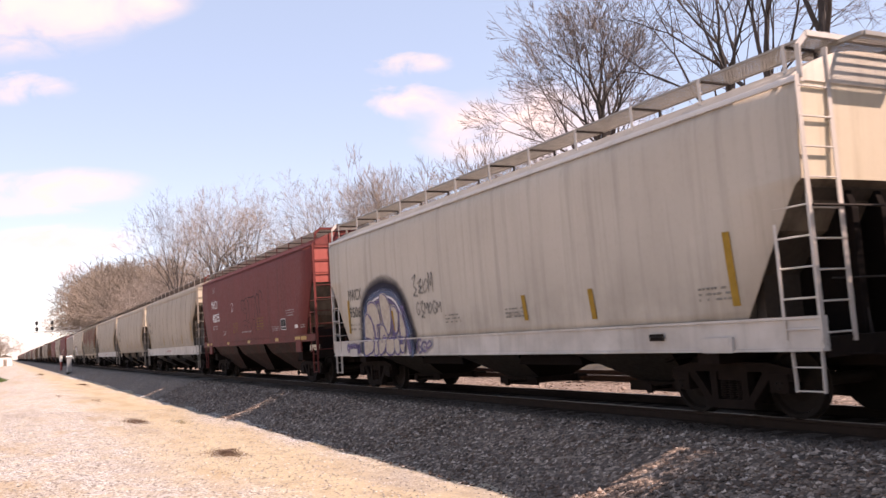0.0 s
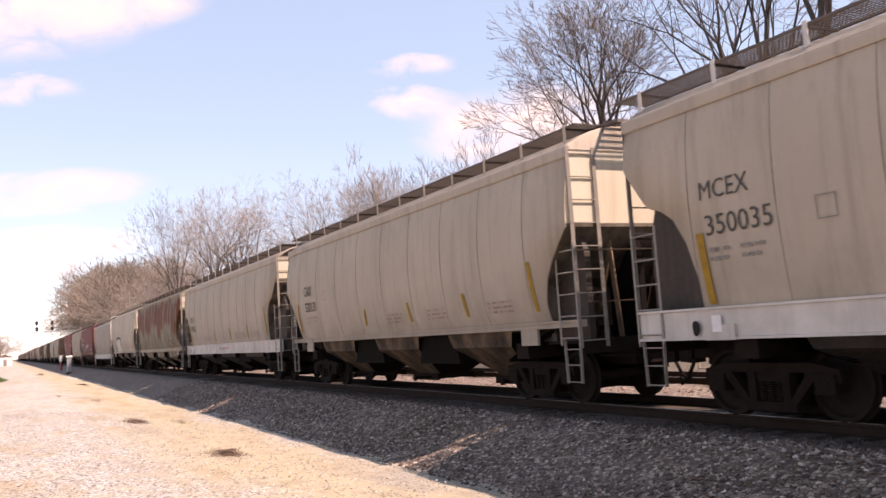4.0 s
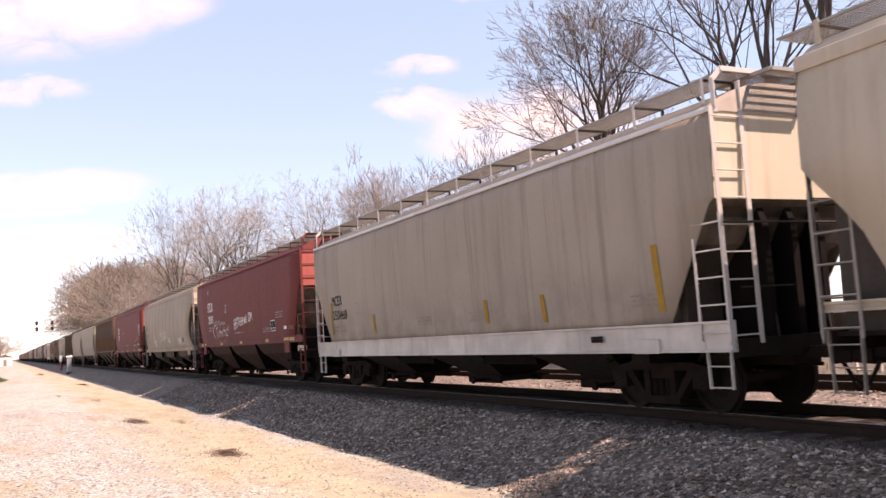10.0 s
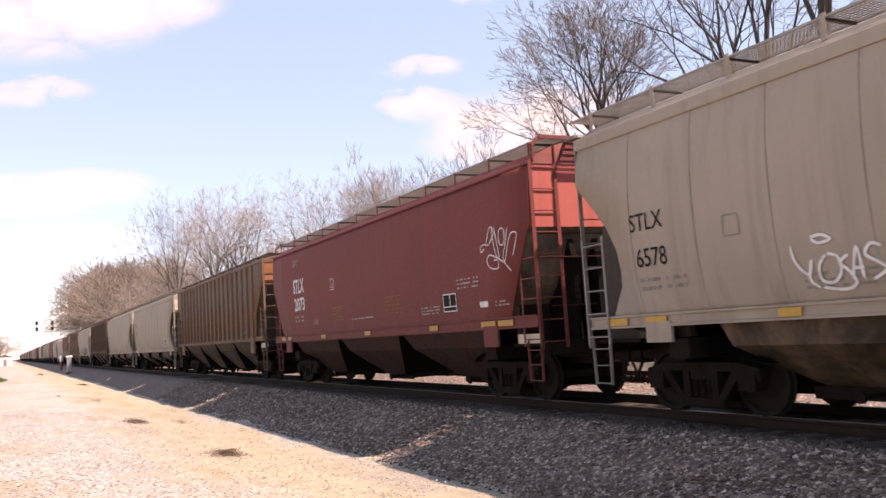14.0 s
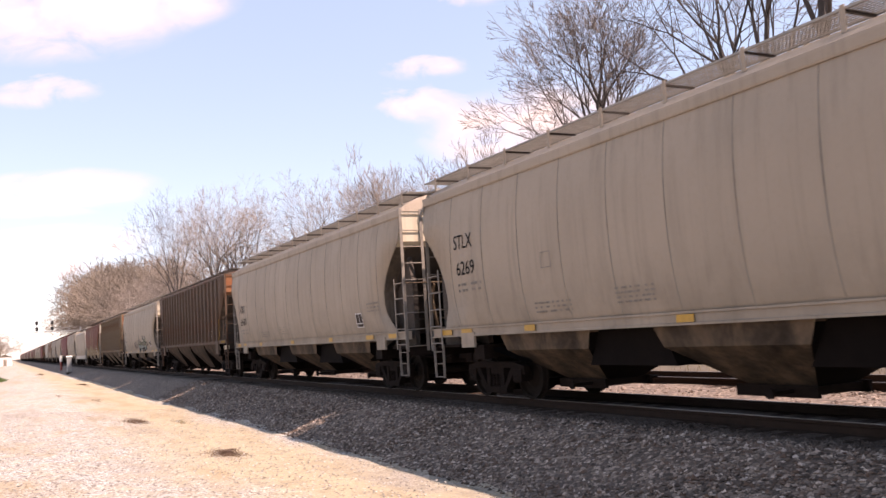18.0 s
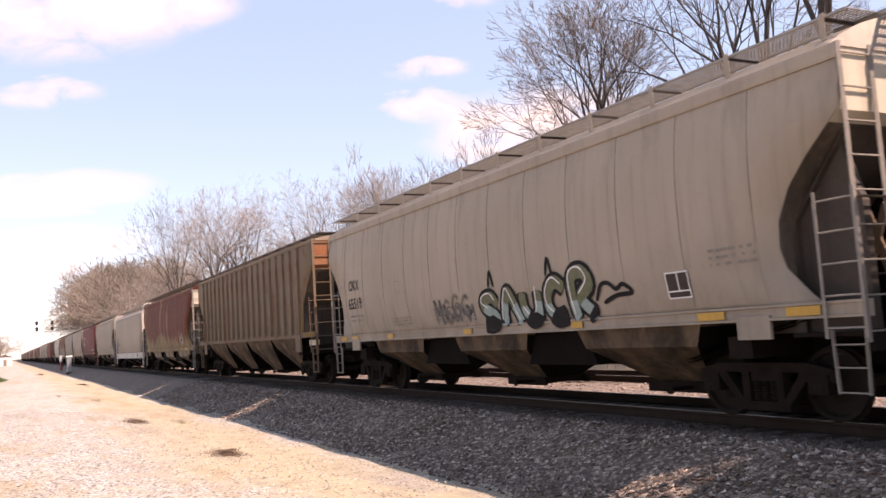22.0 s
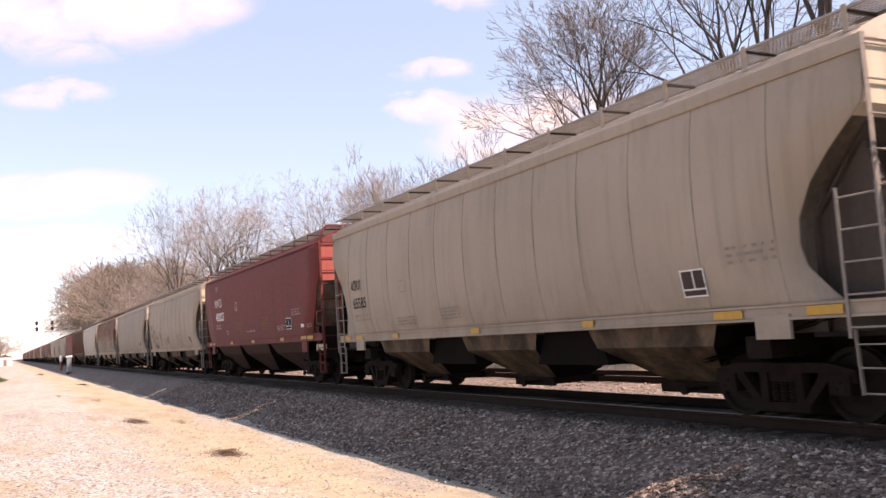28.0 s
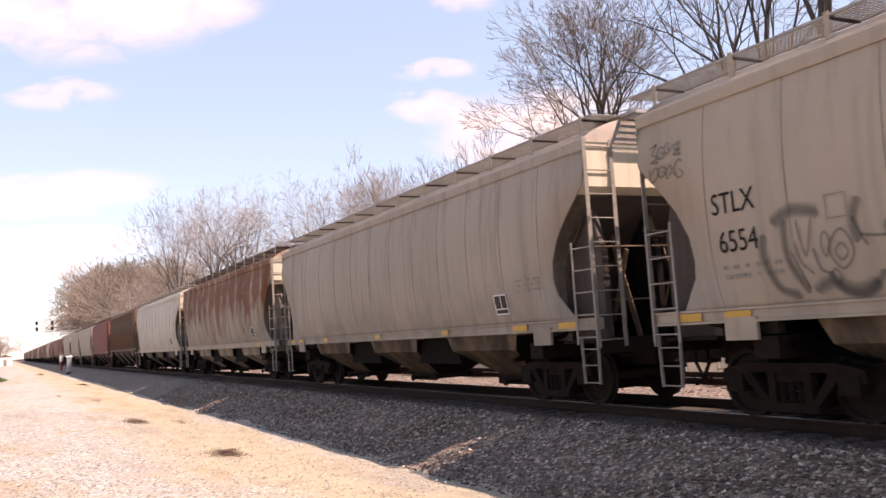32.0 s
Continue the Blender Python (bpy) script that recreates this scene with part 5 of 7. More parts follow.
# ---- lineside things along the lot ----
def tuft(name, label, x, y, rx, ry, count, tall, mat, seed, group=""):
    """A patch of blades and stems, thickest in its middle."""
    r = random.Random(seed)
    V, F = [], []
    for k in range(count):
        a, d = r.uniform(0, math.tau), abs(r.gauss(0, 0.5))
        px, py = rx * d * math.cos(a), ry * d * math.sin(a)
        z, hgt = ground_z(y + py) - ground_z(y) - 0.03, tall * r.uniform(0.3, 1.0) * max(0.3, 1 - 0.5 * d)
        lean, b = r.uniform(0, math.tau), r.uniform(0.3, 1.2) * hgt
        w = r.uniform(0.004, 0.009) if tall < 0.5 else 0.02
        k0 = len(V)
        V += [(px - w * math.sin(lean), py + w * math.cos(lean), z), (px + w * math.sin(lean), py - w * math.cos(lean), z), (px + b * math.cos(lean), py + b * math.sin(lean), z + hgt)]
        F.append((k0, k0 + 1, k0 + 2))
    me = bpy.data.meshes.new(name)
    me.from_pydata(V, [], F)
    me.materials.append(mat)
    ob = tagged(new(name, me), label, "weeds" if mat is WEED else "grass", group, kind="stuff")
    ob.matrix_basis = pose(x, y, ground_z(y))


DEAD = "flattened dead brown weeds on the sandy ground"
tuft("weed_patch", DEAD, -17.55, -6.0, 1.25, 0.46, 5200, 0.11, WEED, 1)
tuft("weed_patch", DEAD, -18.1, -5.75, 0.45, 0.2, 400, 0.10, WEED, 2)
tuft("weed_patch", DEAD, -27.9, -6.42, 2.2, 0.5, 3800, 0.09, WEED, 3)
tuft("weed_patch", "thin tan dead weeds on sand", -27.4, -5.25, 1.9, 0.5, 500, 0.06, GRASS, 4)
tuft("weed_patch", DEAD, -69.8, -4.9, 5.0, 0.5, 1500, 0.12, WEED, 5)
tuft("weed_patch", DEAD, -42.0, -6.3, 3.2, 0.5, 1500, 0.09, WEED, 6)
tuft("weed_patch", DEAD, -49.0, -7.6, 3.0, 0.3, 350, 0.08, WEED, 7)
tuft("weed_patch", DEAD, -120.0, -6.3, 8.0, 0.6, 900, 0.2, WEED, 8)
tuft("green_grass_patch", "short green grass at the edge of the lot", -90.0, -10.75, 6.0, 0.8, 6000, 0.45, GREENG, 9)


def equipment_cabinet(x, y):
    """A tall sheet-metal case on a concrete foot, with a door and a rain hood."""
    top = tagged(new("equipment_cabinet"), "tall silver sheet-metal signal cabinet beside the track", "cabinet")
    top.matrix_basis = pose(x, y, ground_z(y) - 0.05)
    def body(bm):
        box(bm, -0.38, 0.38, -0.26, 0.26, 0.18, 2.0)
        bmesh.ops.bevel(bm, geom=bm.edges[:], offset=0.02, segments=1, affect="EDGES")
    single("body", body, SILVER, top)
    single("hood", lambda bm: prism(bm, [(-0.46, 2.0), (0.46, 2.0), (0.42, 2.08), (0, 2.14), (-0.42, 2.08)], -0.33, 0.33), SHEDWHITE, top, "white rain hood")
    single("foot", lambda bm: box(bm, -0.42, 0.42, -0.36, 0.36, -0.1, 0.2), BALLAST, top, "concrete foot")
    door = single("door", lambda bm: box(bm, 0.375, 0.40, -0.22, 0.22, 0.30, 1.90), SILVER, top)
    single("handle", lambda bm: box(bm, 0.40, 0.44, 0.16, 0.20, 1.0, 1.2), STEEL, door)


equipment_cabinet(-112.0, -3.4)


def marker_post(x, y):
    top = tagged(new("marker_post"), "short post painted red and white beside the ballast", "post")
    top.matrix_basis = pose(x, y, ground_z(y) - 0.3)
    single("shaft", lambda bm: bar(bm, (0, 0, 0), (0, 0, 1.55), 0.16, 10), SIGNALRED, top)
    single("cap", lambda bm: [bar(bm, (0, 0, 1.55), (0, 0, 2.35), 0.22, 10), bar(bm, (0, 0, 2.35), (0, 0, 2.42), 0.26, 10)], SHEDWHITE, top, "white painted head")


marker_post(-135.0, -3.15)


def signal_bridge(x):
    """A cantilever of steel tube with its mast, ladder and two signals of two heads each."""
    top = tagged(new("signal_cantilever"), "steel cantilever signal bridge with dark signal heads over tracks", "railway signal")
    top.matrix_basis = pose(x, 0, 0.2)
    single("mast", lambda bm: bar(bm, (0, 8.2, -0.8), (0, 8.2, 9.0), 0.18, 10), SILVER, top)
    single("arm", lambda bm: [box(bm, -0.5, -0.42, -3.6, 8.4, 8.15, 8.27), box(bm, 0.42, 0.5, -3.6, 8.4, 8.15, 8.27), box(bm, -0.5, 0.5, -3.6, 8.4, 8.10, 8.15), box(bm, -0.5, -0.45, -3.6, 8.4, 9.1, 9.15)] + [box(bm, -0.5, -0.45, y, y + 0.05, 8.2, 9.1) for y in steps(-3.5, 8.0, 8)], SILVER, top)
    for y in (-2.85, 0.95):
        head = single("signal_mast", lambda bm: bar(bm, (0.55, y, 8.2), (0.55, y, 11.0), 0.06, 8), STEEL, top)
        for z in (8.95, 10.6):
            lamp = single("signal_head", lambda bm: [box(bm, 0.5, 0.85, y - 0.36, y + 0.36, z - 0.5, z + 0.5), bmesh.ops.bevel(bm, geom=bm.edges[:], offset=0.1, segments=2, affect="EDGES")], BLACKM, head)
            single("visor", lambda bm: [bar(bm, (0.85, y, z + d), (1.15, y, z + d), 0.13, 10) for d in (-0.3, 0.0, 0.3)], BLACKM, lamp)


signal_bridge(-260.0)


def shed(x, y):
    """A small white shed far along the lot, gable roof and door."""
    top = tagged(new("shed"), "small white shed beside the distant line", "shed")
    top.matrix_basis = pose(x, y, ground_z(y))
    single("wall", lambda bm: box(bm, -2.2, 2.2, -2.0, 2.0, -0.1, 2.6), SHEDWHITE, top)
    single("roof", lambda bm: [bm.faces.new([bm.verts.new(v) for v in f]) for f in (((-2.4, -2.2, 2.55), (2.4, -2.2, 2.55), (2.4, 0, 3.5), (-2.4, 0, 3.5)), ((-2.4, 2.2, 2.55), (2.4, 2.2, 2.55), (2.4, 0, 3.5), (-2.4, 0, 3.5)))] + [bm.faces.new([bm.verts.new(v) for v in ((sx, -2.0, 2.6), (sx, 2.0, 2.6), (sx, 0, 3.45))]) for sx in (-2.2, 2.2)], TWIGFAR, top)
    single("door", lambda bm: box(bm, 2.2, 2.24, -0.45, 0.45, 0, 2.0), GREY[3], top)


shed(-295.0, -10.8)


# ---- lettering, stencils and spray paint on the car sides ----
def flush_y(kind, z, lift):
    a, b = KINDS[kind]["sill"]
    if z <= b + 0.012:
        return side_y(kind, max(b, KINDS[kind]["prof"][0][0])) - 0.05 - lift
    return side_y(kind, z) - lift - 0.010


def flat_paint(name, base, rough=0.85):
    n = Nodes(name, rough)
    n.bsdf.inputs["Specular IOR Level"].default_value = 0.15
    k = n.noise(9, 5)
    n.color(n.mix(n.span(k, 0.35, 0.75), base, tuple(x * 0.72 for x in base)))
    return n.mat


BLACKP = flat_paint("black_stencil_paint", (0.018, 0.016, 0.016))
SMOKEY = flat_paint("thin_sprayed_black", (0.036, 0.020, 0.019))
SOOTP = flat_paint("dark_brown_stencil_paint", (0.06, 0.045, 0.038))
WORNB = flat_paint("worn_black_stencil_paint", (0.085, 0.077, 0.068))
FADED = flat_paint("faded_stencil_paint", (0.235, 0.21, 0.18))
WHITEP = flat_paint("white_stencil_paint", (0.70, 0.67, 0.65))
DULLW = flat_paint("chalky_white_paint", (0.36, 0.33, 0.31))
REDP = flat_paint("red_stencil_paint", (0.30, 0.03, 0.03))
AMBER = flat_paint("amber_stripe_paint", (0.32, 0.18, 0.03))
OCHRE = flat_paint("faded_ochre_paint", (0.22, 0.13, 0.03))
PURPLE = flat_paint("purple_spray_paint", (0.13, 0.10, 0.19))
OLIVE = flat_paint("olive_spray_paint", (0.15, 0.15, 0.09))
AQUA = flat_paint("pale_aqua_spray_paint", (0.26, 0.33, 0.31))
PINK = flat_paint("faint_red_spray_paint", (0.30, 0.19, 0.17))
SMOKE = flat_paint("smoky_grey_spray_paint", (0.17, 0.155, 0.14))


def spray(name, base, cover=0.95):
    """Spray paint that thins out towards both edges of its stroke."""
    n = Nodes(name, 0.85)
    n.bsdf.inputs["Specular IOR Level"].default_value = 0.15
    n.color(base)
    v = n.axis(1, n.t.nodes.new("ShaderNodeTexCoord").outputs["UV"])
    core = n.math("SUBTRACT", 1.0, n.math("ABSOLUTE", n.math("SUBTRACT", n.math("MULTIPLY", v, 2.0), 1.0)))
    mist = n.math("ADD", core, n.math("MULTIPLY", n.math("SUBTRACT", n.noise(5, 5, rough=0.7), 0.5), 0.5))
    clear = n.t.nodes.new("ShaderNodeBsdfTransparent")
    mixer = n.t.nodes.new("ShaderNodeMixShader")
    n.link(n.math("MULTIPLY", n.span(mist, 0.02, 0.8, 0.0, cover), n.span(core, 0.0, 0.15)), mixer.inputs[0])
    n.link(clear.outputs[0], mixer.inputs[1])
    n.link(n.bsdf.outputs[0], mixer.inputs[2])
    n.link(mixer.outputs[0], n.t.nodes["Material Output"].inputs["Surface"])
    return n.mat


SPRAYBLACK = spray("overspray_black", (0.022, 0.018, 0.026))
SPRAYBLUE = spray("overspray_blue", (0.12, 0.15, 0.23), 0.65)
SPRAYVIOLET = spray("overspray_violet", (0.13, 0.10, 0.18), 0.8)
SPRAYWHITE = spray("overspray_white", (0.62, 0.60, 0.62), 0.9)
SPRAYGREY = spray("overspray_grey", (0.085, 0.075, 0.068), 0.5)
SPRAYTEAL = spray("overspray_teal", (0.075, 0.115, 0.105), 0.7)
SOFT = {SPRAYBLACK, SPRAYBLUE, SPRAYVIOLET, SPRAYWHITE, SPRAYGREY, SPRAYTEAL}


def sheet(car, name, verts, faces, mat, label=""):
    used = sorted({v for f in faces for v in f})
    where = {v: k for k, v in enumerate(used)}
    me = bpy.data.meshes.new(name)
    me.from_pydata([verts[v] for v in used], [], [[where[v] for v in f] for f in faces])
    me.materials.append(mat)
    if mat in SOFT:
        across = me.uv_layers.new(name="across")
        for loop in me.loops:
            across.data[loop.index].uv = (0.0, loop.vertex_index % 2)
    return part(name, me, car, label)


def letters(car, kind, text, x0, x1, z0, z1, mat, name="lettering"):
    """A word fitted to a box on the near side."""
    font = bpy.data.curves.new("word", "FONT")
    font.body, font.resolution_u = text, 3
    font.offset = 0.018 if mat is WHITEP and "M" not in text else 0.0
    temp = bpy.data.objects.new("word", font)
    me = bpy.data.meshes.new_from_object(temp)
    co = [v.co.copy() for v in me.vertices]
    a, b = min(c.x for c in co), max(c.x for c in co)
    c0, c1 = min(c.y for c in co), max(c.y for c in co)
    for v, c in zip(me.vertices, co):
        z = z0 + (c.y - c0) / (c1 - c0) * (z1 - z0)
        v.co = (x0 + (c.x - a) / (b - a) * (x1 - x0), flush_y(kind, z, 0.004), z)
    bpy.data.objects.remove(temp)
    me.materials.clear()
    me.materials.append(mat)
    part(name, me, car)


def bars(car, kind, x0, x1, z0, z1, rows, mat, seed=1, name="small_print"):
    """Unreadable small writing as rows of short bars, each row a part."""
    r = random.Random(seed)
    step = (z1 - z0) / rows
    for k in range(rows):
        V, F = [], []
        x, z = x0, z1 - (k + 0.8) * step
        while x < x1 - 0.02:
            w = min(r.uniform(0.03, 0.12), x1 - x)
            b = len(V)
            y = flush_y(kind, z, 0.004)
            V += [(x, y, z), (x + w, y, z), (x + w, flush_y(kind, z + step * 0.42, 0.004), z + step * 0.42), (x, flush_y(kind, z + step * 0.42, 0.004), z + step * 0.42)]
            F.append((b, b + 1, b + 2, b + 3))
            x += w + r.choice((0.02, 0.03, 0.08, 0.12))
        tagged(sheet(car, name, V, F, mat), kind="stuff")


def patch(car, kind, x0, x1, z0, z1, mat, name="painted_stripe", lift=0.005, skew=0.0):
    zs = steps(z0, z1, 4)
    V = [(x + skew * (z - z0) / (z1 - z0), flush_y(kind, z, lift), z) for z in zs for x in (x0, x1)]
    sheet(car, name, V, [(2 * k, 2 * k + 1, 2 * k + 3, 2 * k + 2) for k in range(4)], mat)


def outline_box(car, kind, x0, x1, z0, z1, mat, fill=None, t=0.022, name="stencil_box"):
    if fill:
        patch(car, kind, x0, x1, z0, z1, fill, "stencil_panel", 0.004)
    V, F = [], []
    mid, low = (x0 + x1) / 2, z0 + (z1 - z0) * 0.25
    inner = ((mid, mid + t, low, z1), (x0, x1, low, low + t)) if fill else ()
    for a, b, c, d in ((x0, x1, z0, z0 + t), (x0, x1, z1 - t, z1), (x0, x0 + t, z0, z1), (x1 - t, x1, z0, z1)) + inner:
        for p, q in zip(steps(c, d, 4), steps(c, d, 4)[1:]):
            k = len(V)
            V += [(a, flush_y(kind, p, 0.009), p), (b, flush_y(kind, p, 0.009), p), (b, flush_y(kind, q, 0.009), q), (a, flush_y(kind, q, 0.009), q)]
            F.append((k, k + 1, k + 2, k + 3))
    sheet(car, name, V, F, mat)


def curve_through(pts, closed=False, n=6):
    """A smooth line through the points."""
    P = [Vector(p) for p in pts]
    out, m = [], len(P)
    for i in range(m if closed else m - 1):
        if closed:
            a, b, c, d = P[i - 1], P[i], P[(i + 1) % m], P[(i + 2) % m]
        else:
            a, b, c, d = P[max(i - 1, 0)], P[i], P[i + 1], P[min(i + 2, m - 1)]
        for k in range(n):
            t = k / n
            out.append(0.5 * (2 * b + (c - a) * t + (2 * a - 5 * b + 4 * c - d) * t * t + (3 * b - a - 3 * c + d) * t ** 3))
    if not closed:
        out.append(P[-1])
    return out


def stroke(car, kind, box4, pts, width, mat, lift=0.010, closed=False, name="sprayed_line", low=None, at=0.0):
    x0, x1, z0, z1 = box4
    line = [Vector((x0 + p.x * (x1 - x0), z0 + p.y * (z1 - z0))) for p in curve_through(pts, closed)]
    if closed:
        line.append(line[0])
    V, F = [], []
    for i, p in enumerate(line):
        d = (line[min(i + 1, len(line) - 1)] - line[max(i - 1, 0)])
        d = d.normalized() if d.length else Vector((1, 0))
        w = width * (0.35 if i in (0, len(line) - 1) and not closed else 1) / 2
        for s in (-1, 1):
            x, z = p.x - d.y * w * s, p.y + d.x * w * s
            V.append((x, flush_y(kind, z, lift), z))
        if i:
            F.append((2 * i - 2, 2 * i - 1, 2 * i + 1, 2 * i))
    if low:
        sheet(car, name, V, [f for f in F if V[f[0]][2] < at], low)
        F = [f for f in F if V[f[0]][2] >= at]
    sheet(car, name, V, F, mat)


def blob(car, kind, box4, pts, mat, lift, name="sprayed_fill", grow_by=0.0, shift=(0, 0)):
    """A filled smooth outline, cut into strips so that it lies on the curved side."""
    x0, x1, z0, z1 = box4
    line = [Vector((x0 + p.x * (x1 - x0) + shift[0], z0 + p.y * (z1 - z0) + shift[1])) for p in curve_through(pts, True)]
    c = sum(line, Vector((0, 0))) / len(line)
    if grow_by:
        line = [p + (p - c).normalized() * grow_by for p in line]
    bm = bmesh.new()
    bm.faces.new([bm.verts.new((p.x, 0, p.y)) for p in line])
    bmesh.ops.triangulate(bm, faces=bm.faces[:])
    z = min(p.y for p in line)
    while z < max(p.y for p in line):
        bmesh.ops.bisect_plane(bm, geom=bm.verts[:] + bm.edges[:] + bm.faces[:], plane_co=(0, 0, z), plane_no=(0, 0, 1))
        z += 0.18
    for b in KINDS[kind]["sill"]:
        bmesh.ops.bisect_plane(bm, geom=bm.verts[:] + bm.edges[:] + bm.faces[:], plane_co=(0, 0, b + 0.0125), plane_no=(0, 0, 1))
    for v in bm.verts:
        v.co.y = flush_y(kind, v.co.z, lift)
    me = bpy.data.meshes.new(name)
    bm.to_mesh(me)
    bm.free()
    me.materials.append(mat)
    part(name, me, car)


def scrawl(car, kind, box4, seed, mat, width, loops=6, lines=1, name="sprayed_scrawl"):
    """Hand-drawn letters-like loops and hooks of a spray can or chalk, one stroke a letter."""
    r = random.Random(seed)
    for k in range(lines):
        u, step = 0.02, 0.96 / loops
        for i in range(loops):
            a, w = u + step * i, step * r.uniform(0.7, 1.15)
            lo, hi = r.uniform(0.0, 0.3), r.uniform(0.7, 1.0)
            form = r.randrange(4)
            if form == 0:
                pts = [(a, lo), (a + 0.1 * w, hi), (a + 0.5 * w, lo + 0.3), (a + 0.9 * w, hi), (a + w, lo)]
            elif form == 1:
                pts = [(a + 0.9 * w, hi - 0.1), (a + 0.4 * w, hi), (a, (lo + hi) / 2), (a + 0.4 * w, lo), (a + 0.95 * w, lo + 0.15), (a + 0.5 * w, (lo + hi) / 2)]
            elif form == 2:
                pts = [(a, hi), (a + 0.15 * w, lo), (a + 0.7 * w, lo + 0.1), (a + w, hi - 0.2), (a + 0.6 * w, hi), (a + 0.2 * w, (lo + hi) / 2)]
            else:
                pts = [(a, hi - 0.15), (a + 0.8 * w, hi), (a + 0.3 * w, (lo + hi) / 2), (a + 0.85 * w, lo + 0.2), (a + 0.2 * w, lo), (a + 1.1 * w, lo - 0.05)]
            stroke(car, kind, box4, pts, width, mat, 0.010 + 0.0015 * (i % 4) + 0.002 * k, name=name)


METRES = (0.0, 1.0, 0.0, 1.0)


def car_no(k):
    return CARS[k + 2][0], TRAIN[k + 2][0]


# reporting marks, weights and inspection stencils
MARKS = [(0, "MWCX", "95060", -6.93, -5.96, 2.40, 2.70, -6.90, -5.86, 1.94, 2.22, WORNB), (1, "MWCX", "482055", -6.24, -4.97, 3.06, 3.43, -6.12, -4.72, 2.48, 2.84, WHITEP),
         (2, "MCEX", "350035", -7.10, -6.25, 2.93, 3.18, -7.05, -5.93, 2.45, 2.72, WORNB), (3, "CAIX", "520131", -6.14, -5.42, 2.76, 3.06, -6.11, -5.10, 2.28, 2.56, BLACKP),
         (4, "MCEX", "350062", -6.96, -6.08, 2.62, 2.92, -6.87, -5.69, 2.18, 2.48, WORNB), (6, "CAIX", "520013", -6.14, -5.37, 2.77, 3.03, -6.08, -5.05, 2.30, 2.54, WORNB),
         (7, "MCEX", "350468", -6.88, -6.05, 2.33, 2.61, -6.86, -5.73, 1.93, 2.20, BLACKP), (8, "STLX", "2091", -5.85, -4.72, 2.98, 3.40, -5.77, -4.79, 2.44, 2.80, WHITEP),
         (9, "STLX", "6578", -7.25, -6.54, 2.69, 2.95, -7.17, -6.53, 2.16, 2.43, BLACKP), (10, "STLX", "2073", -5.95, -4.85, 2.92, 3.38, -5.9, -4.85, 2.36, 2.78, WHITEP),
         (12, "STLX", "6269", -7.07, -6.31, 3.07, 3.36, -7.00, -6.26, 2.53, 2.81, BLACKP), (13, "AOKX", "65607", -7.08, -6.28, 2.63, 2.93, -7.05, -6.16, 2.15, 2.42, BLACKP),
         (15, "OKX", "65519", -6.91, -6.22, 2.65, 2.93, -7.04, -6.10, 2.16, 2.45, BLACKP), (18, "MCEX", "350464", -6.79, -5.95, 2.37, 2.66, -6.73, -5.58, 1.91, 2.20, BLACKP),
         (19, "AOKX", "65585", -7.10, -6.36, 2.64, 2.92, -7.00, -6.10, 2.16, 2.44, BLACKP), (20, "MWCX", "482025", -6.16, -4.77, 3.08, 3.46, -6.03, -4.48, 2.49, 2.86, WHITEP),
         (21, "STLX", "6554", -7.14, -6.42, 2.69, 2.97, -7.08, -6.44, 2.19, 2.47, BLACKP)]
for k, mark, number, a, b, c, d, e, f, g, h, mat in MARKS:
    car, kind = car_no(k)
    letters(car, kind, mark, a, b, c, d, mat)
    letters(car, kind, number, e, f, g, h, mat)
    soft = DULLW if kind == "red" else FADED
    bars(car, kind, e, e + 0.42, g - 0.36, g - 0.12, 2, soft, k)
    bars(car, kind, e + 0.55, e + 0.95, g - 0.36, g - 0.12, 2, soft, k + 40)
for k in (1, 8, 10, 20):
    car, kind = car_no(k)
    ink = DULLW
    bars(car, kind, -5.97, -5.47, 3.80, 4.04, 4, ink, k + 9)
    outline_box(car, kind, -2.35, -2.05, 2.81, 3.13, WHITEP, t=0.016)
    letters(car, kind, "C", -2.24, -2.15, 2.86, 2.98, WHITEP)
    bars(car, kind, -2.29, -1.43, 1.90, 2.34, 5, OCHRE, k + 3)
    bars(car, kind, 1.60, 2.55, 1.90, 2.40, 5, OCHRE, k + 5)
    bars(car, kind, -4.1, -3.6, 1.86, 2.05, 3, ink, k)
    bars(car, kind, -0.80, 0.70, 1.86, 1.97, 1, ink, k + 1)
    bars(car, kind, 3.6, 4.5, 1.80, 2.0, 3, ink, k + 2)
    outline_box(car, kind, 4.72, 5.32, 1.82, 2.20, WHITEP, BLACKP)
    bars(car, kind, 5.40, 6.3, 2.25, 2.50, 3, ink, k + 7)
    patch(car, kind, 6.30, 6.62, 1.84, 1.95, WHITEP, "white_label")
    bars(car, kind, 6.9, 7.4, 1.82, 1.96, 2, ink, k + 8)
for k in (5, 9, 12, 13, 14, 15, 17, 19, 21, 22, 23, 24):
    car, kind = car_no(k)
    if kind != "curved":
        continue
    edge = 5.20 if k in (5, 17) else 5.52
    outline_box(car, kind, edge, edge + 0.46, 1.66, 2.04, WHITEP, SOOTP, t=0.022)
    if k not in (5, 17):
        bars(car, kind, 6.42, 7.22, 2.02, 2.30, 3, FADED, k)
    outline_box(car, kind, -5.42 if k in (21, 9) else -3.89, -5.14 if k in (21, 9) else -3.58, 2.40, 2.68, FADED, t=0.014)
    bars(car, kind, -4.3, -3.2, 1.62, 1.85, 3, FADED, k + 3)
    bars(car, kind, -2.0, -1.1, 1.66, 1.95, 4, FADED, k + 5)
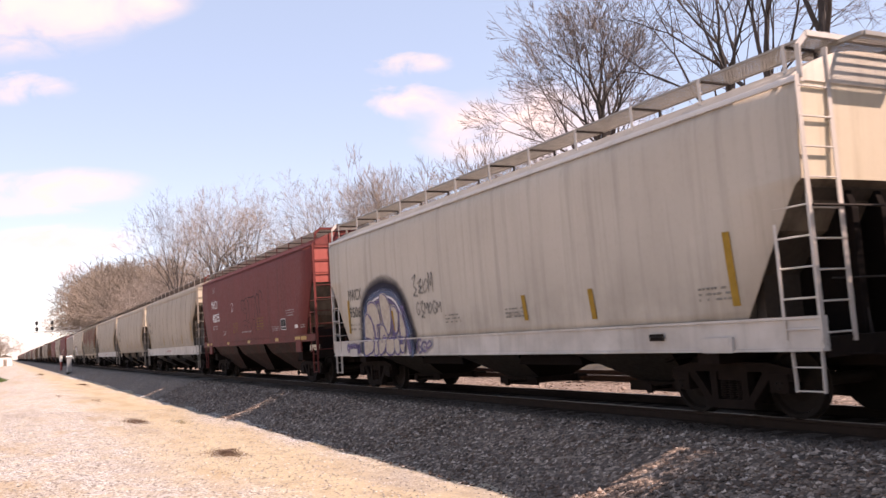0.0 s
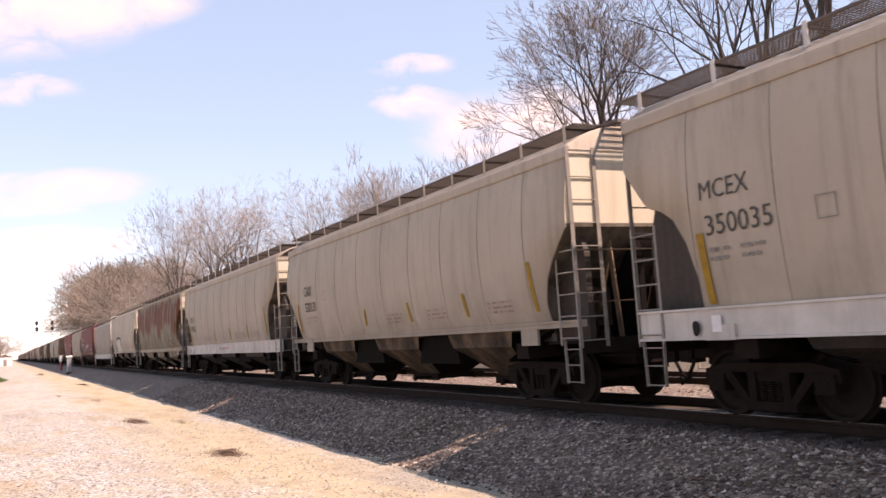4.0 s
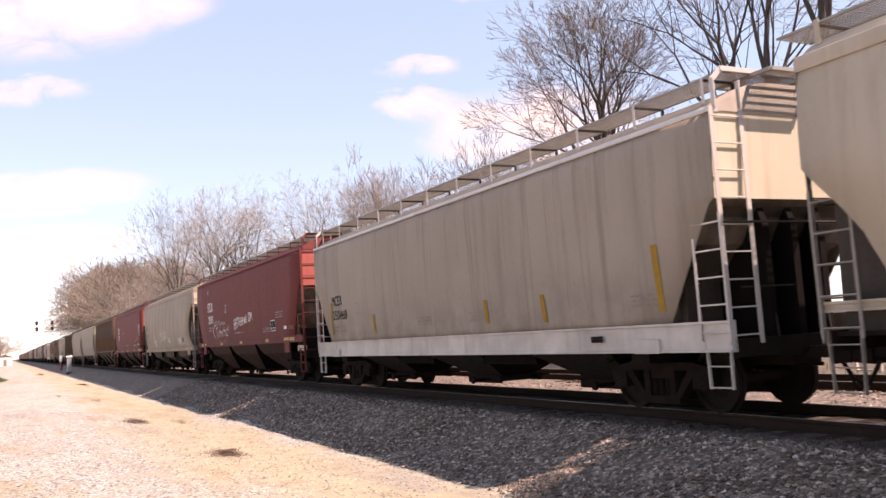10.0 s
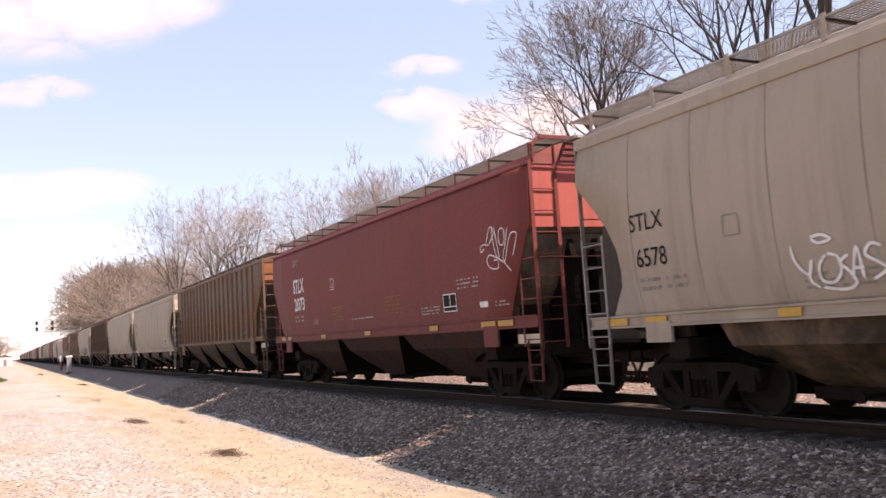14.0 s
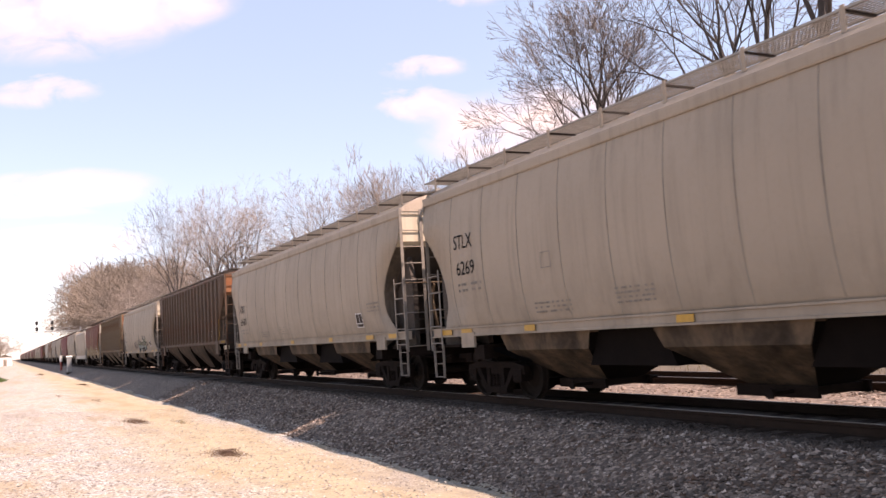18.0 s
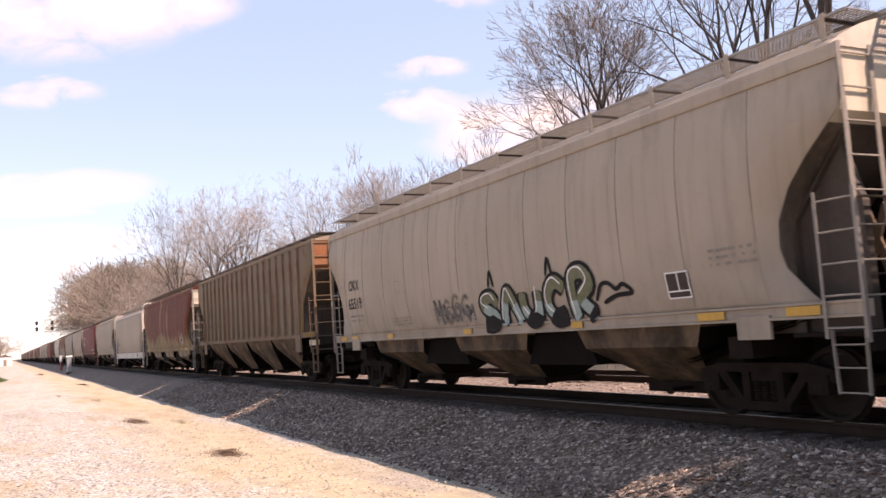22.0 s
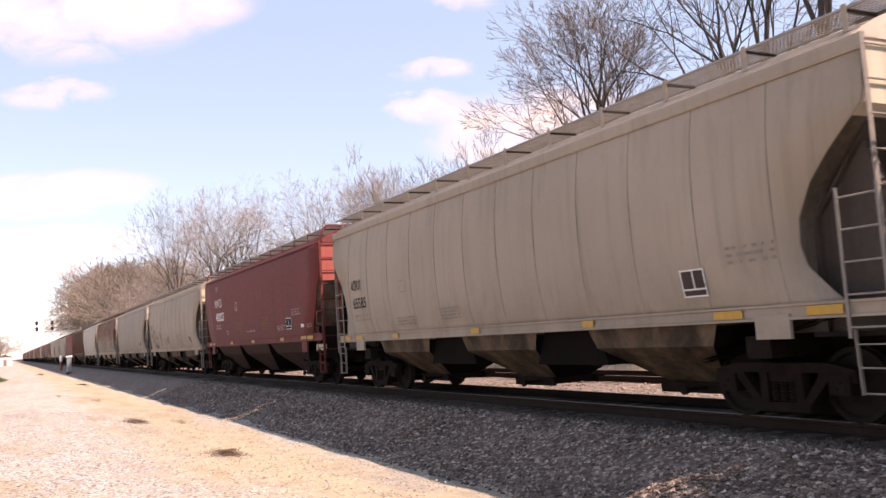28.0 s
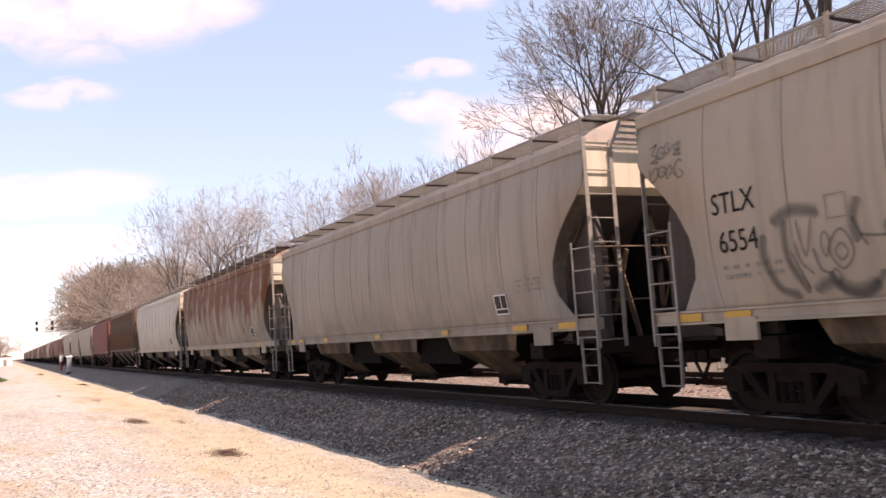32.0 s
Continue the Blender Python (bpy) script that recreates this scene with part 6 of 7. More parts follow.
for k in (2, 4):
    car, kind = car_no(k)
    patch(car, kind, -7.16, -6.99, 1.18, 1.40, WHITEP, "white_label", 0.011)
    blob(car, kind, METRES, [(-7.52, 1.17), (-7.53, 1.30), (-7.46, 1.34), (-7.40, 1.29), (-7.41, 1.17), (-7.47, 1.13)], BLACKP, 0.011, "jacking_hole")
    letters(car, kind, "DO NOT HAMMER ON CAR", -0.92, 0.98, 1.25, 1.35, REDP)
    outline_box(car, kind, -5.29, -5.01, 2.42, 2.70, FADED, t=0.014)
    for a, z0, z1 in ((1.30, 1.66, 2.12), (4.26, 1.66, 2.14), (-1.74, 1.66, 2.14), (7.05, 1.72, 2.72), (-7.2, 1.55, 2.50)):
        patch(car, kind, a, a + 0.13, z0, z1, AMBER, skew=-0.05)
    for a in (2.2, 3.2, 5.2, -3.2, -4.0):
        bars(car, kind, a, a + 0.8, 1.68, 1.92, 3, FADED, k + int(a * 5))
for k in (0, -1, 7, 18):
    car, kind = car_no(k)
    for a, z0, z1 in ((7.0, 1.50, 2.47), (1.95, 1.52, 1.98), (3.97, 1.46, 1.95), (-3.85, 1.49, 1.96), (-7.05, 1.52, 2.43)):
        patch(car, kind, a, a + 0.13, z0, z1, AMBER, skew=-0.05 if a > -7 else 0.03)
    outline_box(car, kind, -5.05, -4.72, 2.05, 2.32, FADED, t=0.014)
    for a in (1.3, -1.2, 6.4):
        bars(car, kind, a, a + 0.7, 1.58, 1.80, 3, FADED, k + int(a * 7))
    outline_box(car, kind, 5.35, 5.65, 1.08, 1.18, STEEL, BLACKP)
for k in (3, 6):
    car, kind = car_no(k)
    for a, z0, z1 in ((1.42, 1.69, 2.14), (4.16, 1.68, 2.16), (6.75, 1.66, 2.55), (-6.95, 1.66, 2.56)) + (((-1.4, 1.7, 2.1),) if k == 3 else ()):
        patch(car, kind, a, a + 0.12, z0, z1, AMBER, skew=-0.06 if a > 0 else 0.05)
    for a in (0.1, 2.4, 5.1):
        bars(car, kind, a, a + 0.9, 1.68, 1.95, 3, PINK, k + int(a * 7))
    outline_box(car, kind, -4.38, -4.07, 2.56, 2.82, FADED, t=0.014)
for k in (5, 17):
    car, kind = car_no(k)
    for a, z0, z1 in ((7.25, 1.60, 2.60), (5.95, 1.72, 2.02)):
        patch(car, kind, a, a + 0.09, z0, z1, AMBER, skew=-0.06)
for k, words in ((11, (("ST", -6.5, -6.17, 2.72, 3.0), ("LX", -5.62, -5.25, 2.72, 3.0), ("50", -6.5, -6.17, 2.2, 2.48), ("05", -5.62, -5.25, 2.2, 2.48))),
                 (16, (("ST", -6.5, -6.17, 2.72, 3.0), ("LX", -5.62, -5.25, 2.72, 3.0), ("54", -6.5, -6.17, 2.2, 2.48), ("58", -5.62, -5.25, 2.2, 2.48)))):
    car, kind = car_no(k)
    for w, a, b, c, d in words:
        letters(car, kind, w, a, b, c, d, WORNB)
for k in (11, 14, 16):
    car, kind = car_no(k)
    for a, z0, z1 in ((7.52, 1.66, 2.58), (-7.52, 1.72, 2.55), (4.0, 1.66, 2.05), (-4.6, 1.66, 2.05)):
        patch(car, kind, a, a + 0.09, z0, z1, AMBER)
    outline_box(car, kind, 5.47, 5.98, 1.78, 2.12, DULLW, BROWN2)
    patch(car, kind, 7.95, 8.75, 1.54, 1.64, OCHRE, "worn_yellow_panel")

# spray-painted pieces
car, kind = car_no(6)
SHAPE = [(-3.95, 1.38), (-3.97, 1.66), (-3.96, 2.04), (-3.89, 2.29), (-3.72, 2.42), (-3.56, 2.41), (-3.46, 2.3), (-3.35, 2.46), (-3.14, 2.54), (-2.92, 2.52), (-2.78, 2.43), (-2.73, 2.39), (-2.63, 2.5), (-2.44, 2.55), (-2.25, 2.5), (-2.19, 2.38), (-2.08, 2.49), (-1.9, 2.54), (-1.71, 2.51), (-1.63, 2.43), (-1.56, 2.49), (-1.39, 2.5), (-1.24, 2.44), (-1.19, 2.34), (-1.22, 2.17), (-1.34, 1.98), (-1.21, 1.93), (-1.07, 1.83), (-1.0, 1.71), (-1.06, 1.56), (-1.27, 1.37)]
LEAF = [(-1.02, 1.94), (-1.04, 2.06), (-1.02, 2.22), (-0.94, 2.36), (-0.78, 2.43), (-0.62, 2.38), (-0.55, 2.26), (-0.55, 2.15), (-0.68, 2.07), (-0.87, 2.05)]
DUSTW = flat_paint("dusty_white_spray_paint", (0.64, 0.58, 0.53))
for arc in (SHAPE[2:25], LEAF[1:9]):
    stroke(car, kind, METRES, [(x - 0.03, z + 0.06) for x, z in arc], 0.34, SPRAYTEAL, 0.004, name="sprayed_halo")
for shp in (SHAPE, LEAF):
    blob(car, kind, METRES, shp, BLACKP, 0.006, grow_by=0.09, shift=(-0.05, 0.045))
    blob(car, kind, METRES, shp, DUSTW, 0.008)
    stroke(car, kind, METRES, shp, 0.020, BLACKP, 0.010, True)
for pts in ([(-3.56, 2.41), (-3.41, 2.24), (-3.37, 2.03), (-3.44, 2.16)], [(-2.73, 2.39), (-2.86, 2.2), (-2.86, 1.94), (-2.78, 1.72), (-2.57, 1.56)],
            [(-2.19, 2.38), (-2.24, 2.26), (-2.47, 2.09), (-2.52, 1.92), (-2.44, 1.7), (-2.28, 1.58)], [(-2.42, 2.06), (-2.28, 2.22), (-2.13, 2.28), (-2.01, 2.17), (-2.1, 2.0), (-2.25, 1.83), (-2.21, 1.69)],
            [(-1.59, 2.48), (-1.64, 2.28), (-1.87, 2.09), (-1.89, 1.88), (-1.77, 1.7), (-1.78, 1.54)], [(-1.63, 1.93), (-1.52, 1.93), (-1.38, 1.81), (-1.21, 1.79), (-1.15, 1.87), (-1.27, 1.93), (-1.47, 1.82), (-1.6, 1.81), (-1.64, 1.92)],
            [(-3.69, 1.99), (-3.65, 1.8), (-3.69, 1.64)], [(-3.64, 1.81), (-3.39, 1.93), (-3.2, 1.92), (-3.4, 1.75), (-3.26, 1.61)],
            [(-3.26, 1.61), (-3.06, 1.84), (-2.88, 1.9), (-2.85, 1.72), (-3.06, 1.58)], [(-1.71, 1.56), (-1.48, 1.67), (-1.24, 1.71), (-1.34, 1.64), (-1.34, 1.56)],
            [(-2.91, 1.54), (-2.97, 1.39), (-2.89, 1.39), (-2.77, 1.53)], [(-0.98, 2.12), (-0.9, 2.26), (-0.9, 2.15), (-0.79, 2.3), (-0.81, 2.16), (-0.71, 2.33), (-0.69, 2.2)],
            [(-3.31, 1.51), (-3.42, 1.37)], [(-2.37, 1.48), (-2.46, 1.34)],
            [(-1.86, 1.46), (-1.94, 1.33)], [(-1.56, 1.45), (-1.63, 1.32)]):
    stroke(car, kind, METRES, pts, 0.020, BLACKP, 0.011)
patch(car, kind, -0.78, -0.47, 1.68, 1.77, DULLW, "white_label")
scrawl(car, kind, (-5.1, -4.2, 1.65, 2.05), 4, BLACKP, 0.025, 6, 2)
car, kind = car_no(0)
ARCH = [(-6.04, 0.96), (-6.0, 1.6), (-5.84, 2.2), (-5.42, 2.5), (-4.7, 2.64), (-4.15, 2.6), (-3.65, 2.42), (-3.3, 2.05), (-3.0, 1.5), (-2.78, 0.96)]
CREAMY = flat_paint("cream_spray_paint", (0.46, 0.385, 0.31))
stroke(car, kind, METRES, ARCH, 0.62, SPRAYBLACK, 0.004, name="sprayed_halo")
stroke(car, kind, METRES, [(x * 0.93 - 0.32, z * 0.93) for x, z in ARCH], 0.42, SPRAYBLUE, 0.0055, name="sprayed_halo")
stroke(car, kind, METRES, [(x * 0.86 - 0.63, max(0.96, z * 0.87)) for x, z in ARCH], 0.30, SPRAYVIOLET, 0.007, name="sprayed_halo")
stroke(car, kind, METRES, [(x * 0.88 - 0.54, max(0.96, z * 0.905)) for x, z in ARCH[1:8]], 0.09, SPRAYWHITE, 0.0085)
for x in (-5.6, -5.1, -4.55, -4.0, -3.5):
    stroke(car, kind, METRES, [(x - 0.1, 0.98), (x, 1.6), (x + 0.05, 2.1)], 0.55, SPRAYVIOLET, 0.0065, name="sprayed_halo")
# bulging cream letters with violet edges
for shp in ([(-5.92, 0.98), (-5.84, 1.78), (-5.67, 1.99), (-5.41, 1.9), (-5.26, 1.48), (-5.28, 1.1), (-5.53, 0.97)], [(-5.6, 2.02), (-5.5, 2.25), (-5.1, 2.25), (-4.85, 2.0), (-4.82, 1.7), (-5.05, 1.67), (-5.03, 1.27), (-4.98, 0.97), (-5.24, 0.97), (-5.2, 1.6)],
            [(-4.73, 2.4), (-4.35, 2.4), (-4.14, 2.11), (-4.14, 1.7), (-4.31, 1.43), (-4.47, 1.49), (-4.66, 1.83)], [(-4.87, 1.61), (-4.68, 1.68), (-4.46, 1.53), (-4.48, 1.16), (-4.71, 0.97), (-4.94, 1.0)],
            [(-4.07, 2.03), (-3.85, 2.1), (-3.69, 1.93), (-3.74, 1.57), (-3.85, 1.45), (-3.97, 1.52)], [(-4.44, 1.28), (-4.0, 1.32), (-4.02, 0.97), (-4.43, 0.97)], [(-3.6, 1.9), (-3.4, 1.75), (-3.3, 1.3), (-3.4, 1.0), (-3.62, 1.1)], [(-3.95, 1.3), (-3.7, 1.35), (-3.66, 0.98), (-3.9, 0.98)]):
    blob(car, kind, METRES, shp, CREAMY, 0.010)
    stroke(car, kind, METRES, shp, 0.045, PURPLE, 0.012, True)
    stroke(car, kind, METRES, [(x, z + 0.03) for x, z in shp[:4]], 0.025, DULLW, 0.0135)
stroke(car, kind, METRES, [(-4.46, 1.3), (-4.6, 1.42), (-4.72, 1.36), (-4.68, 1.22)], 0.03, PURPLE, 0.0135)
patch(car, kind, -4.02, -3.90, 1.50, 2.0, AMBER, lift=0.0115, skew=-0.05)
scrawl(car, kind, (-2.75, -1.55, 2.2, 2.75), 11, SPRAYGREY, 0.09, 4, 1)
scrawl(car, kind, (-2.6, -1.3, 1.75, 2.15), 14, SPRAYGREY, 0.08, 6, 1)
scrawl(car, kind, (-7.2, -6.2, 0.98, 1.25), 12, SPRAYVIOLET, 0.13, 5, 2)
scrawl(car, kind, (-2.7, -1.9, 0.98, 1.3), 15, SPRAYVIOLET, 0.10, 3, 1)
letters(car, kind, "CAUTION", 1.33, 1.80, 1.62, 1.70, FADED)
car, kind = car_no(15)
FORMS = ([(0.95, 0.72), (0.7, 0.98), (0.3, 0.92), (0.18, 0.7), (0.5, 0.5), (0.82, 0.3), (0.6, 0.06), (0.1, 0.1)], [(0.05, 0.0), (0.25, 0.6), (0.5, 1.02), (0.75, 0.6), (0.95, 0.0)], [(0.1, 0.92), (0.12, 0.4), (0.42, 0.12), (0.75, 0.28), (0.85, 0.92)],
         [(0.92, 0.82), (0.55, 1.02), (0.2, 0.75), (0.16, 0.35), (0.45, 0.1), (0.92, 0.16)], [(0.15, 0.0), (0.15, 0.95), (0.6, 1.12), (0.85, 0.82), (0.45, 0.5), (0.95, 0.05)])
for rank, (ink, low, width, lift) in enumerate(((BLACKP, BLACKP, 0.36, 0.004), (OLIVE, AQUA, 0.225, 0.008))):
    for i, form in enumerate(FORMS):
        cell = (0.12 + i * 0.76, 0.80 + i * 0.76, 1.46, 2.02 + 0.035 * i)
        stroke(car, kind, cell, form, width, ink, lift + 0.0006 * i, low=low, at=1.78)
for i, form in enumerate(FORMS):
    cell = (0.07 + i * 0.76, 0.74 + i * 0.76, 1.54, 2.10 + 0.035 * i)
    stroke(car, kind, cell, form[:5] if i != 2 else form[1:], 0.028, WHITEP, 0.0125 + 0.0006 * i)
stroke(car, kind, (0.55, 0.75, 2.2, 2.5), [(0.0, 0.0), (0.5, 1.0), (1.0, 0.0)], 0.07, BLACKP, 0.005)
stroke(car, kind, (2.55, 2.75, 2.25, 2.55), [(0.0, 0.0), (0.5, 1.0), (1.0, 0.0)], 0.07, BLACKP, 0.005)
stroke(car, kind, (3.85, 4.75, 1.62, 2.02), [(0.0, 0.3), (0.2, 0.9), (0.4, 0.95), (0.6, 0.7), (0.8, 0.85), (1.0, 0.5), (0.6, 0.45), (0.2, 0.2)], 0.07, BLACKP, 0.006)
scrawl(car, kind, (-1.9, -0.15, 1.56, 2.20), 31, SPRAYGREY, 0.14, 4, 1)
scrawl(car, kind, (-1.7, -0.1, 1.50, 2.0), 33, SMOKE, 0.04, 5, 1)
scrawl(car, kind, (-0.9, -0.1, 1.5, 1.85), 35, DULLW, 0.02, 4, 1)
car, kind = car_no(8)
# sprayed capitals, each stroke a run of points on a grid of ten by ten
GLYPHS = {"B": "0009 096975540535 05657451602000", "E": "0009 0979 0575 0070", "I": "4049", "T": "0999 4940", "H": "0009 8089 0585", "M": "0009 0943 4389 8980", "A": "0049 4980 2464",
          "N": "0009 0980 8089", "S": "79591726645451712000", "C": "883909050210405080", "O": "39080603205073867939", ".": "2042"}
for letter, a, w in zip("BEITTHEMEANS.COM", (-0.77, -0.50, -0.33, -0.27, -0.05, 0.12, 0.30, 0.48, 0.72, 0.86, 1.03, 1.22, 1.55, 1.66, 1.82, 1.98), (0.24, 0.17, 0.08, 0.20, 0.18, 0.18, 0.18, 0.22, 0.14, 0.18, 0.18, 0.17, 0.08, 0.14, 0.16, 0.24)):
    f = (a + 0.77) / 3.0
    cell = (a, a + w, 2.06 + 0.30 * f, 2.43 + 0.17 * f + 0.04 * math.sin(9 * f))
    for n, line in enumerate(GLYPHS[letter].split()):
        pts = [(int(line[k]) / 9, int(line[k + 1]) / 9) for k in range(0, len(line) - 1, 2)]
        stroke(car, kind, cell, pts, 0.045, WHITEP, 0.010 + 0.0012 * n, name="sprayed_letter")
# a white signature with runs below it and a soft crown of arches above
for pts in ([(-4.47, 1.77), (-4.81, 2.05), (-4.45, 2.31), (-4.06, 2.31)], [(-4.23, 2.27), (-3.98, 1.77)], [(-4.13, 2.2), (-3.76, 2.23)], [(-3.54, 2.26), (-3.67, 1.76)], [(-3.63, 2.0), (-3.32, 2.08), (-3.31, 1.82)],
            [(-3.31, 2.03), (-3.09, 1.99), (-2.84, 2.18)], [(-3.08, 2.01), (-2.87, 1.82)], [(-2.68, 2.24), (-2.51, 1.82)], [(-2.82, 2.06), (-2.39, 2.06)], [(-2.47, 2.07), (-2.2, 1.83), (-1.92, 1.98), (-2.03, 2.11), (-2.26, 2.06)]):
    stroke(car, kind, METRES, pts, 0.032, WHITEP, 0.011)
for x, tilt in ((-4.53, 0.06), (-4.1, -0.02), (-3.4, -0.02), (-2.7, 0.0), (-2.35, -0.04), (-3.75, 0.03)):
    stroke(car, kind, METRES, [(x, 1.70), (x + tilt, 1.50)], 0.02, DULLW, 0.011)
for x in (-1.97, -1.81, -1.65):
    stroke(car, kind, METRES, [(x, 2.24), (x + 0.05, 2.16), (x + 0.04, 2.08)], 0.03, DULLW, 0.011)
stroke(car, kind, METRES, [(-4.62, 2.3), (-4.32, 2.45), (-4.04, 2.5), (-3.9, 2.35), (-3.56, 2.51), (-3.38, 2.33), (-2.98, 2.43), (-2.81, 2.31), (-2.61, 2.42), (-2.35, 2.32)], 0.06, DULLW, 0.009)
car, kind = car_no(9)
for bx, sd, lp in (((-2.2, 0.6, 1.75, 2.65), 41, 5), ((4.3, 5.4, 1.66, 2.06), 42, 5), ((0.9, 1.9, 1.75, 2.1), 44, 4)):
    scrawl(car, kind, bx, sd, WHITEP, 0.03, lp, 1)
for pts in ([(-4.4, 2.16), (-4.38, 1.99), (-4.29, 1.85), (-4.2, 1.81), (-4.14, 1.97), (-4.21, 1.75), (-4.1, 1.64)],
            [(-3.94, 2.01), (-4.05, 1.89), (-4.05, 1.73), (-3.9, 1.69), (-3.78, 1.8), (-3.79, 1.97), (-3.92, 2.02)],
            [(-3.65, 1.98), (-3.77, 1.9), (-3.67, 1.79), (-3.62, 1.66), (-3.77, 1.6), (-4.06, 1.64)],
            [(-3.65, 1.7), (-3.53, 2.06), (-3.51, 1.69)],
            [(-3.6, 1.82), (-3.48, 1.83)],
            [(-3.23, 2.03), (-3.35, 2.07), (-3.44, 1.96), (-3.31, 1.87), (-3.22, 1.78), (-3.4, 1.68)],
            [(-4.1, 2.23), (-3.95, 2.24), (-3.84, 2.18), (-4.0, 2.15), (-4.1, 2.21)]):
    stroke(car, kind, METRES, pts, 0.036, WHITEP, 0.011)
car, kind = car_no(10)
for pts in ([(6.67, 2.96), (6.53, 2.91), (6.52, 3.0), (6.64, 3.05), (6.82, 3.02), (6.93, 3.09), (7.05, 3.22), (6.99, 3.35), (6.89, 3.32), (6.81, 3.18), (6.75, 3.06)],
            [(6.99, 3.35), (7.01, 3.08), (7.11, 2.78), (7.2, 2.75), (7.15, 3.03), (7.08, 3.33), (7.15, 3.06)],
            [(7.22, 3.02), (7.25, 3.23), (7.38, 3.28), (7.45, 3.17), (7.39, 2.98), (7.27, 2.98), (7.23, 3.09)],
            [(7.56, 3.26), (7.45, 2.95), (7.35, 2.74), (7.41, 2.66), (7.56, 2.98), (7.68, 3.14), (7.85, 3.14), (7.87, 3.06), (7.69, 2.72)],
            [(7.18, 2.73), (7.4, 2.61), (7.6, 2.45)],
            [(7.0, 2.7), (7.1, 2.71), (7.17, 2.65), (7.14, 2.55), (6.94, 2.55), (6.77, 2.63), (6.75, 2.76), (6.87, 2.82), (7.11, 2.75), (7.37, 2.63)]):
    stroke(car, kind, METRES, pts, 0.022, WHITEP, 0.010)
car, kind = car_no(1)
# a row of big black letter outlines: heavy arches on top, thinner legs below
for pts in ([(-0.62, 2.73), (-0.63, 3.07), (-0.44, 3.16), (-0.17, 3.08), (0.02, 2.81), (0.1, 2.55), (0.09, 2.34)], [(-0.09, 3.12), (0.04, 3.2), (0.25, 3.19), (0.44, 3.02), (0.53, 2.73), (0.49, 2.43), (0.28, 2.32), (0.16, 2.26)],
            [(0.46, 3.21), (1.08, 3.19)], [(1.08, 3.19), (1.39, 3.2), (1.56, 3.05), (1.74, 2.72), (1.84, 2.43), (1.9, 2.08)], [(1.6, 3.07), (1.68, 3.21), (1.84, 3.26), (2.01, 3.19), (2.07, 3.05), (2.09, 2.78), (2.14, 2.5)],
            [(2.07, 3.11), (2.14, 3.29), (2.26, 3.34), (2.41, 3.28), (2.54, 3.1), (2.58, 2.95)]):
    stroke(car, kind, METRES, pts, 0.034, SMOKEY, 0.011)
for pts in ([(-0.39, 2.32), (-0.14, 2.35), (0.14, 2.3)], [(-0.41, 2.14), (0.07, 2.16)], [(-0.38, 2.99), (-0.14, 2.53)], [(-0.08, 2.84), (-0.44, 2.7)], [(0.26, 2.84), (0.28, 2.7), (0.29, 2.59)], [(0.22, 2.73), (0.35, 2.67)],
            [(0.46, 3.19), (0.52, 2.94)], [(1.07, 3.19), (1.02, 2.81), (1.03, 2.45), (1.02, 1.96)], [(1.36, 2.93), (1.3, 2.86), (1.31, 2.8)], [(1.03, 2.36), (1.28, 2.33), (1.35, 2.6)],
            [(1.31, 2.25), (1.41, 2.14), (1.56, 2.13)], [(1.22, 2.15), (1.52, 1.85)], [(0.27, 2.23), (0.66, 2.2), (0.8, 1.95), (0.88, 1.78)], [(0.14, 2.16), (0.3, 1.93)]):
    stroke(car, kind, METRES, pts, 0.020, SMOKEY, 0.013)
car, kind = car_no(21)
for bx, sd in (((-8.3, -7.65, 3.62, 3.9), 52), ((-8.3, -7.6, 3.3, 3.58), 56)):
    scrawl(car, kind, bx, sd, SPRAYGREY, 0.05, 4, 1)
for pts, wide in (([(-6.35, 2.35), (-6.4, 2.09), (-6.26, 1.7), (-5.96, 1.56)], 0.16), ([(-6.02, 2.49), (-6.04, 2.01), (-5.82, 1.59)], 0.14), ([(-4.81, 1.78), (-5.06, 1.54), (-5.37, 1.59), (-5.5, 1.81)], 0.14), ([(-4.7, 2.3), (-4.62, 1.9), (-4.8, 1.6)], 0.16),
                  ([(-5.0, 2.6), (-5.1, 2.35), (-5.05, 2.1)], 0.18), ([(-6.2, 2.45), (-5.9, 2.58), (-5.5, 2.5)], 0.22), ([(-5.75, 1.6), (-5.5, 1.7), (-5.2, 1.58), (-4.9, 1.66)], 0.2)):
    stroke(car, kind, METRES, pts, wide, SPRAYGREY, 0.006, name="sprayed_smear")
for pts in ([(-5.84, 2.47), (-5.77, 2.02), (-5.63, 2.44)], [(-5.04, 2.18), (-4.76, 2.14), (-4.2, 2.12)], [(-5.9, 2.2), (-5.85, 1.95), (-5.7, 1.8)], [(-5.98, 2.1), (-5.8, 1.62)], [(-5.1, 2.4), (-5.0, 2.15), (-4.95, 2.05)], [(-5.66, 2.1), (-5.6, 1.85), (-5.48, 1.8)]):
    stroke(car, kind, METRES, pts, 0.05, SPRAYGREY, 0.009)
for pts in ([(-5.26, 2.28), (-5.13, 2.02), (-5.31, 1.83), (-5.45, 2.06)], [(-5.28, 2.12), (-5.21, 2.01), (-5.3, 1.93), (-5.37, 2.03)], [(-5.48, 2.27), (-5.42, 2.16), (-5.5, 1.99), (-5.54, 2.14)], [(-5.42, 1.84), (-5.36, 1.74), (-5.42, 1.66), (-5.48, 1.75)]):
    stroke(car, kind, METRES, pts, 0.045, SPRAYGREY, 0.010, True)
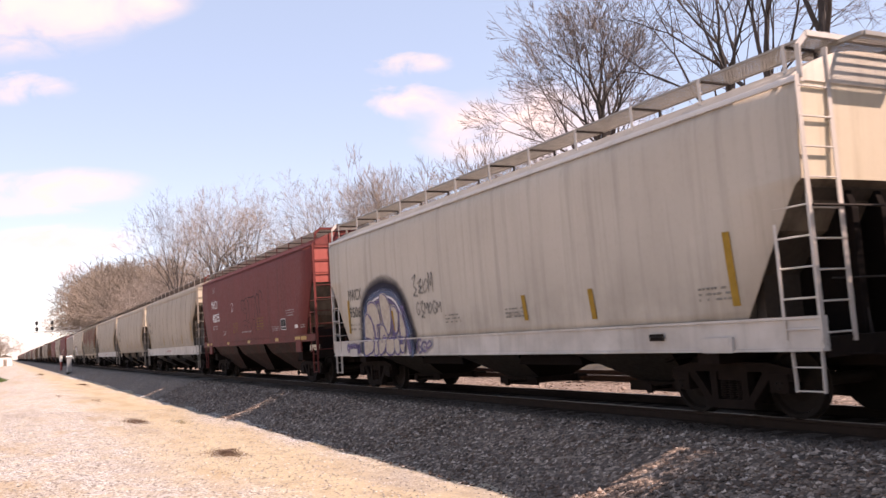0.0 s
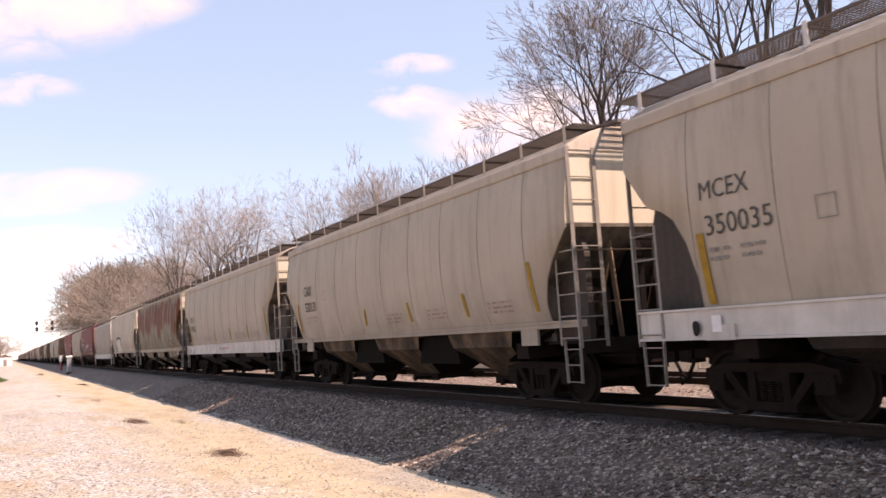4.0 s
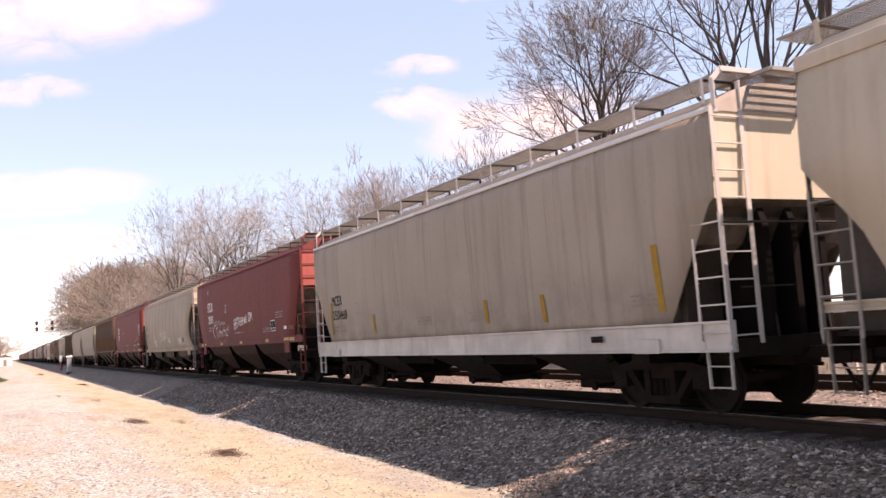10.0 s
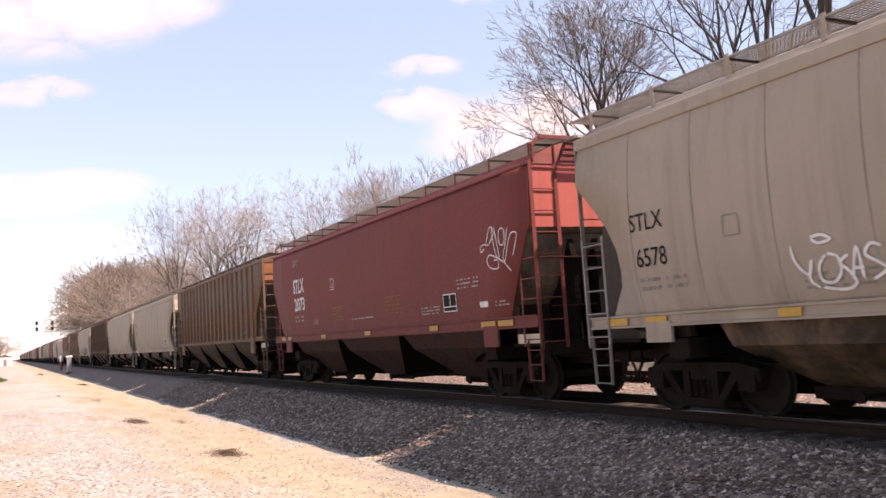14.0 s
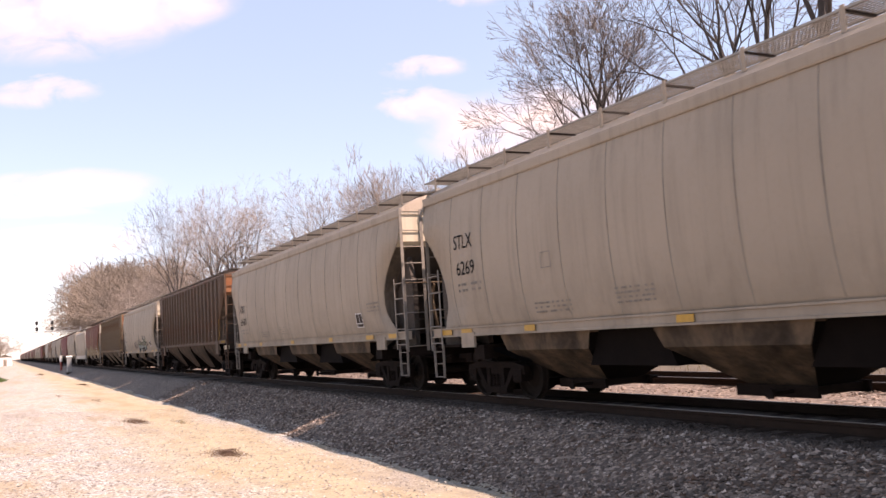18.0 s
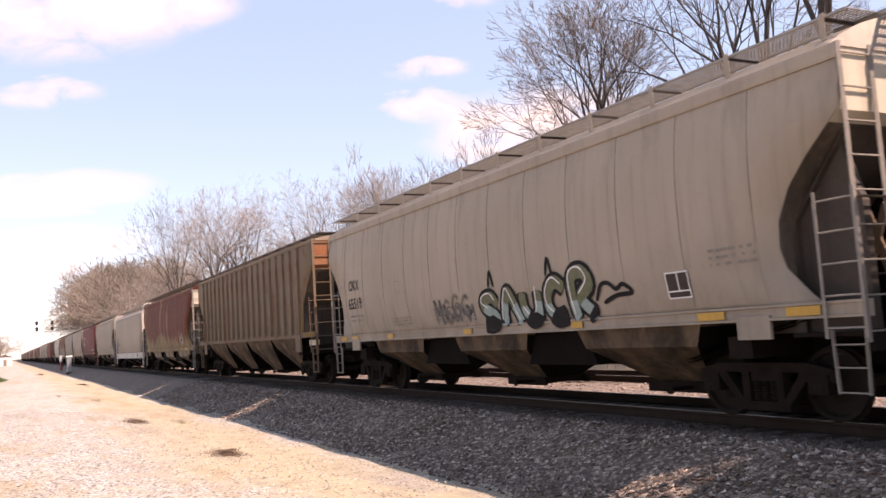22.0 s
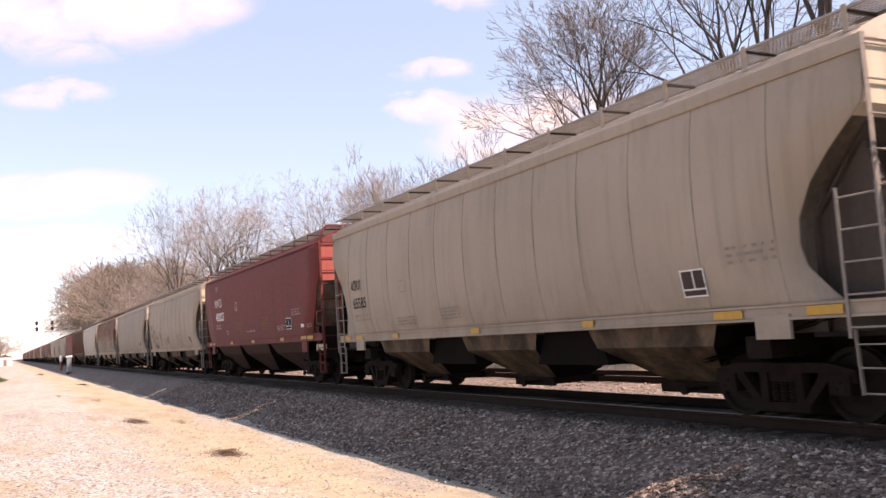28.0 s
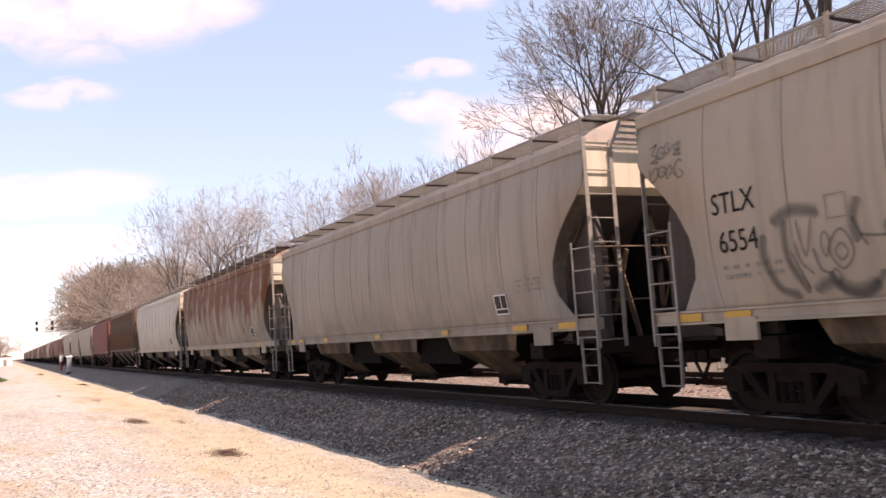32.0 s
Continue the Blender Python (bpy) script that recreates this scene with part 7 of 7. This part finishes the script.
for bx, sd in (((-3.9, -3.0, 1.7, 2.6), 53), ((1.8, 3.6, 1.65, 2.25), 54), ((-1.5, -0.4, 1.7, 2.2), 55)):
    scrawl(car, kind, bx, sd, SPRAYGREY if sd != 54 else PINK, 0.06 if sd != 54 else 0.03, 4, 1)


# ---- clouds ----
def cloud_material(name, fill, ragged):
    n = Nodes(name, 1.0)
    g = n.t.nodes.new("ShaderNodeTexCoord").outputs["Generated"]
    u = n.math("MULTIPLY", n.math("SUBTRACT", n.axis(0, g), 0.5), 2.0)
    v = n.math("MULTIPLY", n.math("SUBTRACT", n.axis(2, g), 0.5), 2.0)
    r = n.math("ADD", n.math("MULTIPLY", u, u), n.math("MULTIPLY", v, v))
    rnd = n.t.nodes.new("ShaderNodeObjectInfo").outputs["Random"]
    off = n.t.nodes.new("ShaderNodeCombineXYZ")
    n.link(n.math("MULTIPLY", rnd, 5000.0), off.inputs[0])
    add = n.t.nodes.new("ShaderNodeVectorMath")
    n.link(n.co, add.inputs[0])
    n.link(off.outputs[0], add.inputs[1])
    big = n.noise(1.0, 7, n.scaled(0.0042, 0.0042, 0.009, co=add.outputs[0]), 0.54, 0.5)
    body = n.math("ADD", n.math("SUBTRACT", fill, r), n.math("MULTIPLY", n.math("SUBTRACT", big, 0.5), ragged))
    fade = n.span(r, 1.0, 0.35)
    alpha = n.math("MULTIPLY", n.span(body, -0.2, 1.7), fade)
    glow = n.t.nodes.new("ShaderNodeEmission")
    glow.inputs[0].default_value = (1.0, 0.955, 0.96, 1)
    glow.inputs[1].default_value = 0.58
    clear = n.t.nodes.new("ShaderNodeBsdfTransparent")
    mixer = n.t.nodes.new("ShaderNodeMixShader")
    n.link(alpha, mixer.inputs[0])
    n.link(clear.outputs[0], mixer.inputs[1])
    n.link(glow.outputs[0], mixer.inputs[2])
    n.link(mixer.outputs[0], n.t.nodes["Material Output"].inputs["Surface"])
    return n.mat


CLOUD = cloud_material("white_cloud", 0.5, 5.2)
HEAP = cloud_material("heaped_white_cloud", 1.15, 4.4)
CLOUDS = []
FAR = 3600.0
FW = (Vector(AIM) - Vector(EYE)).normalized()
RT = Vector((math.sin(radians(27.163)), math.cos(radians(27.163)), 0))
UP = RT.cross(FW)
ROLL = radians(-3.718)
RT, UP = math.cos(ROLL) * RT + math.sin(ROLL) * UP, -math.sin(ROLL) * RT + math.cos(ROLL) * UP
TAN = math.tan(radians(54.775) / 2)


def sky_place(u, v):
    """A place far off in the direction of (u, v), in half widths from the middle of the view."""
    return Vector(EYE) + (FW + RT * (u * TAN) + UP * (v * TAN)) * FAR


def cloud(u, v, w, h, du, dv, mat=None):
    """A bank of cloud w by h half widths, which drifts by du, dv during the shot."""
    def make(bm):
        a, b = w * TAN * FAR, h * TAN * FAR
        rows = [[bm.verts.new((a * x, 60 * (x * x + z * z), b * z)) for x in steps(-1, 1, 8)] for z in steps(-1, 1, 6)]
        for p, q in zip(rows, rows[1:]):
            for k in range(8):
                bm.faces.new((p[k], p[k + 1], q[k + 1], q[k]))
    ob = tagged(single("cloud", make, mat or CLOUD, smooth=True), "white fair-weather cloud drifting in a blue sky", "cloud", "clouds")
    turn = (-FW).to_track_quat("-Y", "Z").to_matrix().to_4x4()
    CLOUDS.append((ob, Matrix.Translation(sky_place(u, v)) @ turn, Matrix.Translation(sky_place(u + du, v + dv)) @ turn))


for u, v, w, h, du, dv in ((-0.98, 0.58, 0.40, 0.16, 0.16, -0.01), (-0.78, 0.565, 0.24, 0.08, 0.16, -0.01), (0.20, 0.28, 0.30, 0.11, 0.03, -0.006), (-0.92, 0.13, 0.28, 0.06, 0.03, -0.004), (-0.90, 0.01, 0.26, 0.05, 0.02, 0.0)):
    cloud(u, v, w, h, du, dv, HEAP)
# The last and lowest bank is added for white haze over the horizon.
for u, v, w, h, du, dv in ((-0.98, 0.37, 0.16, 0.045, 0.10, -0.012), (-0.075, 0.425, 0.115, 0.034, 0.058, -0.012), (-0.07, 0.345, 0.15, 0.055, 0.045, -0.012),
                           (-0.96, -0.045, 0.18, 0.05, 0.02, 0.0), (0.07, 0.60, 0.10, 0.035, -0.03, -0.035), (-0.95, -0.22, 0.30, 0.08, 0.01, 0.0)):
    cloud(u, v, w, h, du, dv)


def motions():
    """All that moves: the cars along the line their turning wheels, and the drifting clouds."""
    times = [0.0, 4.0, 8.0, 12.0, 16.0, 20.0, 24.0, 28.0, 32.0]
    for car, start in CARS:
        walk(car, [(t, pose(start + run(t), 0, 0)) for t in times])
    for ob, a, b in CLOUDS:
        walk(ob, [(0.0, a), (32.0, b)])
    keyed = {}
    for wheel, x in WHEELSETS:
        if x not in keyed:
            walk(wheel, [(k / 30, pose(x, 0, 0.457, 0, math.degrees(run(k / 30) / 0.457) % 360, 0)) for k in range(961)])
            keyed[x] = wheel
        else:
            source = keyed[x].animation_data
            wheel.rotation_mode = "QUATERNION"
            wheel.animation_data_create()
            wheel.animation_data.action = source.action
            wheel.animation_data.action_slot = source.action_slot


motions()
